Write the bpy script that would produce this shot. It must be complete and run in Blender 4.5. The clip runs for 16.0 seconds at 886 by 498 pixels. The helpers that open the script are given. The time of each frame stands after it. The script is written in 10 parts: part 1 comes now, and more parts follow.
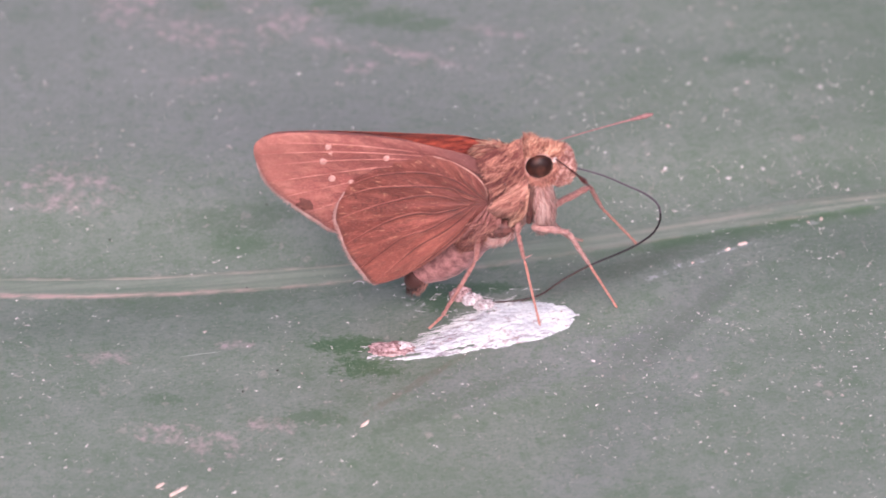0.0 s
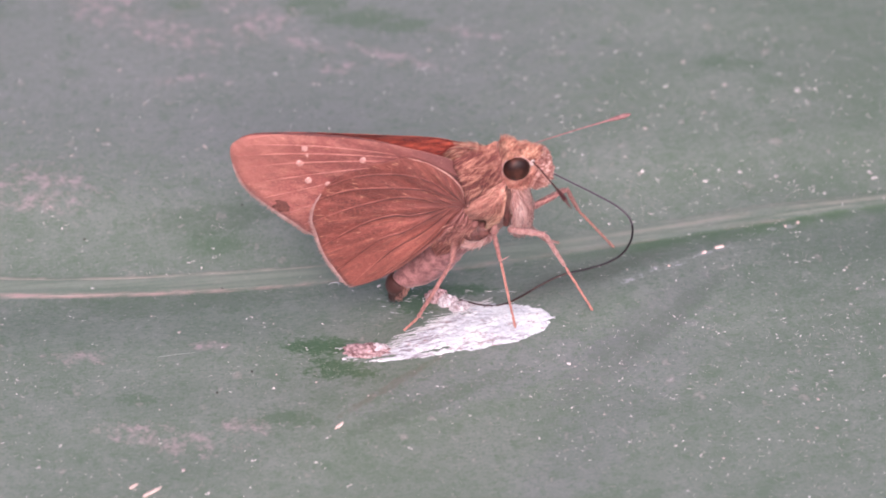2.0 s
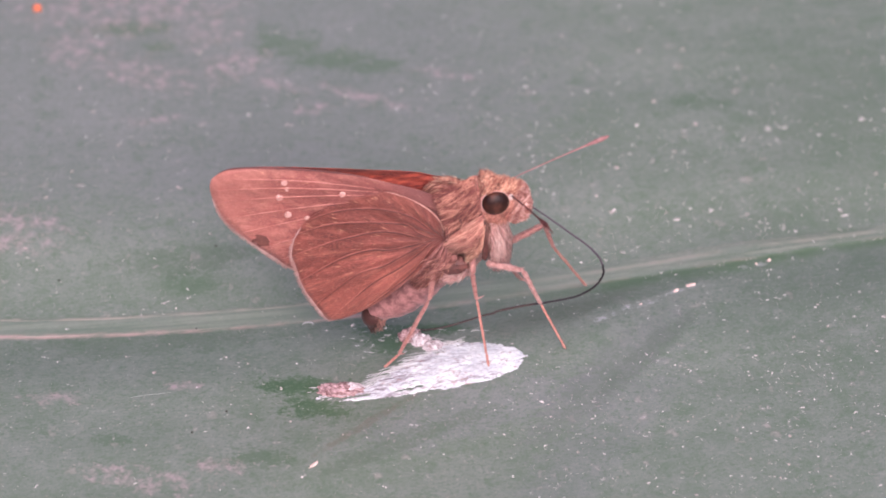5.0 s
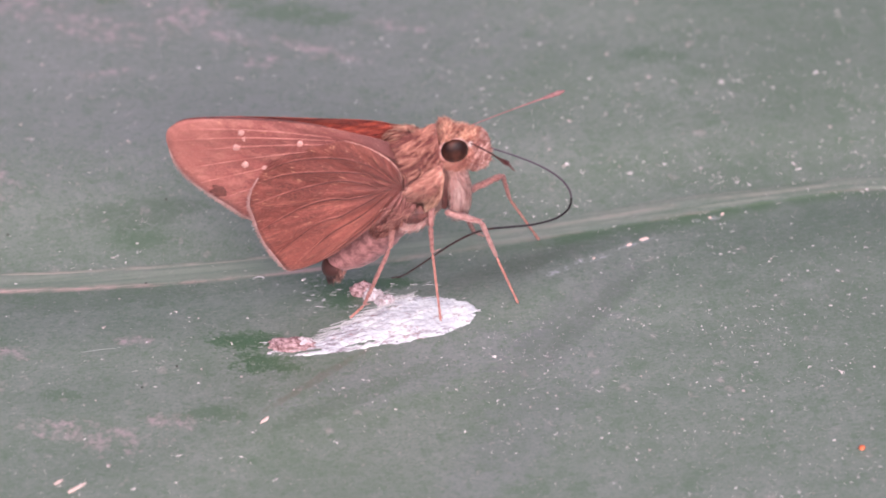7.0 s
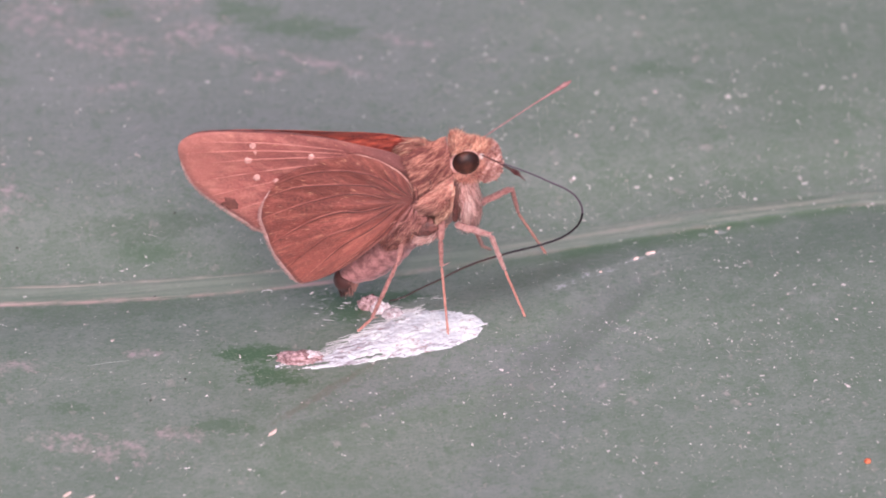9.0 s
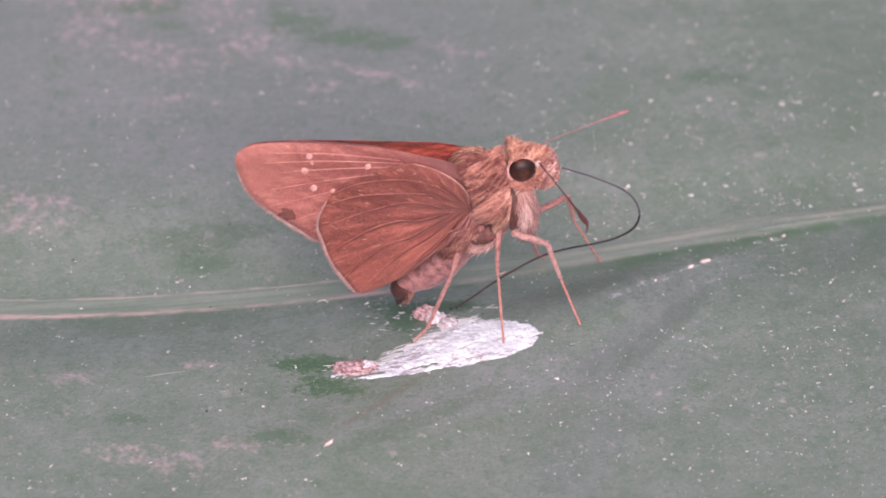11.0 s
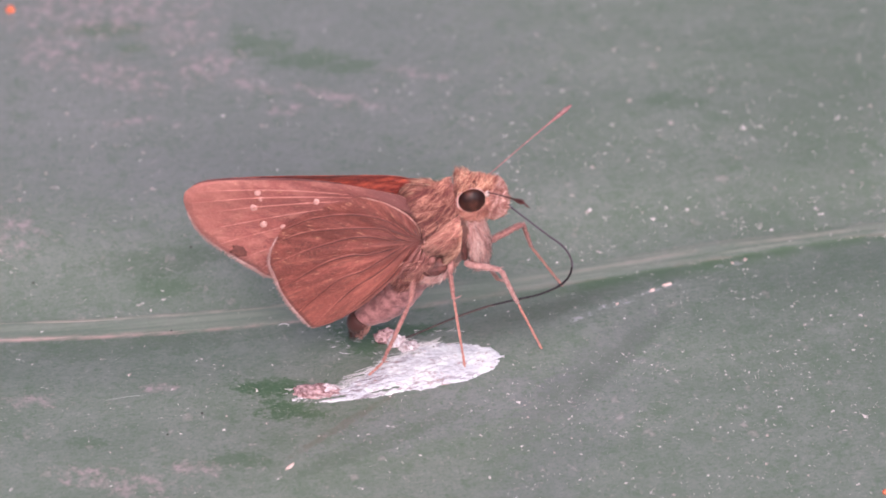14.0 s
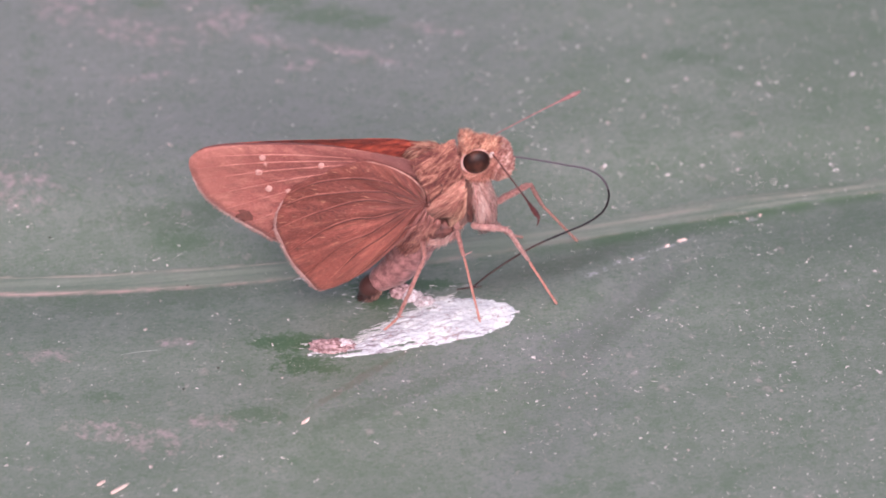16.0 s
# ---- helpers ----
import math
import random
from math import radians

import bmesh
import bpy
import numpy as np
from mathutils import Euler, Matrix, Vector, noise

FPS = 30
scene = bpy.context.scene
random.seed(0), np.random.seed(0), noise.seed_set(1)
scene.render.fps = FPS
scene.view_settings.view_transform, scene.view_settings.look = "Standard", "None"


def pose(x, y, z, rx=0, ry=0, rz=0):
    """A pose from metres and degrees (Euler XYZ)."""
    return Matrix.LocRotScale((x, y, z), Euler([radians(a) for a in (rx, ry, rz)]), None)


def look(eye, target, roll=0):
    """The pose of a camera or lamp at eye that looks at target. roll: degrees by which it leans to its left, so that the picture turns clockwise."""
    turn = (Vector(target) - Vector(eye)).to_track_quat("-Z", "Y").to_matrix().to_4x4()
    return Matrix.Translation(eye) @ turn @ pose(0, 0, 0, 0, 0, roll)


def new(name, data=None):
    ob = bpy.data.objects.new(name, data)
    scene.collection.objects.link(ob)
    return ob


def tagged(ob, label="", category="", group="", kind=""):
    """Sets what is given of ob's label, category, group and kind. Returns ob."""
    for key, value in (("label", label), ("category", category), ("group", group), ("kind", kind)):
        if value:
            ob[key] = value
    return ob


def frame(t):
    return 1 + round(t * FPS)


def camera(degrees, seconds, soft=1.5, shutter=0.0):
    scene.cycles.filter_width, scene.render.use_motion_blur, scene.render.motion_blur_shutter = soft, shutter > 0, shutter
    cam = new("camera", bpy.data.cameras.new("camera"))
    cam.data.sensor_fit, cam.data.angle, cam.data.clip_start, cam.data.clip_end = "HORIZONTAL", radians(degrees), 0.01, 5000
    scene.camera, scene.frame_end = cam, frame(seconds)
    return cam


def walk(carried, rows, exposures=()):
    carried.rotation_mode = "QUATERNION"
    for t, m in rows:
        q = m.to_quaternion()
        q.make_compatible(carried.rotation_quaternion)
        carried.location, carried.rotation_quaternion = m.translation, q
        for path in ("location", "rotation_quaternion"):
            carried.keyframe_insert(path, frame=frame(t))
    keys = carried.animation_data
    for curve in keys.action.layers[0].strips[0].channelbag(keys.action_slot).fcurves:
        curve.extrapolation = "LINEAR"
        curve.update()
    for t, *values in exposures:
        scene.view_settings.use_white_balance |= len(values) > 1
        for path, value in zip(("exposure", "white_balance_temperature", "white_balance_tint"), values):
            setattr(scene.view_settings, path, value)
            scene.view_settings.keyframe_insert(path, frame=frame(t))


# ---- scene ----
cam = camera(14.0, 16.0, soft=1.75)
cam.data.dof.use_dof, cam.data.dof.focus_distance, cam.data.dof.aperture_fstop = True, 0.2635, 40.0
EXPOSURES = [(0, 0.42, 6060, 25), (4.2, 0.38, 6060, 25), (10.5, 0.34, 6060, 25), (16, 0.31, 6060, 25)]
walk(cam, [
    (0, pose(0.00000, -0.20970, 0.17596, 49.761, 0.246, 0.507)),
    (0.5, pose(0.00000, -0.20977, 0.17601, 49.462, 0.488, 0.403)),
    (1, pose(0.00000, -0.20971, 0.17597, 49.163, 0.183, 0.178)),
    (1.5, pose(0.00000, -0.20945, 0.17575, 49.484, 0.146, 0.280)),
    (2, pose(0.00000, -0.20912, 0.17547, 49.787, -0.254, 0.428)),
    (2.5, pose(0.00000, -0.21016, 0.17635, 49.909, -0.435, -0.096)),
    (3, pose(0.00000, -0.20993, 0.17615, 50.001, -0.737, -0.398)),
    (3.5, pose(0.00000, -0.21007, 0.17627, 50.365, -0.529, -0.337)),
    (4, pose(0.00000, -0.21057, 0.17669, 50.504, -0.260, -0.160)),
    (4.2, pose(0.00000, -0.21057, 0.17669, 50.468, -0.285, -0.153)),
    (6.3, pose(0.00000, -0.20936, 0.17567, 50.359, -0.341, 0.003)),
    (6.5, pose(0.00000, -0.20936, 0.17567, 50.179, -0.638, -0.186)),
    (7, pose(0.00000, -0.20884, 0.17524, 49.689, -0.794, -0.679)),
    (7.5, pose(0.00000, -0.20927, 0.17560, 49.207, -0.735, -0.866)),
    (8, pose(0.00000, -0.20948, 0.17577, 49.595, -0.903, -0.419)),
    (8.2, pose(0.00000, -0.20948, 0.17577, 49.844, -0.933, -0.368)),
    (10.3, pose(0.00000, -0.21010, 0.17629, 49.971, -0.393, -0.916)),
    (10.5, pose(0.00000, -0.21010, 0.17629, 50.163, -0.486, -0.603)),
    (11, pose(0.00000, -0.20979, 0.17603, 50.053, 0.084, -0.118)),
    (11.5, pose(0.00000, -0.21011, 0.17631, 50.032, -0.128, -0.071)),
    (12, pose(0.00000, -0.20997, 0.17619, 49.759, 0.124, -0.070)),
    (12.5, pose(0.00000, -0.20990, 0.17612, 50.000, 0.000, -0.000)),
    (13, pose(0.00000, -0.20978, 0.17603, 50.130, 0.019, -0.348)),
    (13.5, pose(0.00000, -0.20994, 0.17616, 50.380, -0.441, -0.354)),
    (14, pose(0.00000, -0.20960, 0.17588, 50.425, -0.362, -0.545)),
    (14.5, pose(0.00000, -0.20956, 0.17584, 50.211, 0.075, -0.462)),
    (15, pose(0.00000, -0.20953, 0.17582, 50.156, 0.079, -0.279)),
    (15.5, pose(0.00000, -0.20952, 0.17581, 49.999, -0.339, -0.105)),
    (16, pose(0.00000, -0.21011, 0.17631, 49.714, -0.264, -0.305)),
], exposures=EXPOSURES)

# ---- light: bright overcast sky, a wide soft sun behind the viewer ----
SUN_EL, SUN_AZ = 45.0, 174.0
world = bpy.data.worlds.new("sky")
scene.world = world
world.use_nodes = True
wn = world.node_tree
sky = wn.nodes.new("ShaderNodeTexSky")
sky.sky_type, sky.sun_disc = "NISHITA", False
sky.sun_elevation, sky.sun_rotation = radians(SUN_EL), radians(SUN_AZ)
sky.air_density, sky.dust_density, sky.ozone_density = 0.5, 8.0, 0.3
wn.links.new(sky.outputs[0], wn.nodes["Background"].inputs[0])
wn.nodes["Background"].inputs[1].default_value = 0.15
sun = new("sun", bpy.data.lights.new("sun", "SUN"))
sun.data.energy, sun.data.angle, sun.data.color = 1.28, radians(130), (1.0, 0.96, 0.91)
_az, _el = radians(SUN_AZ), radians(SUN_EL)
sun.matrix_world = look((math.sin(_az) * math.cos(_el), math.cos(_az) * math.cos(_el), math.sin(_el)), (0, 0, 0))

MM = 0.001
MID = (1.7699e-07, -2.00907e-05, 0.001640, 0.191823, -1.39505)  # the midrib's line in plan, a quartic in millimetres


# ---- materials ----
class Mat:
    """A node material with short helpers; coordinates are the object's own, in millimetres."""

    def __init__(self, name, rough=0.6, metal=0.0, spec=0.5):
        self.m = bpy.data.materials.new(name)
        self.m.use_nodes = True
        self.t = self.m.node_tree
        self.b = self.t.nodes["Principled BSDF"]
        self.b.inputs["Roughness"].default_value = rough
        self.b.inputs["Metallic"].default_value = metal
        self.b.inputs["Specular IOR Level"].default_value = spec
        tc = self.n("ShaderNodeTexCoord")
        self.co = self.vec("SCALE", tc.outputs["Object"], k=1000.0)

    def n(self, kind):
        return self.t.nodes.new(kind)

    def put(self, sock, v):
        if isinstance(v, bpy.types.NodeSocket):
            self.t.links.new(v, sock)
        elif isinstance(v, tuple) and len(v) == 3 and sock.type == "RGBA":
            sock.default_value = (*v, 1)
        else:
            sock.default_value = v

    def vec(self, op, a, b=None, k=None):
        node = self.n("ShaderNodeVectorMath")
        node.operation = op
        self.put(node.inputs[0], a)
        if b is not None:
            self.put(node.inputs[1], b)
        if k is not None:
            node.inputs["Scale"].default_value = k
        return node.outputs["Value"] if op in ("LENGTH", "DOT_PRODUCT") else node.outputs["Vector"]

    def math(self, op, a, b=0.5, c=None, clamp=False):
        node = self.n("ShaderNodeMath")
        node.operation, node.use_clamp = op, clamp
        self.put(node.inputs[0], a)
        self.put(node.inputs[1], b)
        if c is not None:
            self.put(node.inputs[2], c)
        return node.outputs[0]

    def mapped(self, scale=(1, 1, 1), turn=0.0, co=None, lean=0.0):
        node = self.n("ShaderNodeMapping")
        self.put(node.inputs["Vector"], co or self.co)
        node.vector_type = "TEXTURE"
        node.inputs["Rotation"].default_value = (0, radians(-lean), radians(-turn))
        node.inputs["Scale"].default_value = [1.0 / v for v in scale]
        return node.outputs[0]

    def noise(self, scale=1.0, detail=4.0, rough=0.55, co=None):
        node = self.n("ShaderNodeTexNoise")
        self.put(node.inputs["Vector"], co or self.co)
        node.inputs["Scale"].default_value = scale
        node.inputs["Detail"].default_value = detail
        node.inputs["Roughness"].default_value = rough
        return node.outputs["Fac"]

    def n_colour(self, scale):
        node = self.n("ShaderNodeTexNoise")
        self.put(node.inputs["Vector"], self.co)
        node.inputs["Scale"].default_value = scale
        return node.outputs["Color"]

    def voronoi(self, scale=1.0, co=None, feature="F1"):
        node = self.n("ShaderNodeTexVoronoi")
        node.feature = feature
        self.put(node.inputs["Vector"], co or self.co)
        node.inputs["Scale"].default_value = scale
        return node.outputs["Distance"]

    def ramp(self, v, lo, hi, a=0.0, b=1.0):
        node = self.n("ShaderNodeMapRange")
        node.interpolation_type = "SMOOTHSTEP"
        self.put(node.inputs[0], v)
        for i, x in enumerate((lo, hi, a, b)):
            node.inputs[1 + i].default_value = x
        return node.outputs[0]

    def mix(self, f, a, b):
        node = self.n("ShaderNodeMix")
        node.data_type = "RGBA"
        self.put(node.inputs[0], f)
        self.put(node.inputs[6], a)
        self.put(node.inputs[7], b)
        return node.outputs[2]

    def blob(self, cx, cy, rx, ry, wob, turn=0.0):
        """1 inside a ragged ellipse of the x-y plane, 0 outside."""
        p = self.vec("SUBTRACT", self.co, (cx, cy, 0.0))
        p = self.mapped((1.0, 1.0, 1.0), turn, self.vec("MULTIPLY", p, (1.0, 1.0, 0.0)))
        p = self.vec("DIVIDE", p, (rx, ry, 1.0))
        d = self.math("ADD", self.vec("LENGTH", p), wob)
        return self.ramp(d, 1.25, 0.7)

    def random(self, island=True):
        if island:
            return self.n("ShaderNodeNewGeometry").outputs["Random Per Island"]
        return self.n("ShaderNodeObjectInfo").outputs["Random"]

    def bump(self, h, strength=0.3, dist=0.0001):
        node = self.n("ShaderNodeBump")
        node.inputs["Strength"].default_value = strength
        node.inputs["Distance"].default_value = dist
        self.put(node.inputs["Height"], h)
        self.t.links.new(node.outputs[0], self.b.inputs["Normal"])

    def done(self, colour, rough=None, sheen=0.0):
        self.put(self.b.inputs["Base Color"], colour)
        if rough is not None:
            self.put(self.b.inputs["Roughness"], rough)
        if sheen:
            self.b.inputs["Sheen Weight"].default_value = sheen
        return self.m


def leaf_material():
    m = Mat("waxy_dusty_leaf", spec=0.4)
    long = m.noise(1.0, 5.0, 0.6, m.mapped((0.13, 0.24, 0.5), -18))
    fine = m.noise(1.0, 6.0, 0.7, m.mapped((1.0, 1.5, 1.0), -14))
    big = m.noise(0.085, 5.0, 0.6)
    mottle = m.noise(0.60, 7.0, 0.74)
    grain = m.noise(6.0, 4.0, 0.7)
    wob = m.math("MULTIPLY_ADD", m.noise(0.9, 6.0, 0.72, m.mapped((0.5, 1.0, 1.0), -10)), 3.6, -1.75)
    wob = m.math("ADD", wob, m.math("MULTIPLY_ADD", m.noise(2.6, 5.0, 0.75), 3.4, -1.65))
    wet = m.blob(-9.5, -12.7, 3.9, 1.15, wob, 6)
    for args in ((-8.1, -15.3, 2.6, 1.05, wob, 8), (-2.2, -6.0, 3.4, 1.5, wob, 6), (1.0, -5.57, 2.0, 0.9, wob), (-2.6, -7.9, 1.6, 0.9, wob, -10), (-3.0, -6.6, 1.6, 0.8, wob)):
        wet = m.math("MAXIMUM", wet, m.blob(*args))
    damp = m.math("MULTIPLY", wob, 0.55)
    for args in ((-2.8, -6.7, 2.0, 1.2, damp, 10), (0.8, -5.5, 2.2, 0.8, damp, 4)):
        wet = m.math("MAXIMUM", wet, m.blob(*args))
    clean = m.blob(-17.8, -0.2, 2.4, 1.1, wob)
    for args in ((-11.5, -20.8, 2.3, 1.0, wob), (-22.4, -18.6, 1.6, 0.8, wob), (-21.9, 29.2, 1.6, 0.8, wob), (-11.3, 29.3, 3.0, 1.8, wob, 15), (-24.3, 31.6, 3.4, 1.0, wob), (-4.0, 26.6, 2.2, 0.9, wob), (-7.2, 27.5, 3.0, 1.6, wob), (21.5, 21.9, 2.6, 1.0, wob, 10)):
        clean = m.math("MAXIMUM", clean, m.blob(*args))
    wet = m.math("MAXIMUM", wet, m.math("MULTIPLY", clean, 0.55))
    dust = m.math("ADD", m.math("MULTIPLY", long, 0.22), m.math("MULTIPLY", fine, 0.22))
    dust = m.math("ADD", dust, m.math("MULTIPLY", big, 0.34))
    dust = m.math("ADD", dust, m.math("MULTIPLY", mottle, 0.47))
    dust = m.ramp(dust, 0.45, 0.83, 0.52, 0.91)
    dust = m.math("MULTIPLY", dust, m.math("MULTIPLY_ADD", wet, -0.68, 1.0))
    colour = m.mix(dust, (0.020, 0.075, 0.018), (0.203, 0.222, 0.205))
    # a lavender-grey tint on the far half, fresh green showing through elsewhere in small patches
    tint_and_fold_light = m.math("MULTIPLY", m.blob(-22, 26, 34, 20, m.math("MULTIPLY", wob, 0.3)), 0.34)
    # a paler streak that paints in the light on the fold's near flank
    tint_and_fold_light = m.math("MAXIMUM", tint_and_fold_light, m.math("MULTIPLY", m.blob(3.0, -16.0, 10.0, 2.4, m.math("MULTIPLY", wob, 0.6), -24), 0.32))
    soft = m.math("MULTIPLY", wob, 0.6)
    # the first, slanting band paints fold shading into the colour
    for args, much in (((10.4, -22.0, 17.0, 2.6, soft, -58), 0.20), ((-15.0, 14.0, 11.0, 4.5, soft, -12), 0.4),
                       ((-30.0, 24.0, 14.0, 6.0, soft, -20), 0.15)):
        tint_and_fold_light = m.math("MAXIMUM", tint_and_fold_light, m.math("MULTIPLY", m.blob(*args), much))
    tint_and_fold_light = m.math("MULTIPLY", tint_and_fold_light, m.math("MULTIPLY_ADD", clean, -0.8, 1.0))
    colour = m.mix(tint_and_fold_light, colour, (0.186, 0.182, 0.206))
    # fresh green in broad patches, plus the fold's shade painted in as slanting streaks
    fresh_and_fold_shade = m.math("MULTIPLY", m.blob(40.0, 8.0, 18.0, 30.0, soft), 0.7)
    for args in ((18.0, -0.2, 9.0, 1.5, soft, -26), (-1.5, -19.0, 8.5, 0.8, soft, -30), (-22.0, -6.5, 9.0, 2.4, soft, -6), (-19.0, 2.5, 6.0, 1.5, soft, -8), (16.5, -9.0, 7.0, 1.0, soft, -52)):
        fresh_and_fold_shade = m.math("MAXIMUM", fresh_and_fold_shade, m.blob(*args))
    fresh_and_fold_shade = m.math("MULTIPLY", fresh_and_fold_shade, m.ramp(m.noise(0.5, 5.0, 0.66), 0.25, 0.65, 0.2, 0.58))
    colour = m.mix(fresh_and_fold_shade, colour, (0.074, 0.106, 0.074))
    speckle = m.noise(1.0, 6.0, 0.72, m.mapped((1.3, 1.7, 1.0), -14))
    colour = m.mix(m.ramp(speckle, 0.50, 0.34, 0.0, 0.38), colour, (0.056, 0.108, 0.056))
    colour = m.mix(m.ramp(speckle, 0.56, 0.76, 0.0, 0.28), colour, (0.300, 0.268, 0.274))
    pepper = m.noise(1.0, 5.0, 0.75, m.mapped((3.2, 4.4, 1.0), -12))
    colour = m.mix(m.ramp(pepper, 0.49, 0.35, 0.0, 0.50), colour, (0.060, 0.105, 0.062))
    colour = m.mix(m.ramp(pepper, 0.55, 0.70, 0.0, 0.42), colour, (0.285, 0.275, 0.270))
    bare = m.math("MULTIPLY", m.ramp(m.noise(0.34, 7.0, 0.7), 0.47, 0.36), m.ramp(m.noise(0.09, 3.0), 0.35, 0.6, 0.35, 1.0))
    colour = m.mix(m.math("MULTIPLY", bare, 0.34), colour, (0.064, 0.112, 0.064))
    # scurfy, pinkish patches
    scurf = m.blob(-31.4, 5.6, 3.6, 2.6, wob, 0)
    for args in ((-23.2, 25.4, 4.2, 2.2, wob, 25), (-28.4, 29.0, 3.0, 3.0, wob, -50), (-18.2, 30.3, 3.2, 1.4, wob, -10), (-15.7, 26.6, 3.0, 2.2, wob, -20),
                 (-12.2, 24.1, 2.6, 0.9, wob, 18), (-9.2, 20.8, 1.6, 0.9, wob), (-14.7, -21.6, 2.2, 0.7, wob, 10), (-20.3, -22.8, 4.4, 1.3, wob, 12), (-26.8, -14.0, 2.2, 0.7, wob),
                 (-17.8, -12.5, 1.3, 0.5, wob), (-5.0, 22.3, 4.0, 0.8, wob, 22), (1.5, 25.5, 3.0, 0.7, wob, 14), (-22.0, 19.0, 2.2, 0.7, wob, -8), (-25, 34, 9, 3, wob)):
        scurf = m.math("MAXIMUM", scurf, m.blob(*args))
    flecks = m.ramp(m.noise(1.0, 6.0, 0.70), 0.42, 0.66)
    scurf = m.math("MULTIPLY", m.math("MULTIPLY", scurf, flecks), 0.76)
    colour = m.mix(scurf, colour, (0.34, 0.265, 0.275))
    # soft pinkish dabs of dried dust
    for size, cut, much in ((0.42, 0.20, 0.30), (0.9, 0.20, 0.40), (2.0, 0.24, 0.42)):
        dab = m.n("ShaderNodeTexVoronoi")
        m.put(dab.inputs["Vector"], m.vec("ADD", m.co, m.vec("SCALE", m.n_colour(1.3), k=1.6)))
        dab.inputs["Scale"].default_value = size
        pick = m.n("ShaderNodeSeparateXYZ")
        m.put(pick.inputs[0], dab.outputs["Color"])
        some = m.math("MULTIPLY", m.ramp(pick.outputs[0], 0.66, 0.80), m.ramp(dab.outputs["Distance"], cut, 0.02))
        colour = m.mix(m.math("MULTIPLY", some, much), colour, (0.46, 0.37, 0.37))
    # shade beside the slanting fold, painted in as a grey band
    fold_shade = m.blob(13.5, -11.2, 9.5, 2.0, soft, -51)
    colour = m.mix(m.math("MULTIPLY", fold_shade, 0.30), colour, (0.128, 0.130, 0.137))
    # shade on the slope between fold and midrib, painted in dark olive
    fold_shade = m.blob(10.3, -3.8, 7.0, 1.5, soft, -28)
    colour = m.mix(m.math("MULTIPLY", fold_shade, 0.30), colour, (0.078, 0.088, 0.066))
    # brown line that paints in the shade along the fold's crease
    crease_shade = m.math("MULTIPLY", m.blob(-4.3, -17.3, 5.4, 0.36, soft, -43), m.ramp(m.noise(1.2, 5.0, 0.7), 0.34, 0.58, 0.15, 0.6))
    colour = m.mix(crease_shade, colour, (0.120, 0.112, 0.088))
    scuff = m.blob(16.1, -3.2, 2.0, 0.40, soft, -28)
    for args in ((19.6, -0.9, 1.6, 0.40, soft, -28), (23.7, 1.8, 1.6, 0.35, soft, -24), (25.7, 2.5, 0.9, 0.30, soft, -24), (13.5, -4.9, 1.4, 0.3, soft, -30)):
        scuff = m.math("MAXIMUM", scuff, m.blob(*args))
    scuff = m.math("MULTIPLY", m.math("MULTIPLY", scuff, m.ramp(m.noise(1.5, 5.0, 0.7), 0.46, 0.60)), 0.55)
    colour = m.mix(scuff, colour, (0.44, 0.43, 0.45))
    rub = m.ramp(m.noise(1.0, 6.0, 0.74, m.mapped((0.45, 0.9, 1.0), -20)), 0.62, 0.80, 0.0, 0.16)
    colour = m.mix(rub, colour, (0.30, 0.285, 0.29))
    colour = m.mix(m.ramp(grain, 0.50, 0.80, 0.0, 0.14), colour, (0.33, 0.335, 0.31))
    rough = m.math("MULTIPLY_ADD", dust, 0.20, 0.40)
    h = m.math("ADD", m.math("MULTIPLY", fine, 0.6), m.math("MULTIPLY", grain, 0.35))
    # the midrib: a paler band, soft at its sides, with a dry line on either side
    sep = m.n("ShaderNodeSeparateXYZ")
    m.put(sep.inputs[0], m.co)
    x = m.math("MINIMUM", m.math("MAXIMUM", sep.outputs[0], -36.0), 36.0)
    line = m.math("MULTIPLY_ADD", x, MID[0], MID[1])
    line = m.math("MULTIPLY_ADD", line, x, MID[2])
    line = m.math("MULTIPLY_ADD", line, x, MID[3])
    line = m.math("MULTIPLY_ADD", line, x, MID[4])
    off = m.math("SUBTRACT", sep.outputs[1], line)
    slim = m.ramp(sep.outputs[0], 22.0, 34.0, 1.0, 1.55)
    off = m.math("MULTIPLY", off, slim)
    ragged = m.math("ADD", off, m.math("MULTIPLY_ADD", fine, 0.4, -0.2))
    band = m.ramp(m.math("ABSOLUTE", ragged), 1.45, 0.60, 0.0, 0.62)
    strand = m.noise(1.0, 5.0, 0.65, m.mapped((0.10, 2.6, 1.0), -8))
    pale = m.mix(m.ramp(strand, 0.36, 0.64), (0.142, 0.184, 0.142), (0.218, 0.248, 0.204))
    pale = m.mix(m.ramp(m.noise(0.7, 6.0, 0.7), 0.52, 0.72, 0.0, 0.45), pale, (0.19, 0.18, 0.175))
    colour = m.mix(m.math("MULTIPLY", band, m.ramp(sep.outputs[0], 14.0, 26.0, 1.0, 0.5)), colour, pale)
    # a darker groove inside the band, tan scabs beside it, dark green below that paints in the slope's shade
    groove = m.math("MULTIPLY", m.ramp(m.math("ABSOLUTE", m.math("ADD", ragged, 0.30)), 0.30, 0.04), m.ramp(strand, 0.40, 0.60, 0.0, 0.75))
    colour = m.mix(m.math("MULTIPLY", groove, m.ramp(sep.outputs[0], 8.0, 22.0, 0.10, 0.7)), colour, (0.085, 0.128, 0.075))
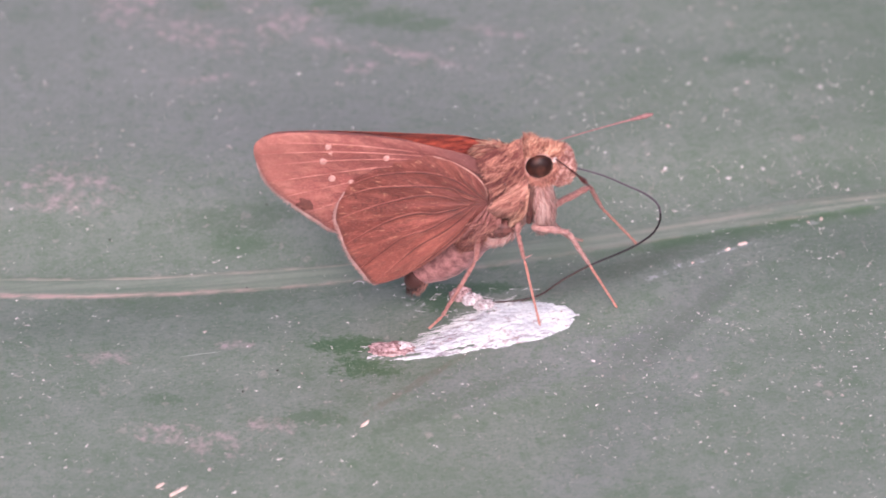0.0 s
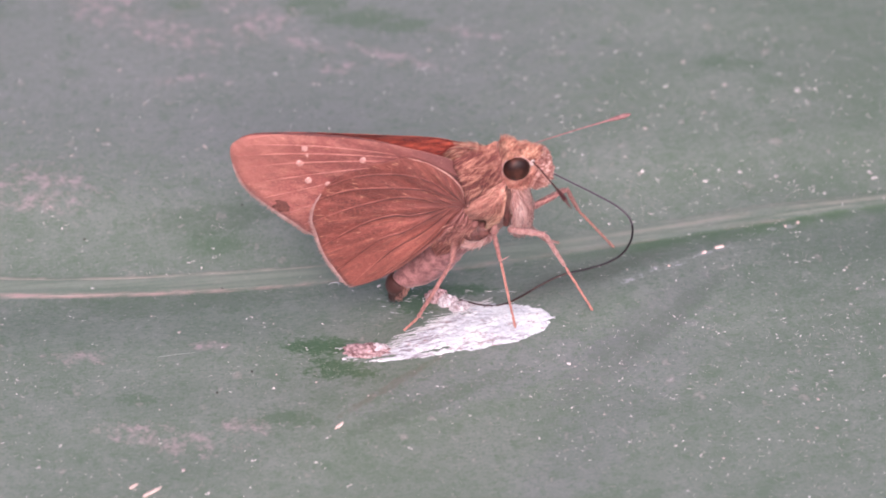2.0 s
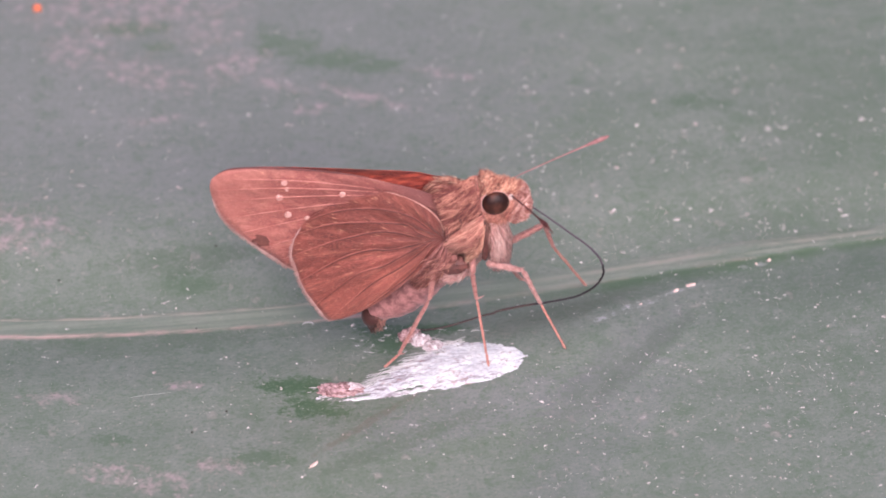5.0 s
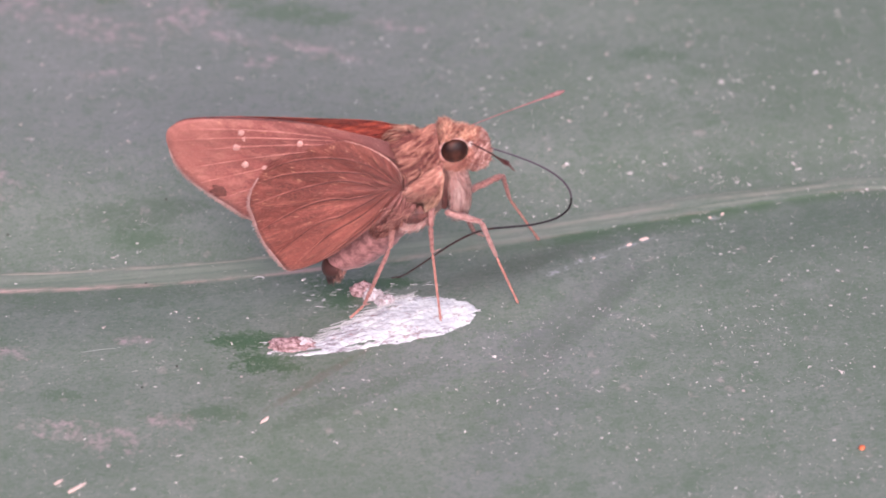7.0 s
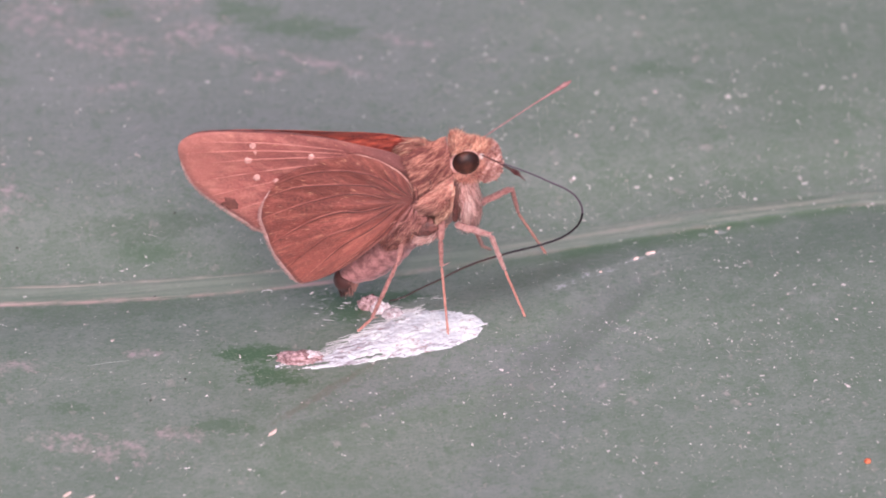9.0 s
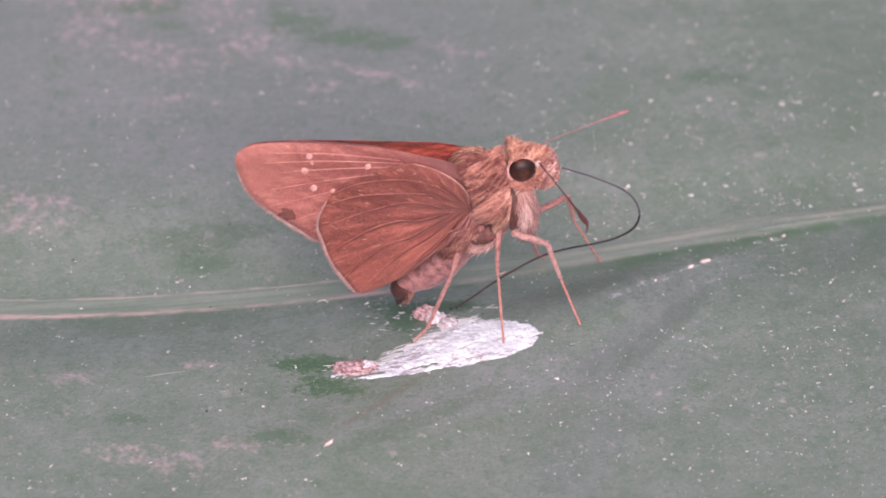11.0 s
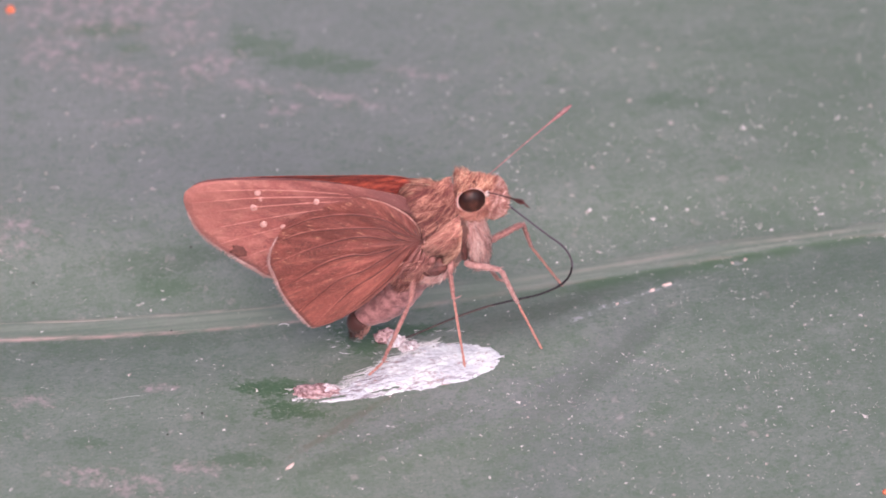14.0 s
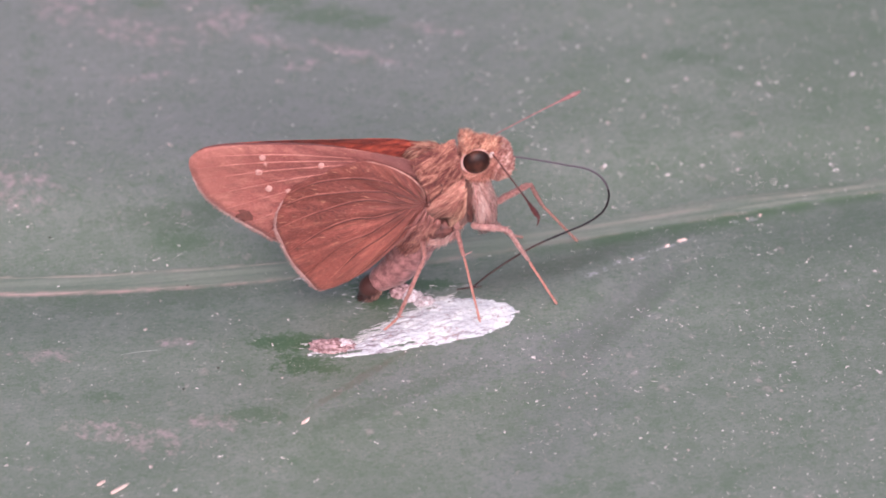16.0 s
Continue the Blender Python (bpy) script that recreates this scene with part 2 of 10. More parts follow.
    lee_shade = m.math("MULTIPLY", m.math("MULTIPLY", m.ramp(ragged, -0.85, -1.2), m.ramp(ragged, -3.4, -1.5)), m.ramp(m.noise(0.35, 5.0, 0.7), 0.36, 0.62, 0.15, 0.75))
    colour = m.mix(m.math("MULTIPLY", lee_shade, m.ramp(sep.outputs[0], 3.0, 15.0)), colour, (0.062, 0.112, 0.057))
    for side, tone, wide, much in ((1.02, (0.38, 0.325, 0.285), 0.26, 0.65), (-0.96, (0.46, 0.295, 0.285), 0.42, 0.72), (0.35, (0.33, 0.285, 0.25), 0.40, 0.45), (-0.49, (0.27, 0.28, 0.24), 0.34, 0.60)):
        near = m.ramp(m.math("ABSOLUTE", m.math("SUBTRACT", ragged, side)), wide, 0.04)
        dry = m.ramp(m.noise(1.0, 5.0, 0.7, m.mapped((0.14, 0.8, 1.0), -8, m.vec("ADD", m.co, (side * 40, 0.0, 0.0)))), 0.42, 0.60, 0.0, much)
        left = m.ramp(sep.outputs[0], 8.0, -8.0, 0.30, 1.0) if abs(side) > 0.5 else m.ramp(sep.outputs[0], 4.0, 15.0, 0.1, 1.0)
        colour = m.mix(m.math("MULTIPLY", m.math("MULTIPLY", near, dry), left), colour, tone)
    m.bump(h, 0.4, 0.00012)
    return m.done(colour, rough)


def plain(name, a, b, scale=2.0, rough=0.6, bump=0.25, island=0.0, stretch=(1, 1, 1), sheen=0.0, spec=0.5):
    """Two tones by noise at two scales, with relief; island: how far single pieces differ."""
    m = Mat(name, rough, spec=spec)
    co = m.mapped(stretch)
    big, fine = m.noise(scale, 4.0, 0.6, co), m.noise(scale * 6.0, 3.0, 0.6, co)
    f = m.ramp(m.math("ADD", m.math("MULTIPLY", big, 0.65), m.math("MULTIPLY", fine, 0.35)), 0.32, 0.68)
    if island:
        f = m.math("ADD", m.math("MULTIPLY", f, 1.0 - island), m.math("MULTIPLY", m.random(), island), clamp=True)
    m.bump(fine, bump, 0.00005)
    return m.done(m.mix(f, a, b), sheen=sheen)


def wing_material(name, root, dark, mid, light, gold, base, reach):
    """Scale-covered membrane: streaks that run out from the wing's root, rows of scales, a few golden flecks."""
    m = Mat(name, 0.55, spec=0.4)
    out = m.vec("SUBTRACT", m.co, (root[0], 0.0, root[1]))
    sep = m.n("ShaderNodeSeparateXYZ")
    m.put(sep.inputs[0], out)
    run = m.vec("LENGTH", out)
    ang = m.math("ARCTAN2", sep.outputs[2], m.math("MULTIPLY", sep.outputs[0], -1.0))
    polar = m.n("ShaderNodeCombineXYZ")
    m.put(polar.inputs[0], m.math("MULTIPLY", ang, 10.0))
    m.put(polar.inputs[1], m.math("MULTIPLY", run, 0.30))
    polar = polar.outputs[0]
    streak = m.noise(1.0, 6.0, 0.62, polar)
    thread = m.noise(1.7, 4.0, 0.66, m.vec("ADD", polar, (3.3, 7.7, 0.0)))
    cloud = m.noise(0.34, 4.0, 0.6)
    scales = m.noise(10.0, 3.0, 0.7, m.mapped((0.7, 1.0, 1.4)))
    dapple = m.noise(3.4, 5.0, 0.7, m.mapped((0.6, 1.0, 1.2)))
    colour = m.mix(m.ramp(cloud, 0.30, 0.70), dark, mid)
    away = m.ramp(run, 0.3, 1.8)
    colour = m.mix(m.math("MULTIPLY", m.ramp(streak, 0.47, 0.70, 0.0, 0.56), away), colour, light)
    colour = m.mix(m.math("MULTIPLY", m.ramp(thread, 0.52, 0.38, 0.0, 0.50), away), colour, tuple(0.55 * v for v in dark))
    colour = m.mix(m.ramp(dapple, 0.50, 0.30, 0.0, 0.20), colour, tuple(0.6 * v for v in dark))
    colour = m.mix(m.ramp(dapple, 0.54, 0.74, 0.0, 0.10), colour, light)
    colour = m.mix(m.ramp(scales, 0.50, 0.66, 0.0, 0.36), colour, light)
    colour = m.mix(m.ramp(scales, 0.47, 0.33, 0.0, 0.55), colour, tuple(0.6 * v for v in dark))
    # deeper brown on the front half, paler behind
    colour = m.mix(m.ramp(m.math("ADD", ang, m.math("MULTIPLY_ADD", cloud, 0.6, -0.3)), -0.25, 0.45, 0.0, 0.34), colour, tuple(0.8 * v for v in dark))
    colour = m.mix(m.ramp(ang, -0.15, -0.95, 0.0, 0.16), colour, light)
    # paler towards the outer margin, browner towards the root
    colour = m.mix(m.ramp(run, 11.0, 17.5, 0.0, 0.22), colour, light)
    colour = m.mix(m.ramp(m.math("ADD", run, m.math("MULTIPLY", streak, 4.0)), reach + 2.0, 3.0, 0.0, 0.85), colour, base)
    # short golden scales that lie along the veins, thickest on the front half
    dash = m.n("ShaderNodeCombineXYZ")
    m.put(dash.inputs[0], m.math("MULTIPLY", ang, 48.0))
    m.put(dash.inputs[1], m.math("MULTIPLY", run, 1.3))
    fleck = m.ramp(m.noise(1.0, 3.0, 0.6, dash.outputs[0]), 0.60, 0.72)
    front = m.ramp(ang, -0.75, 0.25, 0.25, 0.85)
    colour = m.mix(m.math("MULTIPLY", fleck, m.math("MULTIPLY", front, gold)), colour, (0.78, 0.42, 0.26))
    m.bump(m.math("ADD", m.math("MULTIPLY", scales, 0.8), m.math("ADD", streak, thread)), 0.7, 0.00008)
    return m.done(colour, sheen=0.1)


M_LEAF = leaf_material()
M_RIB_EDGE = plain("dry_midrib_edge", (0.17, 0.18, 0.15), (0.27, 0.235, 0.21), 0.4, 0.6, 0.4, stretch=(0.25, 1, 1))
M_SOIL = plain("dark_soil", (0.03, 0.028, 0.02), (0.07, 0.06, 0.045), 0.05, 0.9, 0.5)
M_CRUMB = plain("dirt_crumb", (0.26, 0.215, 0.20), (0.60, 0.51, 0.49), 2.0, 0.8, 0.4)
M_DUST = plain("dust_grain", (0.24, 0.22, 0.215), (0.84, 0.77, 0.76), 2.0, 0.8, 0.3, island=0.8)
M_DARK = plain("dark_speck", (0.015, 0.015, 0.012), (0.05, 0.045, 0.04), 4.0, 0.7)
M_ORANGE = plain("orange_speck", (0.60, 0.10, 0.04), (0.75, 0.22, 0.10), 3.0, 0.5)
M_HUSK = plain("pale_husk", (0.52, 0.35, 0.30), (0.84, 0.67, 0.62), 2.0, 0.7, 0.3)
M_UNDER = wing_material("wing_underside", (0.1, 12.4), (0.210, 0.056, 0.048), (0.340, 0.100, 0.085), (0.66, 0.285, 0.225), 0.34, (0.105, 0.032, 0.029), 12.0)
M_HIND = wing_material("hindwing_underside", (-1.4, 10.9), (0.130, 0.030, 0.023), (0.214, 0.051, 0.038), (0.53, 0.175, 0.125), 0.75, (0.135, 0.040, 0.034), 5.0)
M_UPPER = plain("wing_upperside", (0.13, 0.018, 0.021), (0.60, 0.120, 0.072), 1.6, 0.5, 0.6, stretch=(0.5, 1, 1.8), sheen=0.1)
M_VEIN = plain("wing_vein", (0.18, 0.049, 0.038), (0.42, 0.148, 0.112), 0.7, 0.6)
M_VEIN_FORE = plain("forewing_vein", (0.31, 0.100, 0.082), (0.62, 0.270, 0.222), 0.6, 0.6)
M_FRINGE = plain("wing_fringe", (0.31, 0.145, 0.125), (0.62, 0.41, 0.38), 0.5, 0.8, 0.2, island=0.4)
M_RIM = plain("wing_rim", (0.40, 0.17, 0.135), (0.66, 0.40, 0.34), 1.2, 0.7)
M_VEIN_SHADE = plain("wing_vein_shade", (0.048, 0.013, 0.012), (0.12, 0.034, 0.028), 0.8, 0.6)
M_EDGE = plain("wing_leading_edge", (0.060, 0.016, 0.016), (0.15, 0.040, 0.038), 1.0, 0.55)
M_SPOT = plain("hyaline_spot", (0.46, 0.225, 0.195), (0.66, 0.40, 0.355), 4.0, 0.5)
M_PATCH = plain("dark_tear", (0.085, 0.028, 0.022), (0.17, 0.058, 0.046), 2.0, 0.8)
M_BODY = plain("brown_cuticle", (0.07, 0.024, 0.019), (0.20, 0.080, 0.060), 1.2, 0.75, 0.5, sheen=0.2)
M_BELLY = plain("abdomen_scales", (0.10, 0.034, 0.033), (0.36, 0.158, 0.150), 1.5, 0.7, 0.7, sheen=0.2)
M_FOLD = plain("joint_skin", (0.12, 0.038, 0.033), (0.34, 0.140, 0.118), 1.2, 0.65, 0.6)


def tip_material():
    """Dark brown scales that turn tan towards the lower front."""
    m = Mat("abdomen_tip_scales", 0.65, spec=0.3)
    sep = m.n("ShaderNodeSeparateXYZ")
    m.put(sep.inputs[0], m.co)
    way = m.math("ADD", m.math("MULTIPLY", sep.outputs[0], 0.8), m.math("MULTIPLY", sep.outputs[2], -0.45))
    way = m.math("ADD", way, m.math("MULTIPLY_ADD", m.noise(2.0, 4.0, 0.7), 1.2, -0.6))
    f = m.ramp(m.math("ADD", way, m.math("MULTIPLY_ADD", m.random(), 0.5, -0.25)), 0.0, 0.75)
    return m.done(m.mix(f, (0.050, 0.016, 0.013), (0.50, 0.235, 0.185)), sheen=0.1)


M_TIP = tip_material()


def fur_material(name, dark, mid, light, lean):
    """Hair in combed locks: long streaks along the lie of the hair, each hair a little different."""
    m = Mat(name, 0.6, spec=0.35)
    lock = m.noise(1.0, 4.0, 0.6, m.mapped((0.5, 2.2, 2.8), 0.0, None, lean))
    one = m.random()
    f = m.math("ADD", m.math("MULTIPLY", m.ramp(lock, 0.37, 0.61), 0.31), m.math("MULTIPLY", one, 0.69))
    colour = m.mix(m.ramp(f, 0.10, 0.5), dark, mid)
    colour = m.mix(m.ramp(f, 0.52, 0.92), colour, light)
    return m.done(colour, sheen=0.06)


M_PIT = plain("dark_flank_skin", (0.034, 0.011, 0.010), (0.21, 0.075, 0.062), 1.1, 0.6, 0.8)
M_FUR = fur_material("brown_fur", (0.115, 0.036, 0.032), (0.59, 0.228, 0.180), (0.97, 0.61, 0.47), 24)
M_PALP = fur_material("palp_fur", (0.13, 0.042, 0.036), (0.48, 0.205, 0.170), (0.93, 0.68, 0.61), 60)
M_FUR_MAUVE = fur_material("sleek_mauve_fur", (0.100, 0.028, 0.026), (0.30, 0.090, 0.074), (0.90, 0.47, 0.34), 24)
M_FUR_GOLD = fur_material("golden_fur", (0.10, 0.030, 0.025), (0.56, 0.225, 0.165), (1.0, 0.70, 0.50), 42)
M_FUR_DARK = fur_material("mauve_brown_fur", (0.070, 0.021, 0.019), (0.29, 0.092, 0.079), (0.86, 0.45, 0.35), 24)
M_FUR_PALE = fur_material("pale_fur", (0.24, 0.088, 0.080), (0.78, 0.42, 0.37), (1.0, 0.82, 0.76), 96)
M_EYE = Mat("dark_eye", 0.40, spec=0.24)
M_EYE = M_EYE.done(M_EYE.mix(M_EYE.ramp(M_EYE.noise(0.9, 2.0), 0.45, 0.75), (0.018, 0.006, 0.005), (0.078, 0.028, 0.019)))
M_SOCKET = plain("white_scales", (0.40, 0.27, 0.24), (0.80, 0.70, 0.67), 4.0, 0.7)
M_LEG = plain("leg_scales", (0.17, 0.060, 0.051), (0.46, 0.212, 0.180), 3.0, 0.6, 0.5, sheen=0.2)
M_FOOT = plain("orange_foot_scales", (0.27, 0.090, 0.068), (0.56, 0.262, 0.205), 3.0, 0.55, 0.4, sheen=0.2)
M_LEG_PALE = plain("pale_leg_scales", (0.25, 0.100, 0.090), (0.55, 0.315, 0.280), 2.0, 0.65, 0.4, sheen=0.3)
M_ANT_DARK = plain("dark_antenna", (0.035, 0.010, 0.009), (0.13, 0.034, 0.030), 3.0, 0.5)
M_ANT_RED = plain("reddish_antenna", (0.20, 0.080, 0.080), (0.42, 0.225, 0.215), 2.0, 0.6)
M_TONGUE = plain("tongue_skin", (0.010, 0.008, 0.010), (0.034, 0.028, 0.032), 2.0, 0.35, 0.15, spec=0.25)
M_TONGUE_ROOT = plain("tongue_root_skin", (0.050, 0.040, 0.050), (0.13, 0.105, 0.13), 2.0, 0.35, 0.15)
M_TONGUE_TIP = plain("tongue_tip_skin", (0.020, 0.009, 0.008), (0.055, 0.024, 0.021), 2.0, 0.4, 0.15)


def dropping_material():
    """Chalky white paste, dragged out in broken grey-lilac streaks, with pinkish grit in it."""
    m = Mat("chalky_dropping", 0.85, spec=0.2)
    warp = m.vec("ADD", m.co, m.vec("SCALE", m.n_colour(0.8), k=0.9))
    streak = m.noise(1.0, 6.0, 0.72, m.mapped((0.42, 3.0, 1.0), -16, warp))
    hair = m.noise(1.0, 4.0, 0.7, m.mapped((0.9, 8.0, 1.0), -16, warp))
    patch = m.noise(0.62, 4.0, 0.62)
    speck = m.noise(2.4, 5.0, 0.72, m.mapped((0.7, 1.3, 1.0), -16))
    sep = m.n("ShaderNodeSeparateXYZ")
    m.put(sep.inputs[0], m.co)
    thin = m.ramp(m.math("ADD", sep.outputs[0], m.math("MULTIPLY_ADD", patch, 12.0, -6.0)), 3.5, -4.5, 0.25, 1.0)
    low = m.math("SUBTRACT", sep.outputs[1], m.math("MULTIPLY_ADD", sep.outputs[0], 0.2, -13.75))
    thin = m.math("MAXIMUM", thin, m.ramp(m.math("ADD", low, m.math("MULTIPLY_ADD", patch, 3.0, -1.5)), 1.6, 0.1, 0.0, 0.9))
    both = m.math("ADD", m.math("MULTIPLY", streak, 0.6), m.math("MULTIPLY", hair, 0.4))
    gaps = m.math("MULTIPLY", m.ramp(both, 0.52, 0.42), thin)
    colour = m.mix(m.ramp(patch, 0.42, 0.62), (0.56, 0.580, 0.615), (0.71, 0.737, 0.745))
    colour = m.mix(gaps, colour, (0.24, 0.20, 0.225))
    grit = m.math("MULTIPLY", m.ramp(speck, 0.54, 0.62), m.ramp(m.noise(0.8, 3.0), 0.42, 0.56))
    colour = m.mix(m.math("MULTIPLY", grit, 0.8), colour, (0.30, 0.17, 0.16))
    m.bump(m.math("ADD", m.math("MULTIPLY", both, 0.8), speck), 0.40, 0.00014)
    return m.done(colour)


M_CHALK = dropping_material()
M_STRAND = plain("chalky_strand", (0.24, 0.24, 0.24), (0.66, 0.65, 0.66), 2.0, 0.85, 0.2, island=0.6)
M_LUMP = plain("crumbly_lump", (0.10, 0.030, 0.030), (0.62, 0.42, 0.43), 3.2, 0.85, 0.9)
M_LUMP_PALE = plain("chalky_lump", (0.28, 0.19, 0.20), (0.72, 0.68, 0.70), 3.0, 0.85, 0.9)


# ---- mesh helpers (millimetres in, metres out) ----
def part(name, bm, material, parent=None, label="", smooth=True):
    for v in bm.verts:
        v.co *= MM
    me = bpy.data.meshes.new(name)
    if smooth:
        for f in bm.faces:
            f.smooth = True
    bm.to_mesh(me)
    bm.free()
    me.materials.append(material)
    ob = new(name, me)
    ob.parent = parent
    if label:
        tagged(ob, label=label)
    return ob


def mesh_from(verts, faces):
    me = bpy.data.meshes.new("tmp")
    me.from_pydata([tuple(v) for v in verts], [], faces)
    bm = bmesh.new()
    bm.from_mesh(me)
    bpy.data.meshes.remove(me)
    return bm


def ball(centre, radii, tilt=0.0, rough=0.0, freq=1.0, u=32, v=20):
    """An ellipsoid, turned about y by tilt degrees, with an uneven skin."""
    bm = bmesh.new()
    bmesh.ops.create_uvsphere(bm, u_segments=u, v_segments=v, radius=1.0)
    turn = Matrix.Rotation(radians(tilt), 3, "Y")
    for w in bm.verts:
        k = 1.0 + rough * noise.noise(w.co * freq * 2.0 + Vector(centre))
        w.co = turn @ Vector([w.co[i] * radii[i] * k for i in range(3)]) + Vector(centre)
    return bm


def tube(points, radii, sides=10, caps=True):
    """A round tube along points with a radius at each."""
    pts = [Vector(p) for p in points]
    verts, faces = [], []
    up = Vector((0, 1, 0))
    for i, p in enumerate(pts):
        d = (pts[min(i + 1, len(pts) - 1)] - pts[max(i - 1, 0)]).normalized()
        if abs(d.dot(up)) > 0.95:
            up = Vector((1, 0, 0))
        x = (up - d * up.dot(d)).normalized()
        y = d.cross(x)
        for s in range(sides):
            a = 2 * math.pi * s / sides
            verts.append(p + (x * math.cos(a) + y * math.sin(a)) * radii[i])
    for i in range(len(pts) - 1):
        for s in range(sides):
            a, b = i * sides + s, i * sides + (s + 1) % sides
            faces.append((a, b, b + sides, a + sides))
    if caps:
        faces.append(tuple(reversed(range(sides))))
        faces.append(tuple(range(len(verts) - sides, len(verts))))
    return mesh_from(verts, faces)


def spline(points, n, closed=False):
    """n points evenly spread on a smooth curve through the points."""
    p = np.array(points, float)
    if closed:
        p = np.vstack([p, p[:1]])
    m = len(p)
    out = []
    for i in range(m - 1):
        a = p[(i - 1) % (m - 1)] if closed else p[max(i - 1, 0)]
        d = p[(i + 2) % (m - 1)] if closed else p[min(i + 2, m - 1)]
        b, c = p[i], p[i + 1]
        for s in np.linspace(0, 1, 24, endpoint=False):
            out.append(0.5 * (2 * b + (c - a) * s + (2 * a - 5 * b + 4 * c - d) * s ** 2 + (3 * b - a - 3 * c + d) * s ** 3))
    out.append(p[-1])
    out = np.array(out)
    run = np.concatenate([[0], np.cumsum(np.linalg.norm(np.diff(out, axis=0), axis=1))])
    want = np.linspace(0, run[-1], n, endpoint=not closed)
    return np.stack([np.interp(want, run, out[:, k]) for k in range(out.shape[1])], 1)


def hairs(roots, ways, lengths, width, bend=(0, 0, 0), rng=None):
    """Tapered, slightly bent three-sided hairs in one mesh."""
    rng = rng or random.Random(5)
    verts, faces = [], []
    for p, d, ln in zip(roots, ways, lengths):
        d = Vector(d).normalized()
        x = d.orthogonal().normalized()
        y = d.cross(x)
        mid = Vector(p) + d * ln * 0.55
        tip = Vector(p) + d * ln + Vector(bend) * ln * rng.uniform(0.2, 1.0)
        k = len(verts)
        w = width * rng.uniform(0.6, 1.3)
        for base, r in ((Vector(p) - d * 0.05, w), (mid, w * 0.8)):
            for s in range(3):
                a = 2.094 * s
                verts.append(base + (x * math.cos(a) + y * math.sin(a)) * r)
        verts.append(tip)
        for s in range(3):
            t = (s + 1) % 3
            faces += [(k + s, k + t, k + 3 + t, k + 3 + s), (k + 3 + s, k + 3 + t, k + 6)]
    return mesh_from(verts, faces)


def coat(centre, radii, tilt, count, length, flow, lift, width, seed, keep=None, stray=0.2):
    """Hairs on an ellipsoid, combed along flow and standing off by lift."""
    rng = random.Random(seed)
    turn = Matrix.Rotation(radians(tilt), 3, "Y")
    roots, ways, lens = [], [], []
    while len(roots) < count:
        v = Vector((rng.gauss(0, 1), rng.gauss(0, 1), rng.gauss(0, 1))).normalized()
        p = turn @ Vector([v[i] * radii[i] for i in range(3)]) + Vector(centre)
        n = (turn @ Vector([v[i] / radii[i] for i in range(3)])).normalized()
        if p.y < -0.6 and ((p.x - 0.1) / 1.45) ** 2 + ((p.z - 8.75) / 1.05) ** 2 < 1:
            continue  # the bare flank plate
        if keep and not keep(p):
            continue
        f = Vector(flow)
        f = (f - n * f.dot(n)).normalized()
        f = (f + f.cross(n) * rng.gauss(0, stray)).normalized()
        ln = length * rng.uniform(0.6, 1.3)
        tip = p + (f + n * (lift + abs(rng.gauss(0, stray * 0.4)))).normalized() * ln
        if tip.y < -1.0 and ((tip.x + 0.1) / 1.15) ** 2 + ((tip.z - 8.75) / 0.8) ** 2 < 1:
            continue
        # a lock: hairs that start side by side and draw together at their tips
        for _ in range(rng.randint(2, 5)):
            r = p + f.cross(n) * rng.gauss(0, 0.10) + f * rng.gauss(0, 0.14)
            e = tip + Vector((rng.gauss(0, 0.08), rng.gauss(0, 0.08), rng.gauss(0, 0.08)))
            roots.append(r)
            ways.append(e - r)
            lens.append((e - r).length * rng.uniform(0.7, 1.1))
    return hairs(roots, ways, lens, width, (0, 0, -0.15), rng)


def combed(r0, r1, t0, t1, bulge, count, length, width, seed, lift=0.10, stray=0.12, out=-1):
    """A lobe of hair combed from the line r0-r1 to the line t0-t1, laid in overlapping rows and bulging outwards."""
    rng = random.Random(seed)
    r0, r1, t0, t1 = (Vector(v) for v in (r0, r1, t0, t1))

    def at(u, s):
        p = r0.lerp(r1, u).lerp(t0.lerp(t1, u), s)
        p.y += out * bulge * math.sin(math.pi * min(1.0, max(0.0, u))) * math.sin(math.pi * min(1.0, 0.15 + 0.75 * s))
        return p

    roots, ways, lens = [], [], []
    for _ in range(count):
        u, s = rng.random(), rng.random() ** 0.9 * 0.9
        p = at(u, s)
        d = (at(u + rng.gauss(0, 0.01), s + 0.08) - p).normalized()
        d += Vector((rng.gauss(0, stray), out * abs(rng.gauss(lift, lift)), rng.gauss(0, stray)))
        roots.append(p)
        ways.append(d)
        lens.append(length * rng.uniform(0.55, 1.25) * (1.0 - 0.35 * s))
    return hairs(roots, ways, lens, width, (0, 0, -0.08), rng)


# ---- the leaf ----


def mid_y(x):
    """The line of the midrib in plan."""
    c = max(-36.0, min(36.0, x))
    y = (((MID[0] * c + MID[1]) * c + MID[2]) * c + MID[3]) * c + MID[4]
    return y + (x - c) * 0.13


def leaf_z(x, y):
    """The upper side of the blade: a channel along the midrib, margins that droop to the soil."""
    d = y - mid_y(x)
    z = -1.3 * math.exp(-(d / (6.0 if d < 0 else 8.0)) ** 2)
    # a soft fold that slants across the near half
    e = (y - (0.74 * x - 14.9)) * 0.8
    ends = 1 / (1 + math.exp(min(50.0, -(x + 16) / 4))) / (1 + math.exp(min(50.0, (x - 30) / 4)))
    fold = 0.5 / math.cosh(max(-50.0, min(50.0, e / 3.2))) * ends
    out = max(0.0, (abs(d) - 58.0) / 50.0)
    return z + fold - 24.0 * out * out


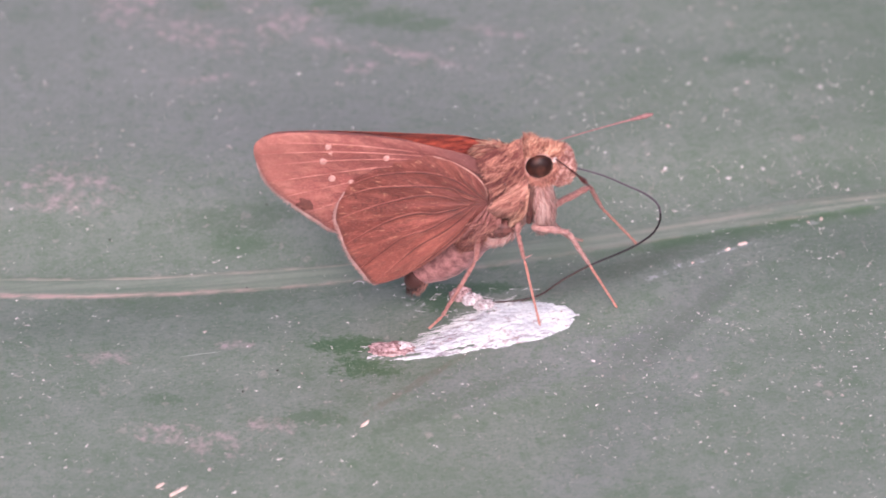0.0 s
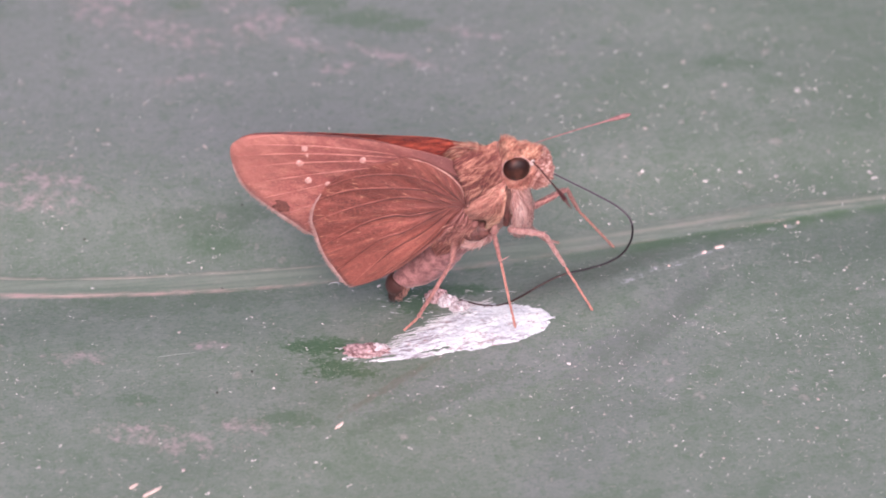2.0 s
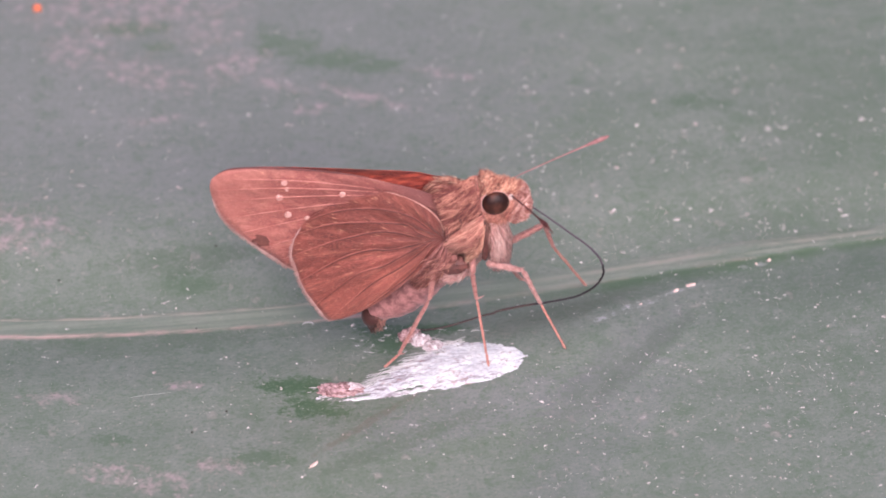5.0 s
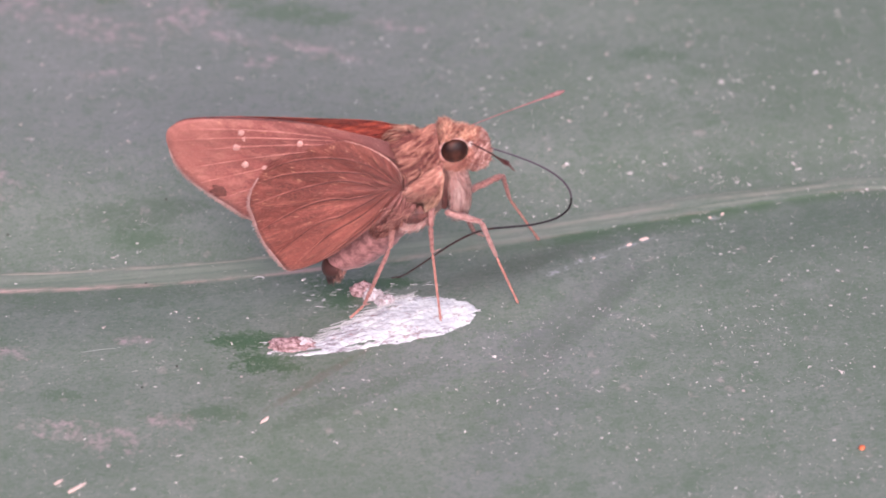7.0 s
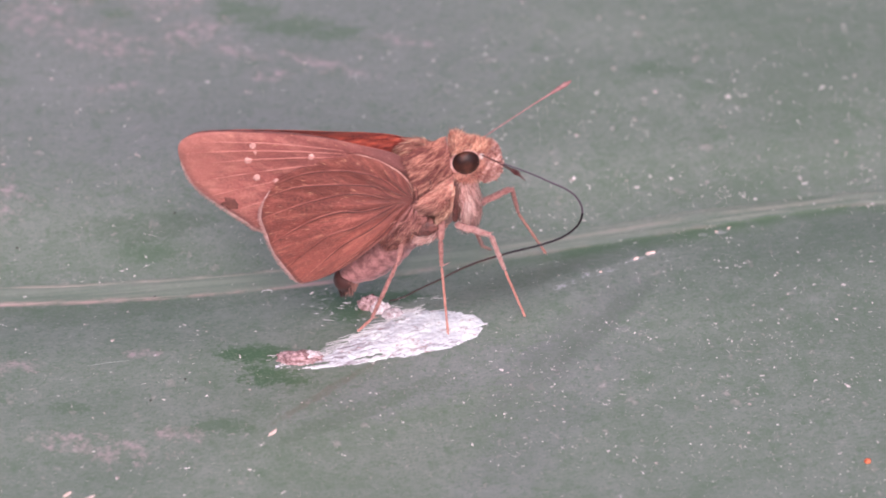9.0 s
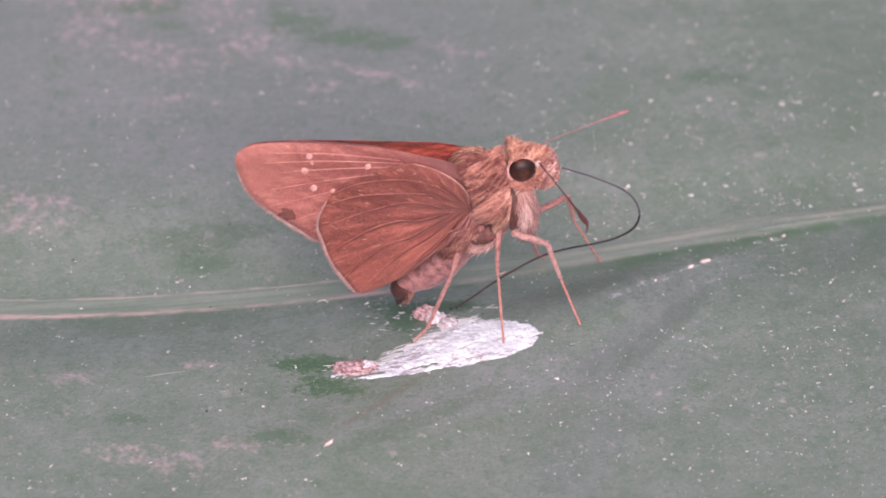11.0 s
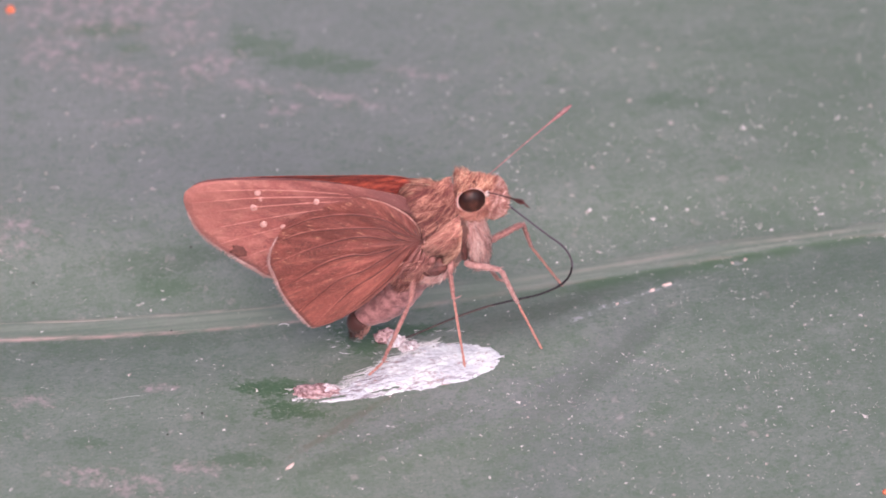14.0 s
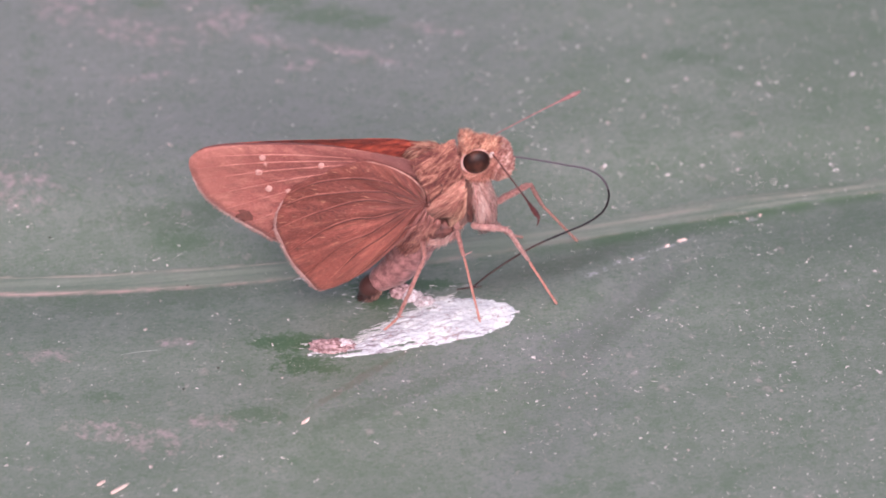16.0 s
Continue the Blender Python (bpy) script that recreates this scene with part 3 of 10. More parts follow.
def skin_z(x, y):
    """The leaf's height with its fine waviness."""
    return leaf_z(x, y) + 0.10 * noise.noise(Vector((x * 0.05, y * 0.22, 3.0))) + 0.02 * noise.noise(Vector((x * 0.35, y * 1.3, 8.0)))


def build_leaf():
    leaf = new("broad_leaf")
    tagged(leaf, "broad dusty green leaf with a pale midrib, lying over dark soil", "leaf")

    def axis(half, fine, step):
        a = list(np.arange(-fine, fine + 1e-6, step))
        far = list(np.linspace(fine, half, 26)[1:])
        return [-v for v in reversed(far)] + a + far

    us, vs = axis(210.0, 58.0, 0.7), axis(1.0, 0.5, 0.006)
    verts, nu, nv = [], len(us), len(vs)
    for u in us:
        wide = 104.0 * math.sqrt(max(0.02, 1 - (u / 214.0) ** 2))
        for v in vs:
            y = mid_y(u) + v * wide
            verts.append((u, y, skin_z(u, y)))
    top = len(verts)
    verts += [(x, y, z - 0.45) for x, y, z in verts]
    faces = []
    for i in range(nu - 1):
        for j in range(nv - 1):
            a = i * nv + j
            faces += [(a, a + nv, a + nv + 1, a + 1), (top + a, top + a + 1, top + a + nv + 1, top + a + nv)]
    for i in range(nu - 1):
        for j, s in ((0, 1), (nv - 1, -1)):
            a, b = i * nv + j, (i + 1) * nv + j
            faces.append((a, top + a, top + b, b)[::s])
    for j in range(nv - 1):
        for i, s in ((0, -1), (nu - 1, 1)):
            a, b = i * nv + j, i * nv + j + 1
            faces.append((a, top + a, top + b, b)[::s])
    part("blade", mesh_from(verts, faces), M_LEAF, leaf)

    # midrib: a flat raised band with two dry edges
    xs = np.arange(-120, 120.1, 0.8)
    prof = [(-1.7, -0.06), (-1.15, 0.015), (-0.75, 0.06), (-0.4, 0.07), (0.0, 0.03), (0.4, 0.07), (0.75, 0.06), (1.15, 0.015), (1.7, -0.06)]
    verts, faces, k = [], [], len(prof)
    for x in xs:
        w = (1.0 + 0.08 * noise.noise(Vector((x * 0.1, 0, 0)))) * (1.0 - 0.36 * min(1.0, max(0.0, (x - 22.0) / 12.0)))
        for py, pz in prof:
            y = mid_y(x) + py * w
            verts.append((x, y, skin_z(x, y) + pz + 0.015 * noise.noise(Vector((x * 0.5, py * 2, 5)))))
    for i in range(len(xs) - 1):
        for j in range(k - 1):
            a = i * k + j
            faces.append((a, a + k, a + k + 1, a + 1))
    part("midrib", mesh_from(verts, faces), M_LEAF, leaf, "paler green midrib band")
    for side, x0, x1 in ((0.95, -60, -5), (-0.92, -31, -8), (-0.95, -60, -36)):
        xs = np.arange(x0, x1, 0.8)
        pts = [(x, mid_y(x) + side + 0.06 * noise.noise(Vector((x * 0.3, side, 0))), skin_z(x, mid_y(x) + side) + 0.05) for x in xs]
        rad = [max(0.012, 0.02 + 0.08 * noise.noise(Vector((x * 0.22, side * 3, 2)))) for x in xs]
        part("midrib_edge", tube(pts, rad, 6), M_RIB_EDGE, leaf, "dry tan line along the midrib")
    return leaf


# ---- the butterfly ----
LEGS = {  # lengths of femur, tibia, tarsus
    0: (2.76, 3.47, 4.00), 1: (3.04, 2.06, 5.39), 2: (2.88, 5.03, 1.49), 3: (3.62, 3.15, 6.44), 4: (4.58, 2.70, 2.88)}


def wing_mesh(outline, base, side, y0, slope, n=150, rings=26, pleats=9, camber=0.25, thick=0.035):
    """A thin solid sheet from base to outline in the x-z plane; side -1 is the near wing; pleats run out from the base."""
    rim = spline(outline, n, closed=True)
    bx, bz = base
    verts = []

    def y_at(x, z, r, a, layer):
        pleat = 0.085 * math.sin(a * pleats * 2.0) * math.sin(min(1.0, r * 1.2) * math.pi * 0.8)
        return side * (y0 + slope * x + pleat + camber * math.sin(math.pi * r) + layer * thick)

    for layer in (0.5, -0.5):
        for i in range(rings + 1):
            r = (i / rings) if i else 0.004
            for px, pz in rim:
                x, z = bx + (px - bx) * r, bz + (pz - bz) * r
                verts.append((x, y_at(x, z, r, math.atan2(pz - bz, px - bx), layer), z))
    faces, lay = [], (rings + 1) * n
    for i in range(rings):
        for j in range(n):
            a, b = i * n + j, i * n + (j + 1) % n
            faces += [(a, b, b + n, a + n), (lay + a, lay + a + n, lay + b + n, lay + b)]
    for j in range(n):
        a, b = rings * n + j, rings * n + (j + 1) % n
        faces.append((a, b, lay + b, lay + a))
    bm = mesh_from(verts, faces)
    bmesh.ops.recalc_face_normals(bm, faces=bm.faces)
    return bm, rim


FORE = [(0.1, 12.2), (-0.23, 13.38), (-1.91, 14.85), (-3.77, 15.64), (-6.55, 16.42), (-9.33, 16.90), (-13.02, 17.16), (-14.87, 17.18),
        (-16.54, 17.01), (-17.48, 16.48), (-17.84, 15.77), (-17.73, 14.57), (-17.05, 12.76), (-15.97, 11.41), (-14.51, 10.04),
        (-13.22, 8.92), (-12.01, 8.04), (-9.6, 8.3), (-5.0, 9.6), (-1.2, 10.9)]
HIND = [(-1.19, 10.97), (-1.23, 12.06), (-1.48, 12.80), (-2.32, 13.89), (-3.81, 14.92), (-5.29, 15.44), (-7.15, 15.08), (-9.02, 14.39),
        (-10.72, 13.11), (-11.69, 11.47), (-12.06, 9.76), (-11.84, 8.53), (-11.22, 6.54), (-10.49, 5.02), (-9.75, 3.88), (-9.18, 3.36),
        (-7.65, 3.85), (-5.73, 5.08), (-4.20, 6.57), (-2.87, 8.16), (-1.93, 9.63)]

FAR_FORE = [(0.1, 12.2), (-0.28, 13.30), (-1.84, 14.0), (-4.35, 14.75), (-8.18, 15.50), (-11.98, 16.2), (-14.81, 16.62), (-16.4, 16.7), (-17.3, 16.3),
            (-17.5, 15.4), (-17.2, 14.0), (-15.97, 11.6), (-14.2, 10.0), (-12.01, 8.3), (-9.6, 8.3), (-5.0, 9.6), (-1.2, 10.9)]
FAR_HIND = [(x, z - 1.0) for x, z in HIND]


def fringe(rim, lo, hi, side, y0, slope, length, seed):
    """A row of short pale hair scales along a stretch of the wing's rim."""
    rng = random.Random(seed)
    roots, ways, lens = [], [], []
    n = len(rim)
    for _ in range(900):
        s = rng.uniform(lo, hi) * n
        i = int(s) % n
        p = rim[i] + (rim[(i + 1) % n] - rim[i]) * (s - int(s))
        t = rim[(i + 1) % n] - rim[i]
        d = np.array([t[1], -t[0]]) / (np.linalg.norm(t) + 1e-9)
        c = rim.mean(0)
        if d @ (p - c) < 0:
            d = -d
        roots.append((p[0], side * (y0 + slope * p[0]), p[1]))
        ways.append((d[0] + rng.gauss(0, 0.3), rng.gauss(0, 0.3), d[1] + rng.gauss(0, 0.3)))
        ends = min(1.0, (s / n - lo) / 0.07, (hi - s / n) / 0.04)
        lens.append(length * rng.uniform(0.3, 1.2) * (0.2 + 0.8 * ends))
    return hairs(roots, ways, lens, 0.016, rng=rng)


def build_wing(butterfly, name, outline, base, side, y0, slope, cloth, veins, edge, label):
    bm, rim = wing_mesh(outline, base, side, y0, slope)
    wing = part(name, bm, cloth, butterfly, label)
    part("fringe", fringe(rim, edge[0], edge[1], side, y0, slope, 0.36, 11), M_FRINGE, wing, "pale hair fringe")
    rx, rz = base
    (ux, uz), (lx, lz) = (base, base) if side > 0 else ((-6.2, 15.7), (-4.6, 13.9))  # where the first and the last vein leave the cell
    for i, (ex, ez, bow) in enumerate(veins):
        f = i / max(1, len(veins) - 1)
        bx, bz = ux + (lx - ux) * f, uz + (lz - uz) * f
        line = []
        for s in np.linspace(0.0, 0.97, 14):
            x, z = bx + (ex - bx) * s, bz + (ez - bz) * s + 0.8 * bow * math.sin(math.pi * s)
            r = math.hypot(x - rx, z - rz) / max(1e-6, math.hypot(ex - rx, ez - rz))
            line.append((x, side * (y0 + slope * x + 0.25 * math.sin(math.pi * min(1.0, r)) + 0.09), z))
        part("vein", tube(line, [0.010 + 0.030 * math.sin(math.pi * (0.06 + 0.84 * i / 13)) for i in range(14)], 6), M_VEIN_FORE if name == "forewing" else M_VEIN, wing)
    return wing


def disc(centre, rx, rz, side, thick=0.05, n=14, wob=0.12, seed=1):
    rng = random.Random(seed)
    x0, y0, z0 = centre
    ring = [(1 + rng.uniform(-wob, wob), 2 * math.pi * i / n) for i in range(n)]
    verts = [(x0 + rx * r * math.cos(a), y0, z0 + rz * r * math.sin(a)) for r, a in ring]
    verts += [(x0 + 0.8 * (x - x0), y0 + side * thick, z0 + 0.8 * (z - z0)) for x, _, z in verts]
    faces = [(i, (i + 1) % n, n + (i + 1) % n, n + i) for i in range(n)] + [tuple(range(n, 2 * n)), tuple(reversed(range(n)))]
    bm = mesh_from(verts, faces)
    bmesh.ops.recalc_face_normals(bm, faces=bm.faces)
    return bm


def leg_piece(length, radii, bands=0, hair=0.0, seed=0):
    """A leg joint along +z, swollen or tapered, with ring joints."""
    rng = random.Random(seed)
    n = 22
    pts, rad = [], []
    for i in range(n):
        s = i / (n - 1)
        r = np.interp(s, np.linspace(0, 1, len(radii)), radii)
        if bands:
            r *= 1.0 - 0.22 * max(0.0, math.cos(2 * math.pi * s * bands)) ** 8
        pts.append((0.02 * rng.uniform(-1, 1), 0.02 * rng.uniform(-1, 1), s * length))
        rad.append(r * rng.uniform(0.93, 1.07) * (0.45 if i in (0, n - 1) else 1.0))
    bm = tube(pts, rad, 10)
    if hair:
        roots, ways, lens = [], [], []
        for _ in range(int(70 * length)):
            s, a = rng.uniform(0.05, 0.97), rng.uniform(0, 2 * math.pi)
            r = np.interp(s, np.linspace(0, 1, len(radii)), radii)
            roots.append((r * 0.9 * math.cos(a), r * 0.9 * math.sin(a), s * length))
            ways.append((math.cos(a) * 0.5, math.sin(a) * 0.5, 0.9))
            lens.append(hair * rng.uniform(0.5, 1.2))
        hb = hairs(roots, ways, lens, 0.022, rng=rng)
        me = bpy.data.meshes.new("tmp")
        hb.to_mesh(me)
        hb.free()
        bm.from_mesh(me)
        bpy.data.meshes.remove(me)
    return bm


def build_butterfly():
    b = new("butterfly")
    tagged(b, "reddish-brown skipper butterfly with closed wings, feeding on a dropping", "butterfly")
    got = {"butterfly": b, "head": None, "femur": [], "tibia": [], "tarsus": [], "antenna": [], "proboscis": []}

    # trunk
    th_c, th_r, th_t = (0.15, 0, 10.75), (2.35, 2.0, 3.9), -24
    thorax = part("thorax", ball(th_c, th_r, th_t, 0.06, 1.2), M_BODY, b, "furry brown thorax")
    part("fur", coat(th_c, th_r, th_t, 30000, 0.6, (-1.0, 0, -0.42), 0.05, 0.0145, 21,
                     lambda p: not (p.x > 1.25 and p.z < 12.6), 0.14), M_FUR_DARK, thorax, "combed mauve-brown hair")
    part("guard_hair", coat(th_c, (2.5, 2.12, 4.05), th_t, 2600, 0.9, (-1.0, 0, -0.5), 0.06, 0.017, 28,
                            lambda p: not (p.x > 1.25 and p.z < 12.6), 0.22), M_FUR_GOLD, thorax, "scattered longer golden hairs")
    part("wing_root_tuft", combed((1.3, -0.75, 15.7), (1.7, -1.55, 12.9), (-2.15, -2.05, 15.1), (-0.95, -2.45, 11.7), 0.42, 9000, 0.65, 0.0135, 26, 0.06, 0.16),
         M_FUR_MAUVE, thorax, "flat mauve-brown hair over the forewing root")
    part("wing_joint_tuft", combed((-0.5, -2.62, 10.4), (-0.2, -2.55, 9.3), (-2.7, -2.78, 9.7), (-2.0, -2.70, 7.8), 0.2, 420, 0.75, 0.014, 27, 0.08, 0.35),
         M_FUR_DARK, thorax, "loose tan hair over the hindwing joint")
    part("shoulder_tuft", combed((1.95, -1.75, 11.9), (1.75, -1.9, 9.7), (0.6, -2.5, 10.6), (0.7, -2.45, 9.2), 0.35, 3000, 0.8, 0.0135, 29, 0.09, 0.18),
         M_FUR_GOLD, thorax, "short golden lobe of hair at the shoulder")
    part("shoulder_tuft", combed((1.85, -1.65, 12.8), (1.5, -1.95, 9.9), (-1.15, -2.40, 10.95), (-0.55, -2.40, 10.1), 0.65, 11000, 0.9, 0.0135, 22, 0.07, 0.16),
         M_FUR, thorax, "broad lobe of tan hair over the shoulder")
    part("leg_pit", ball((-0.25, -2.25, 8.6), (1.05, 0.5, 0.72), -14, 0.30, 1.6), M_PIT, thorax, "bare dark flank plate")
    for points, r in (([(-1.25, -2.55, 10.95), (-1.75, -2.62, 10.3), (-2.35, -2.60, 9.3), (-2.95, -2.5, 8.2)], 0.17), ([(-1.2, -2.58, 10.7), (-1.5, -2.66, 10.0), (-1.9, -2.62, 9.0), (-2.25, -2.5, 8.1)], 0.20),
                      ([(-1.0, -2.60, 10.5), (-1.1, -2.70, 9.9), (-1.35, -2.66, 9.1), (-1.7, -2.5, 8.5)], 0.19), ([(-0.7, -2.55, 10.1), (-0.85, -2.62, 9.6), (-1.1, -2.6, 9.1)], 0.15)):
        run = spline(points, 20)
        part("joint_fold", tube(run, [r * (0.3 + 0.7 * math.sin(math.pi * (i + 0.5) / 20)) for i in range(20)], 9), M_FOLD, thorax, "greyish-mauve fold of skin at the wing joint")
    part("hip_knob", ball((-0.45, -2.74, 9.6), (0.22, 0.16, 0.36), 28, 0.35, 3.0), M_FOLD, thorax, "small mauve knob over the hip")
    part("neck_cleft", ball((1.95, 0, 9.8), (0.5, 1.62, 2.5), -6, 0.05), M_PIT, thorax, "dark brown cleft before the thorax")
    breast_c, breast_r = (2.95, 0, 9.1), (1.0, 1.45, 2.4)
    breast = part("breast", ball(breast_c, breast_r, -8, 0.06, 1.5), M_BODY, b, "pale hairy breast")
    part("fur", coat(breast_c, breast_r, -8, 11000, 0.8, (-0.05, 0, -1.0), 0.12, 0.0145, 23, lambda p: p.x > 2.6), M_FUR_PALE, breast, "pale pinkish-tan hair")
    part("hip_tuft", coat((-2.0, -1.35, 8.0), (1.2, 0.75, 1.9), 25, 1300, 0.7, (-0.6, -0.1, -1.0), 0.06, 0.0145, 25,
                          lambda p: p.y < -1.0), M_FUR_MAUVE, thorax, "pinkish-brown hair over the hip")
    belly_c, belly_r = (-0.3, 0, 7.2), (1.9, 1.6, 1.3)
    belly = part("underbody", ball(belly_c, belly_r, -20, 0.08, 1.4), M_BODY, b)
    part("fur", coat(belly_c, belly_r, -20, 2600, 0.8, (-0.9, 0, -0.4), 0.15, 0.021, 24), M_FUR_PALE, belly)

    # head
    hd_c, hd_r = (3.05, 0, 12.95), (1.45, 1.45, 1.5)
    head = part("head", ball(hd_c, hd_r, 0, 0.05, 1.4), M_BELLY, b, "hairy head with large dark eyes")
    got["head"] = head
    part("fur", coat(hd_c, hd_r, 0, 11000, 0.65, (-0.25, 0, 1.0), 0.4, 0.016, 31,
                     lambda p: not ((p.x - 2.76) ** 2 + (p.z - 13.75) ** 2 < 1.05 and abs(p.y) > 0.6)), M_FUR, head, "tan upright hair")
    for y in (-1.05, -0.35, 0.35, 1.05):
        part("collar_tuft", combed((1.70, y, 14.0 - 0.3 * y), (2.50, y, 13.9 - 0.3 * y), (1.95, y, 15.35 - 0.7 * y), (2.65, y, 15.1 - 0.7 * y), 0.22, 520, 0.95, 0.021, 32 + int(10 * y), 0.08, 0.30),
             M_FUR_GOLD, head, "upright paddle of tan hair behind the eye")
    for y in (-0.95, -0.3, 0.3, 0.95):
        part("brow_tuft", combed((2.80, y, 13.9 - 0.3 * y), (4.25, y * 0.8, 13.6 - 0.3 * y), (2.85, y * 0.9, 14.95 - 0.7 * y), (4.55, y * 0.7, 14.4 - 0.6 * y), 0.15, 560, 0.85, 0.022, 35 + int(10 * y), 0.08, 0.42),
             M_FUR_GOLD, head, "spiky tan hair between the eyes")
    for s in (-1, 1):
        part("palp", ball((4.5, s * 0.6, 12.65), (0.9, 0.6, 1.2), 8, 0.05), M_PALP, head, "blunt pinkish palp")
        part("palp_fur", coat((4.5, s * 0.6, 12.65), (0.9, 0.6, 1.2), 8, 4200, 0.30, (0.4, 0, 1.0), 0.9, 0.024, 33 + s, None, 0.35), M_PALP, head)
        eye = part("eye", ball((2.76, s * (1.22 if s < 0 else 0.95), 13.62 if s < 0 else 13.25), (1.0, 0.66, 1.0), 0, 0.0, u=40, v=28), M_EYE, head, "large glossy dark brown eye")
        ring = [(2.76 + 1.07 * math.cos(a), s * (1.17 if s < 0 else 0.9), (13.60 if s < 0 else 13.23) + 1.06 * math.sin(a)) for a in np.linspace(0, 2 * math.pi, 40)]
        part("eye_ring", tube(ring, [0.035 + 0.10 * max(0.0, -math.cos(a - 0.9)) for a in np.linspace(0, 2 * math.pi, 40)], 8, False), M_FUR_PALE, head, "pale scale ring round the eye")

    part("antenna_socket", ball((3.86, -1.12, 13.95), (0.20, 0.14, 0.30), 25, 0.3, 3.0), M_SOCKET, head, "white scale tuft before the eye")

    # abdomen, hinged at its front end
    ab = [(0.6, 0, 0.4), (-0.75, 0, -1.2), (-1.8, 0, -2.6), (-3.0, 0, -3.75), (-4.3, -0.1, -4.4), (-5.0, -0.15, -4.8)]
    line = spline(ab, 40)
    rad = [np.interp(i / 39, [0, 0.2, 0.5, 0.72, 0.88, 1], [1.1, 1.45, 1.45, 1.25, 0.95, 0.6]) * (1 + 0.025 * math.cos(i * 1.25)) for i in range(40)]
    abdomen = part("abdomen", tube(line, rad, 24), M_BELLY, b, "ringed greyish-pink abdomen")
    tip = spline([(0.05, 0, 0.2), (-0.3, 0, -0.35), (-0.4, -0.05, -1.0), (-0.48, -0.08, -1.3)], 12)
    tail_bm = tube(tip, [0.75, 0.85, 0.88, 0.88, 0.86, 0.82, 0.76, 0.68, 0.58, 0.48, 0.36, 0.18], 16)
    rng = random.Random(41)
    roots, ways, lens = [], [], []
    for _ in range(520):
        a, s = rng.uniform(0, 6.283), rng.uniform(0, 1)
        roots.append((-0.05 - 0.35 * s + 0.75 * (1 - 0.4 * s) * math.cos(a), -0.03 + 0.75 * (1 - 0.4 * s) * math.sin(a), -0.2 - 0.9 * s))
        ways.append((0.2 * math.cos(a) - 0.15, 0.2 * math.sin(a), -1))
        lens.append(rng.uniform(0.25, 0.7))
    hb = hairs(roots, ways, lens, 0.03, rng=rng)
    me = bpy.data.meshes.new("tmp")
    hb.to_mesh(me)
    hb.free()
    tail_bm.from_mesh(me)
    bpy.data.meshes.remove(me)
    tail = part("tail_tip", tail_bm, M_TIP, abdomen, "dark brown tail tip")
    tail.location = (-4.75 * MM, -0.12 * MM, -4.75 * MM)
    abdomen.location = (-1.0 * MM, 0, 7.4 * MM)
    got["abdomen"], got["tail_tip"] = abdomen, tail

    # wings: the near pair shows its underside, the far forewing its upper side
    fore_veins = [(-17.2, 16.2, 0.5), (-17.75, 15.2, 0.45), (-17.55, 14.1, 0.4), (-16.9, 12.6, 0.3), (-15.8, 11.3, 0.2), (-14.2, 9.85, 0.1), (-12.9, 8.8, 0.0)]
    far_veins = [(-10.9, 12.8, 1.1), (-11.8, 11.1, 0.8), (-12.0, 9.4, 0.65)]
    hind_veins = [[(-10.9, 12.9), (-8.8, 13.9), (-6.0, 14.2), (-3.6, 13.5), (-2.0, 12.0)],
                  [(-11.6, 11.6), (-9.63, 12.56), (-7.6, 12.88), (-5.57, 12.93), (-3.81, 12.7), (-3.05, 11.94), (-2.0, 11.35)],
                  [(-12.0, 9.5), (-9.63, 10.82), (-7.87, 11.55), (-6.11, 12.07), (-4.48, 12.0), (-2.84, 11.32)],
                  [(-11.4, 7.2), (-8.54, 9.5), (-6.5, 10.39), (-5.14, 10.4), (-3.78, 10.7), (-2.42, 11.11)],
                  [(-10.3, 4.9), (-7.45, 7.99), (-5.54, 8.9), (-4.18, 9.84), (-2.42, 11.0)],
                  [(-9.2, 3.6), (-6.48, 7.02), (-4.44, 8.63), (-3.22, 9.77), (-2.22, 10.9)],
                  [(-7.3, 4.2), (-5.1, 6.46), (-3.47, 8.2), (-2.67, 9.37), (-2.0, 10.55)]]
    slope = 1.6 / 15
    near = build_wing(b, "forewing", FORE, (0.1, 12.4), -1, 2.05, slope, M_UNDER, fore_veins, (0.50, 0.72), "reddish-brown forewing underside with pale spots")
    for i, (x, z, r) in enumerate(((-12.58, 16.06, 0.24), (-12.35, 15.53, 0.22), (-12.93, 14.75, 0.27), (-12.33, 13.18, 0.27), (-10.95, 12.95, 0.20), (-8.46, 15.12, 0.24))):
        y = -(2.05 + slope * x) - (0.27 if x < -12 else 0.34)
        part("spot", disc((x, y + 0.04, z), r, r * 1.1, -1, 0.05, seed=i), M_SPOT, near, "pale see-through spot")
    lead = spline([(-17.55, 16.35), (-16.54, 17.02), (-14.87, 17.20), (-13.02, 17.18), (-9.33, 16.93), (-6.55, 16.45)], 40)
    part("leading_edge", tube([(x, -(2.05 + slope * x), z + 0.02) for x, z in lead], [0.03 + 0.05 * math.sin(math.pi * i / 39) for i in range(40)], 7), M_EDGE, near, "dark reddish-brown leading edge")
    part("torn_patch", disc((-14.1, -(2.05 - slope * 14.1) - 0.14, 10.72), 0.78, 0.55, -1, 0.03, 17, 0.32, 9), M_PATCH, near, "dark torn patch at the margin")
    hindwing = build_wing(b, "hindwing", HIND, (-1.15, 11.2), -1, 2.40, slope, M_HIND, (), (0.40, 0.69), "brown hindwing underside with a pale fringe")
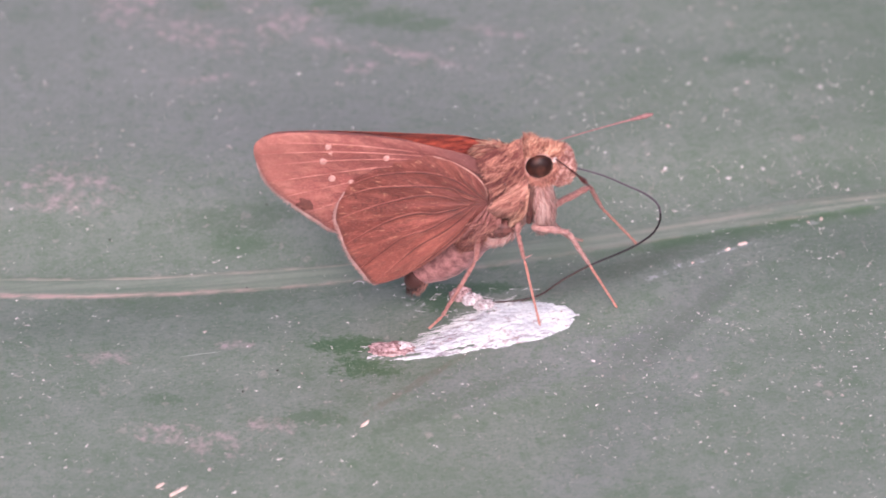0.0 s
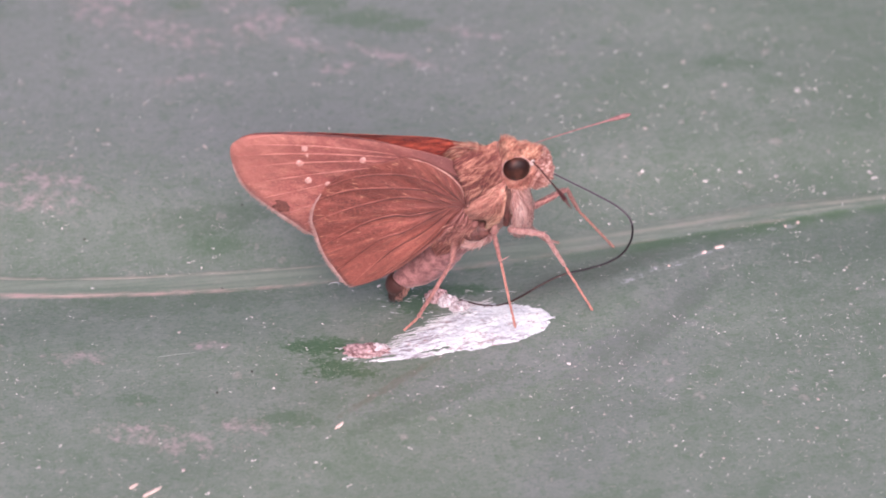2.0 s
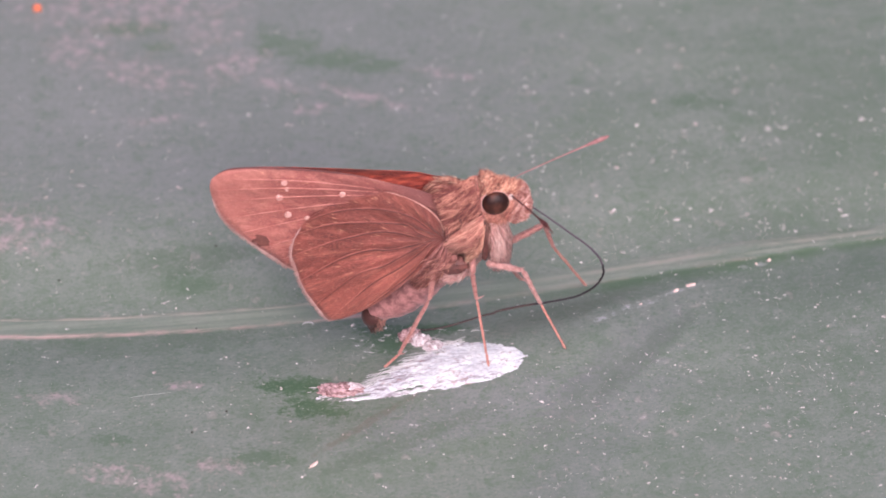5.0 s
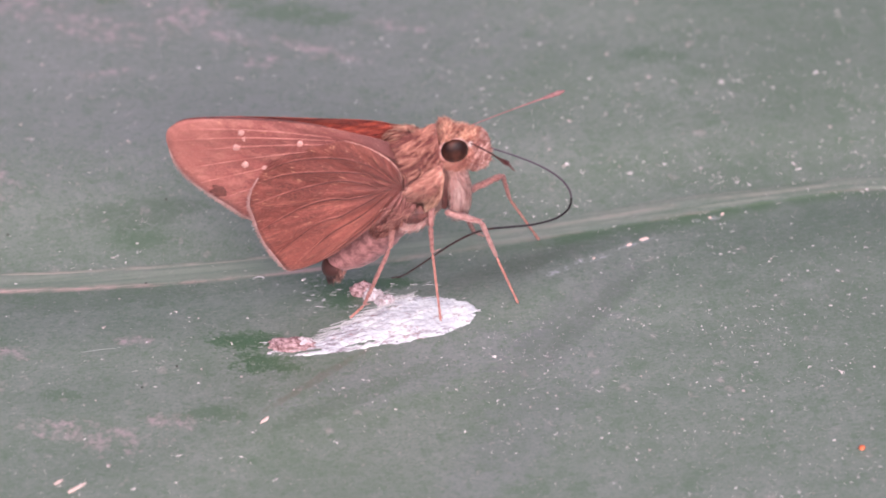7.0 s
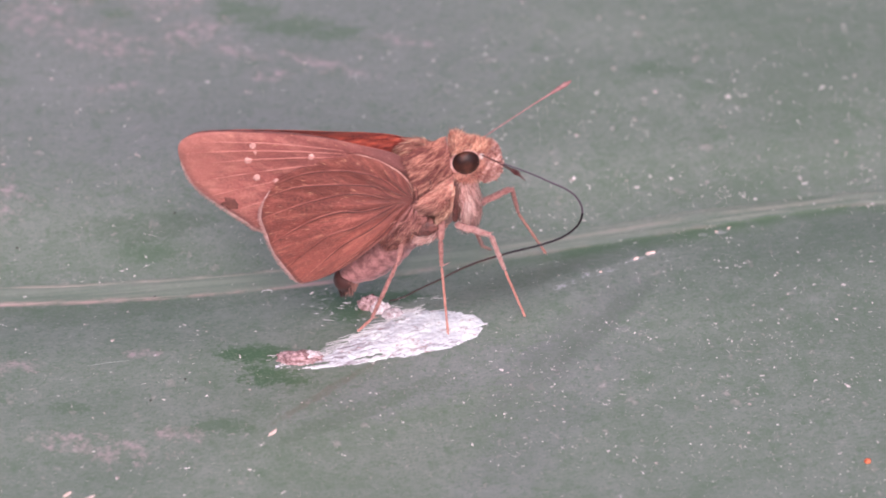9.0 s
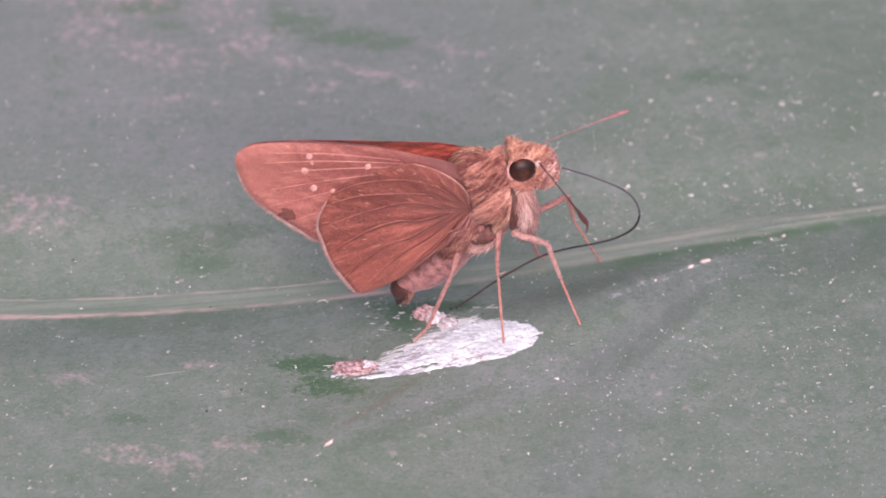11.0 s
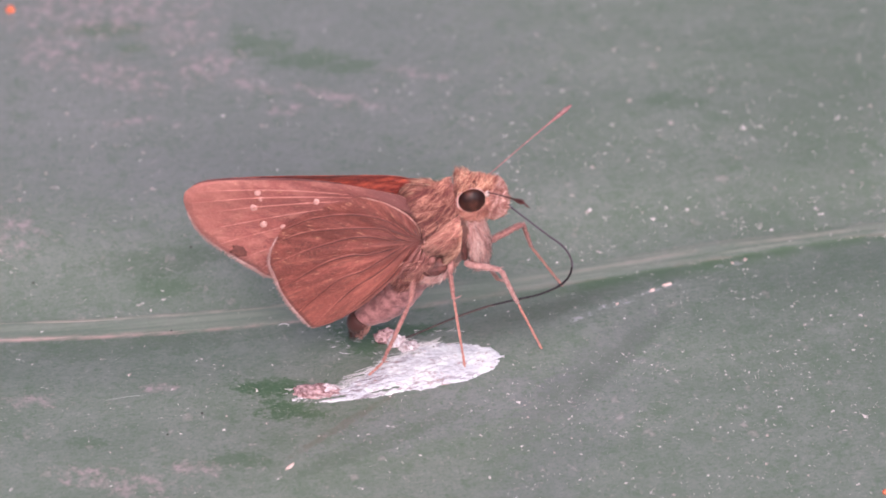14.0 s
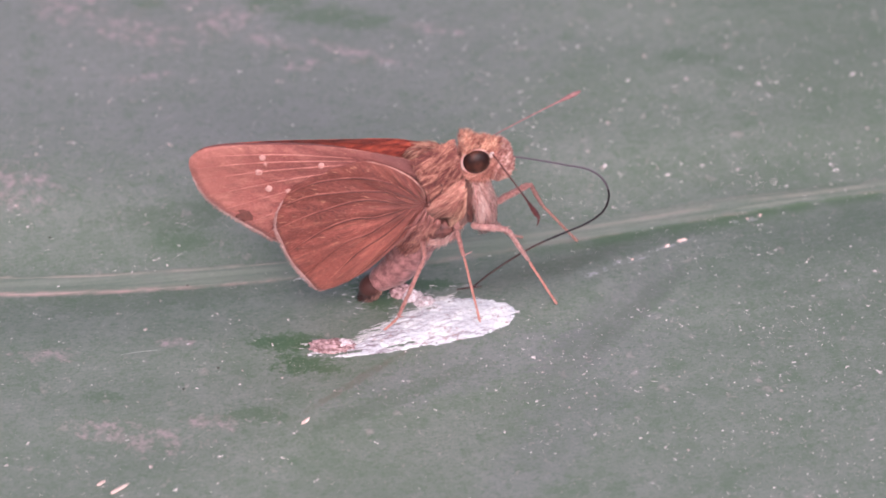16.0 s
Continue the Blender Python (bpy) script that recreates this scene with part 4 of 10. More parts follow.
    for points in hind_veins:  # each vein is a pale ridge; the dark tube under it stands in for its shade
        run = spline(points, 30)
        over = [0.25 * math.sin(math.pi * min(1.0, math.hypot(x + 1.15, z - 11.2) / 10.5)) for x, z in run]
        lie = [(x, -(2.40 + slope * x + o + 0.085), z) for (x, z), o in zip(run, over)]
        part("vein", tube(lie, [0.015 + 0.026 * math.sin(math.pi * (0.25 + 0.7 * i / 29)) for i in range(30)], 7), M_VEIN, hindwing)
        part("crease_shade", tube([(x + 0.03, y + 0.02, z - 0.12) for x, y, z in lie], [0.008 + 0.044 * (i / 29) ** 0.9 * (1.0 if i < 27 else 0.4) for i in range(30)], 6), M_VEIN_SHADE, hindwing, "dark line standing in for the shade along the vein")
    rim = spline([(-1.23, 11.6), (-1.30, 12.25), (-1.48, 12.80), (-2.32, 13.89), (-3.81, 14.92), (-5.29, 15.44)], 40)
    part("front_rim", tube([(x, -(2.43 + slope * x), z) for x, z in rim], [0.075 - 0.0015 * i for i in range(40)], 8), M_RIM, hindwing, "pale pinkish front rim")
    # a solid dark tube takes the place of shade between the wing bases
    part("joint_gap_shade", tube([(-1.10, -2.32, 13.0), (-0.98, -2.36, 12.3), (-0.95, -2.36, 11.6), (-1.0, -2.34, 11.0), (-1.35, -2.3, 10.4)], [0.05, 0.13, 0.16, 0.18, 0.06], 8), M_PIT, hindwing, "dark tube standing in for the shade in the wing joint's gap")
    part("joint_scale", ball((-0.95, -2.56, 11.3), (0.07, 0.05, 0.09), 30, 0.3, 4.0), M_RIM, hindwing, "white scale dot at the joint")
    build_wing(b, "forewing", FAR_FORE, (0.1, 12.4), 1, 1.95, slope, M_UPPER, fore_veins[3:5], (0.52, 0.62), "dark rusty forewing upper side")
    build_wing(b, "hindwing", FAR_HIND, (-1.15, 11.2), 1, 2.30, slope, M_HIND, far_veins, (0.40, 0.80), "brown hindwing underside with a pale fringe")

    # legs
    for i, (lf, lt, la) in LEGS.items():
        fat = {0: (0.24, 0.25, 0.16), 1: (0.27, 0.26, 0.22), 2: (0.26, 0.22, 0.14), 3: (0.26, 0.22, 0.15), 4: (0.24, 0.20, 0.15)}[i]
        thin = {0: (0.20, 0.165, 0.12), 1: (0.165, 0.15, 0.12), 2: (0.14, 0.14, 0.115), 3: (0.145, 0.145, 0.11), 4: (0.14, 0.13, 0.11)}[i]
        got["femur"].append(part("femur", leg_piece(lf, fat, 0, 0.3 if i in (0, 3) else 0.16, 51 + i), M_LEG_PALE if i == 0 else M_LEG, b, "hairy thigh joint"))
        tib = part("tibia", leg_piece(lt, thin, 0, 0.16, 61 + i), M_LEG_PALE if i == 0 else M_LEG, b)
        got["tibia"].append(tib)
        got["tarsus"].append(part("tarsus", leg_piece(la, (0.10, 0.095, 0.088, 0.078, 0.10), 5, 0.08, 71 + i), M_FOOT, b, "slender jointed orange foot"))
        if i in (1, 2):
            for dx in (0.55, 0.3):
                part("spur", tube([(0, 0, lt * 0.97), (dx * 0.6, dx * 0.8, lt * 0.985), (dx, dx * 1.2, lt * 0.99)], [0.06, 0.05, 0.015], 6), M_LEG_PALE, tib, "pale spur")

    # antennae along +z
    for ln, cloth, seed in ((7.95, M_ANT_DARK, 1), (9.3, M_ANT_RED, 2)):
        n = 46
        pts, rad = [], []
        for i in range(n):
            s = i / (n - 1)
            pts.append((0.12 * math.sin(s * 3.0) * 0.5, 0.0, s * ln))
            rad.append(float(np.interp(s, [0, 0.5, 0.74, 0.84, 0.93, 0.98, 1.0], [0.045, 0.05, 0.075, 0.16, 0.19, 0.13, 0.07])) * (1 + 0.10 * math.cos(i * 2.1)))
        shaft = part("antenna", tube(pts, rad, 10), cloth, b, "dark clubbed antenna" if seed == 1 else "reddish clubbed antenna")
        if seed == 2:
            got["antenna"].append(shaft)
            continue
        hook = [(0, 0, ln - 0.15), (-0.08, -0.1, ln + 0.1), (-0.2, -0.3, ln + 0.22), (-0.28, -0.5, ln + 0.2)]
        part("club_hook", tube(hook, [0.09, 0.075, 0.05, 0.02], 7), cloth, shaft)
        got["antenna"].append(shaft)

    # tongue: a chain of short joints along +z
    n = 42
    for i in range(n):
        r0, r1 = np.interp([i / n, (i + 1) / n], [0, 0.35, 0.7, 1], [0.066, 0.086, 0.082, 0.060])
        pts = [(0, 0, z) for z in (-0.05, -0.02, 0.15, 0.3, 0.45, 0.62, 0.65)]
        rad = [r0 * 0.5, r0 * 0.95, r0, (r0 + r1) / 2, r1, r1 * 0.95, r1 * 0.5]
        got["proboscis"].append(part("proboscis_joint", tube(pts, rad, 10), M_TONGUE_ROOT if i < 14 else M_TONGUE if i < 26 else M_TONGUE_TIP, b))
    return got


# ---- the dropping and the dirt ----
def build_dropping():
    d = new("bird_dropping")
    tagged(d, "dried white streaky bird dropping smeared on the leaf", "dropping")
    ux = [-7.59, -6.19, -4.59, -3.5, -1.8, 0.2, 1.4, 2.8, 4.89, 6.48, 7.33]
    uy = [-14.2, -13.74, -12.87, -12.18, -10.68, -9.1, -7.89, -7.65, -7.98, -8.59, -9.7]
    lx = [-7.59, -6.29, -3.89, -1.0, 2.29, 4.79, 6.68, 7.33]
    ly = [-14.31, -14.47, -14.44, -13.91, -13.21, -12.4, -11.16, -9.9]
    step = 0.09
    xs, ys = np.arange(-8.0, 8.0, step), np.arange(-15.0, -6.4, step)
    idx, verts, faces = {}, [], []
    for i, x in enumerate(xs):
        hi, lo = np.interp(x, ux, uy), np.interp(x, lx, ly)
        for j, y in enumerate(ys):
            v = Vector((x, y, 0))
            along = Vector((x * 0.96 + y * 0.28, (-x * 0.28 + y * 0.96) * 4.0, 0)) * 0.75
            rag = 0.55 * noise.noise(along + Vector((7, 1, 0))) + 0.25 * noise.noise(v * 3.0) + 0.22 * noise.noise(v * 7.0)
            fine = 0.16 * noise.noise(along * 2.0 + Vector((3, 9, 0))) + 0.10 * noise.noise(v * 5.0)
            inside = min(hi - y + rag * (1.1 if x < 1.5 else 0.45), y - lo + fine)
            inside = min(inside, (7.5 - x) + 0.3 * noise.noise(v * 2.0))
            # drawn-out gaps through which the leaf shows
            gap = noise.noise(Vector(((x * 0.96 + y * 0.28) * 0.35, (-x * 0.28 + y * 0.96) * 2.6, 5.0))) + 0.5 * noise.noise(Vector((x * 1.3, y * 4.0, 9.0)))
            edge = min(1.0, max(0.0, (x + 4.5) / 6.5))
            if inside < 0.9 + 0.9 * (1 - edge):
                inside -= max(0.0, gap - 0.02 - 0.30 * edge) * 2.2
            if inside <= -0.35:
                continue
            h = 0.5 * inside if inside < 0 else 0.22 * (1 - math.exp(-inside * 1.3)) * (0.85 + 0.15 * noise.noise(along * 1.2)) + 0.08 * noise.noise(v * 3.0) + 0.05 * noise.noise(v * 8.0)
            tail = min(1.0, max(0.15, (x + 8.5) / 7.0))
            idx[i, j] = len(verts)
            verts.append((x, y, leaf_z(x, y) + (h * tail if h > 0 else h) + 0.03))
    for i in range(len(xs) - 1):
        for j in range(len(ys) - 1):
            q = [idx.get(k) for k in ((i, j), (i + 1, j), (i + 1, j + 1), (i, j + 1))]
            if None not in q:
                faces.append(tuple(q))
    bm = mesh_from(verts, faces)
    rim = [e for e in bm.edges if e.is_boundary]
    new_edges = bmesh.ops.extrude_edge_only(bm, edges=rim)["geom"]
    for g in new_edges:
        if isinstance(g, bmesh.types.BMVert):
            g.co.z = leaf_z(g.co.x, g.co.y) - 0.05
    part("smear", bm, M_CHALK, d)
    for (x, y, z), r, seed, cloth in (((-6.25, -13.5, 0.25), (1.75, 0.62, 0.45), 3, M_LUMP), ((-5.3, -13.35, 0.38), (0.65, 0.4, 0.4), 5, M_LUMP_PALE), ((-1.15, -6.85, -0.2), (0.85, 0.6, 0.62), 8, M_LUMP),
                                      ((-0.35, -7.45, -0.15), (0.75, 0.6, 0.5), 9, M_LUMP_PALE), ((0.55, -8.2, -0.1), (0.8, 0.6, 0.4), 12, M_LUMP_PALE)):
        bm = bmesh.new()
        bmesh.ops.create_icosphere(bm, subdivisions=5, radius=1.0)
        for v in bm.verts:
            k = 1 + 0.28 * noise.noise(v.co * 1.7 + Vector((seed, 0, 0))) + 0.22 * noise.noise(v.co * 4.0 + Vector((0, seed, 0))) + 0.12 * noise.noise(v.co * 10.0)
            v.co = Vector((v.co.x * r[0] * k + x, v.co.y * r[1] * k + y, v.co.z * r[2] * k + z))
        part("lump", bm, cloth, d, "crumbly brownish-pink lump" if cloth is M_LUMP else "chalky whitish lump")
    rng = random.Random(91)
    verts, faces = [], []
    for _ in range(210):
        s = rng.random()
        if s < 0.6:
            x = rng.uniform(-6.5, 2.5)
            y = np.interp(x, ux, uy) + abs(rng.gauss(0, 0.4)) - 0.25
        elif s < 0.7:
            x, y = rng.uniform(-9.5, -5), rng.uniform(-14.6, -13.0)
        else:
            x, y = rng.uniform(-5.5, 4.5), rng.uniform(-9.0, -5.6)
        ln, w, a = min(1.4, 0.08 + rng.expovariate(2.6)), rng.uniform(0.006, 0.022), radians(rng.gauss(15, 20))
        if s < 0.6:
            ln, a, w = rng.uniform(0.4, 2.0), radians(rng.gauss(16, 7)), w * 0.8
        c, sn, k = math.cos(a), math.sin(a), len(verts)
        for q in (-1, -0.3, 0.4, 1):
            ww = w * (1.05 - abs(q))
            px, py = x + c * q * ln / 2, y + sn * q * ln / 2
            for t, up in ((-1, 0.0), (0, 0.05), (1, 0.0)):
                qx, qy = px - sn * ww * t * 1.6, py + c * ww * t * 1.6
                verts.append((qx, qy, leaf_z(qx, qy) + 0.06 + up))
        for q in range(3):
            for t in range(2):
                f = k + q * 3 + t
                faces.append((f, f + 3, f + 4, f + 1))
    tagged(part("streaks", mesh_from(verts, faces), M_STRAND, d, "thin white dried streaks"), kind="stuff")
    return d


def grain_mesh(r, seed, sub=1, flat=0.55):
    bm = bmesh.new()
    bmesh.ops.create_icosphere(bm, subdivisions=sub, radius=1.0)
    for v in bm.verts:
        k = 1 + 0.45 * noise.noise(v.co * 1.5 + Vector((seed * 3.1, 0, 0)))
        v.co = Vector((v.co.x * r[0] * k, v.co.y * r[1] * k, v.co.z * r[2] * flat * k))
    return bm


def build_dirt():
    # single crumbs whose places can be told
    crumbs = [(-2.1, 23.2, 0.16, 0.22), (18.3, 21.9, 0.3, 0.2), (-28.1, 23.3, 0.16, 0.2), (-24.5, 15.9, 0.14, 0.2), (14.4, 8.36, 0.26, 0.22), (26.0, -21.0, 0.14, 0.18),
              (-18.79, -26.04, 0.26, 0.22), (-20.1, -10.9, 0.14, 0.16), (21.0, 28.9, 0.2, 0.28), (17.4, 28.8, 0.18, 0.2), (-19.3, 10.4, 0.12, 0.16), (-16.5, 8.5, 0.12, 0.15),
              (-33.8, 13.4, 0.14, 0.16), (19.7, 15.38, 0.13, 0.2), (-10.8, 18.5, 0.13, 0.16), (-6.6, 22.4, 0.2, 0.2), (-18.7, 28.2, 0.35, 0.2), (19.2, -24.2, 0.14, 0.16),
              (26.3, -18.0, 0.2, 0.18), (26.25, 2.76, 0.22, 0.12), (-30.8, 3.5, 0.2, 0.2), (9.09, -16.15, 0.1, 0.12), (-9.79, -16.83, 0.12, 0.12), (-5.98, -18.49, 0.1, 0.1)]
    crumbs += [(x, y, r, r * 0.85) for x, y, r in (
        (11.1, 30.8, 0.20), (16.7, 31.7, 0.20), (12.5, 26.1, 0.14), (28.2, 26.6, 0.14), (24.9, 23.0, 0.16), (21.5, 18.9, 0.28), (15.0, 13.4, 0.28), (13.3, 10.1, 0.20), (18.7, 8.4, 0.16),
        (26.4, 14.7, 0.12), (35.5, 13.3, 0.22), (36.2, 12.1, 0.16), (31.2, 19.0, 0.14), (37.7, 21.2, 0.20), (33.7, 32.8, 0.16), (-20.4, 15.1, 0.16), (-19.5, 10.6, 0.18), (-11.2, 18.6, 0.20),
        (-26.8, 20.2, 0.22), (-29.7, 9.3, 0.22), (-27.9, 12.5, 0.18))]
    crumbs += [(x, y, r, r * 0.8) for x, y, r in (
        (29.5, -3.2, 0.14), (34.6, -5.9, 0.12), (28.9, -22.2, 0.12), (30.8, -17.1, 0.10), (14.2, -14.2, 0.10), (19.0, -16.5, 0.12), (19.4, -16.0, 0.10), (12.8, -18.6, 0.11), (12.2, -18.3, 0.12),
        (8.9, -14.9, 0.10), (23.3, -20.4, 0.12), (10.9, -19.8, 0.14), (25.3, -22.4, 0.12), (-20.0, -10.8, 0.13), (-12.7, -15.9, 0.12), (-22.3, -8.6, 0.10), (-13.2, -9.8, 0.10), (-19.2, -6.9, 0.10),
        (24.0, -6.5, 0.12), (27.43, -7.08, 0.10), (30.05, -5.84, 0.12), (13.02, -3.56, 0.12), (-20.1, -19.2, 0.11), (-20.9, -19.7, 0.11))]
    for i, (x, y, r, ry) in enumerate(crumbs):
        ob = part("dust_crumb", grain_mesh((r * 0.7, ry * 0.65, 0.08), i, 2), M_CRUMB)
        ob.matrix_basis = pose(x * MM, y * MM, (leaf_z(x, y) + 0.05) * MM, 0, 0, i * 47)
        tagged(ob, "pale crumb of dirt stuck to the leaf", "crumb", "crumbs on the leaf")
    for i, (x, y, ln, turn) in enumerate(((-7.98, -21.66, 0.55, 50), (-20.89, -28.3, 1.0, 38), (-22.19, -27.66, 0.45, 45), (18.93, -1.38, 0.34, 40), (20.1, -0.6, 0.50, 24), (25.3, 2.38, 0.13, 30), (26.32, 2.91, 0.15, 24), (16.18, -3.26, 0.12, 20))):
        ob = part("husk_flake", grain_mesh((ln * 0.80, min(0.125, ln * 0.35), 0.10), i + 40, 3, 0.8), M_HUSK)
        ob.matrix_basis = pose(x * MM, y * MM, (leaf_z(x, y) + 0.08) * MM, 0, 0, turn)
        tagged(ob, "pale tan husk flake lying on the leaf", "flake", "husk flakes on the leaf")
    for i, (x, y) in enumerate(((-16.9, -17.84), (-14.5, -15.55), (-17.3, -4.9), (-16.2, 4.0), (-28.0, 0.2))):
        ob = part("dark_speck", grain_mesh((0.09, 0.11, 0.08), i + 60, 2), M_DARK)
        ob.matrix_basis = pose(x * MM, y * MM, (leaf_z(x, y) + 0.04) * MM)
        tagged(ob, "tiny black speck on the leaf", "speck", "dark specks on the leaf")
    for i, (x, y, r) in enumerate(((34.22, -24.0, 0.22), (-32.45, 34.2, 0.36))):
        ob = part("orange_speck", grain_mesh((r, r, r), i + 70, 2, 0.9), M_ORANGE)
        ob.matrix_basis = pose(x * MM, y * MM, (leaf_z(x, y) + r * 0.5) * MM)
        tagged(ob, "tiny orange-red grain on the leaf", "grain", "orange grains on the leaf")
    # two stray fibres
    for pts, r in (([(-21.7, -14.0), (-20.2, -13.66), (-18.65, -13.38)], 0.011), ([(-9.35, -4.5), (-9.15, -4.25), (-8.8, -4.18), (-8.5, -4.35), (-8.6, -4.55)], 0.045)):
        run = spline(pts, 26)
        ob = part("lint_fibre", tube([(x, y, leaf_z(x, y) + 0.06) for x, y in run], [r * (0.35 + 0.65 * math.sin(math.pi * (i + 0.5) / 26)) for i in range(26)], 6), M_STRAND)
        tagged(ob, "fine pale fibre lying on the leaf", "fibre", "stray fibres on the leaf")
    # the uncounted dust
    rng = random.Random(77)
    verts, faces = [], []
    ico = bmesh.new()
    bmesh.ops.create_icosphere(ico, subdivisions=1, radius=1.0)
    iv, fi = [v.co.copy() for v in ico.verts], [tuple(v.index for v in f.verts) for f in ico.faces]
    ico.free()
    heaps = [(rng.uniform(-48, 48), rng.uniform(-40, 48), rng.uniform(0.3, 1.6)) for _ in range(260)]
    for n in range(17600):
        extra = n > 15000
        x, y = rng.uniform(-52, 52), rng.uniform(-42, 52)
        if extra:
            x, y = rng.uniform(6, 46), rng.uniform(-32, 20)
        elif noise.noise(Vector((x * 0.12, y * 0.12, 4.0))) < rng.uniform(-0.7, 0.25) or (x < 0 < y and rng.random() < 0.6):
            continue
        if not extra and rng.random() < 0.3:
            hx, hy, hr = rng.choice(heaps)
            x, y = hx + rng.gauss(0, hr * 1.4), hy + rng.gauss(0, hr * 0.7)
        size = min(0.085, 0.012 + rng.expovariate(1 / 0.0135)) * (1.2 if x > 0 and y > 6 else 1.0)
        for _ in range(1 if size < 0.025 else rng.choice((1, 2, 2, 3))):
            r = size * rng.uniform(0.5, 1.1)
            cx, cy = x + rng.gauss(0, size * 1.1), y + rng.gauss(0, size * 0.8)
            st, a = rng.uniform(0.8, 2.4), rng.gauss(0.3, 0.6)
            z, k = leaf_z(cx, cy) + r * 0.25, len(verts)
            for v in iv:
                q = rng.uniform(0.6, 1.25)
                px, py = v.x * r * st * q, v.y * r * q
                verts.append((cx + px * math.cos(a) - py * math.sin(a), cy + px * math.sin(a) + py * math.cos(a), z + v.z * r * 0.7))
            faces += [tuple(k + q for q in f) for f in fi]
    tagged(part("dust_specks", mesh_from(verts, faces), M_DUST), "scattered fine pale dust specks on the leaf", "dust", kind="stuff")


def build_ground():
    line = [v for v in np.concatenate([-np.geomspace(60000, 300, 14), np.linspace(-250, 250, 26), np.geomspace(300, 60000, 14)])]
    n = len(line)
    verts = [(x, y, -27.0 + 2.0 * noise.noise(Vector((x * 0.01, y * 0.01, 0)))) for x in line for y in line]
    faces = [(i * n + j, (i + 1) * n + j, (i + 1) * n + j + 1, i * n + j + 1) for i in range(n - 1) for j in range(n - 1)]
    tagged(part("ground", mesh_from(verts, faces), M_SOIL), "plain dark soil under the leaf", "ground", kind="structure")


build_ground()
build_leaf()
PARTS = build_butterfly()
build_dropping()
build_dirt()


# ---- what moves ----
def k(t, x, y, z, rx, ry, rz):
    """A row of a path, in millimetres and degrees."""
    return t, pose(x * MM, y * MM, z * MM, rx, ry, rz)


def motions():
    butterfly, head, abdomen, tail_tip = (PARTS[n] for n in ("butterfly", "head", "abdomen", "tail_tip"))
    femur, tibia, tarsus, antenna, proboscis = (PARTS[n] for n in ("femur", "tibia", "tarsus", "antenna", "proboscis"))
    walk(butterfly, [
        k(0, 1.38, -6.4, -0.87, 0, 1.22, 7), k(0.5, 1.35, -6.4, -0.88, 0, 1.24, 7), k(1, 1.37, -6.4, -0.9, 0, 1.17, 7),
        k(1.5, 1.43, -6.39, -0.89, 0, 0.74, 7), k(2, 1.47, -6.39, -0.93, 0, 1.03, 7), k(2.5, 1.54, -6.38, -0.86, 0, 0.72, 7),
        k(3, 1.53, -6.38, -0.73, 0, 1.36, 7), k(3.5, 1.53, -6.38, -0.74, 0, 1.37, 7), k(4, 1.51, -6.38, -0.71, 0, 1.23, 7),
        k(6.5, 2.57, -6.25, -0.08, 0, 1.11, 7), k(7, 2.49, -6.26, -0.05, 0, 0.64, 7), k(7.5, 2.5, -6.26, 0.02, 0, 0.48, 7),
        k(8, 2.52, -6.26, -0.01, 0, 0.55, 7), k(10.5, 3.04, -6.2, 0.14, 0, 0.57, 7), k(11, 2.96, -6.21, 0.08, 0, 0.3, 7),
        k(11.5, 2.95, -6.21, 0.04, 0, 0.36, 7), k(12, 2.98, -6.2, 0.03, 0, 0.16, 7), k(12.5, 3, -6.2, 0, 0, 0, 7),
        k(13, 2.96, -6.21, 0.06, 0, -0.09, 7), k(13.5, 2.63, -6.25, -0.52, 0, -1.42, 7), k(14, 2.59, -6.25, -0.59, 0, -1.8, 7),
        k(14.5, 2.54, -6.26, -0.52, 0, -1.78, 7), k(15, 2.5, -6.26, -0.58, 0, -1.7, 7), k(15.5, 2.12, -6.31, -1.03, 0, -2.18, 7),
        k(16, 1.99, -6.32, -1.18, 0, -2.63, 7),])
    walk(head, [
        k(0, -0.11, 0, -0.2, 0, 0, 0), k(0.5, -0.1, 0, -0.27, 0, 0, 0), k(1, -0.09, 0, -0.22, 0, 0, 0), k(1.5, -0.1, 0, -0.22, 0, 0, 0),
        k(2, -0.1, 0, -0.21, 0, 0, 0), k(2.5, -0.09, 0, -0.22, 0, 0, 0), k(3, -0.1, 0, -0.23, 0, 0, 0), k(3.5, -0.1, 0, -0.24, 0, 0, 0),
        k(4, -0.08, 0, -0.25, 0, 0, 0), k(6.5, -0.07, 0, -0.2, 0, 0, 0), k(7, -0.07, 0, -0.18, 0, 0, 0), k(7.5, -0.08, 0, -0.19, 0, 0, 0),
        k(8, -0.06, 0, -0.17, 0, 0, 0), k(10.5, -0.01, 0, 0.01, 0, 0, 0), k(11, -0.02, 0, -0.01, 0, 0, 0), k(11.5, 0.01, 0, 0.01, 0, 0, 0),
        k(12, 0, 0, -0, 0, 0, 0), k(12.5, 0, 0, 0, 0, 0, 0), k(13, -0, 0, 0.03, 0, 0, 0), k(13.5, -0.01, 0, 0.1, 0, 0, 0),
        k(14, -0.02, 0, 0.01, 0, 0, 0), k(14.5, -0.03, 0, 0.04, 0, 0, 0), k(15, -0.03, 0, 0.03, 0, 0, 0), k(15.5, 0, 0, 0.09, 0, 0, 0),
        k(16, 0, 0, 0.11, 0, 0, 0),])
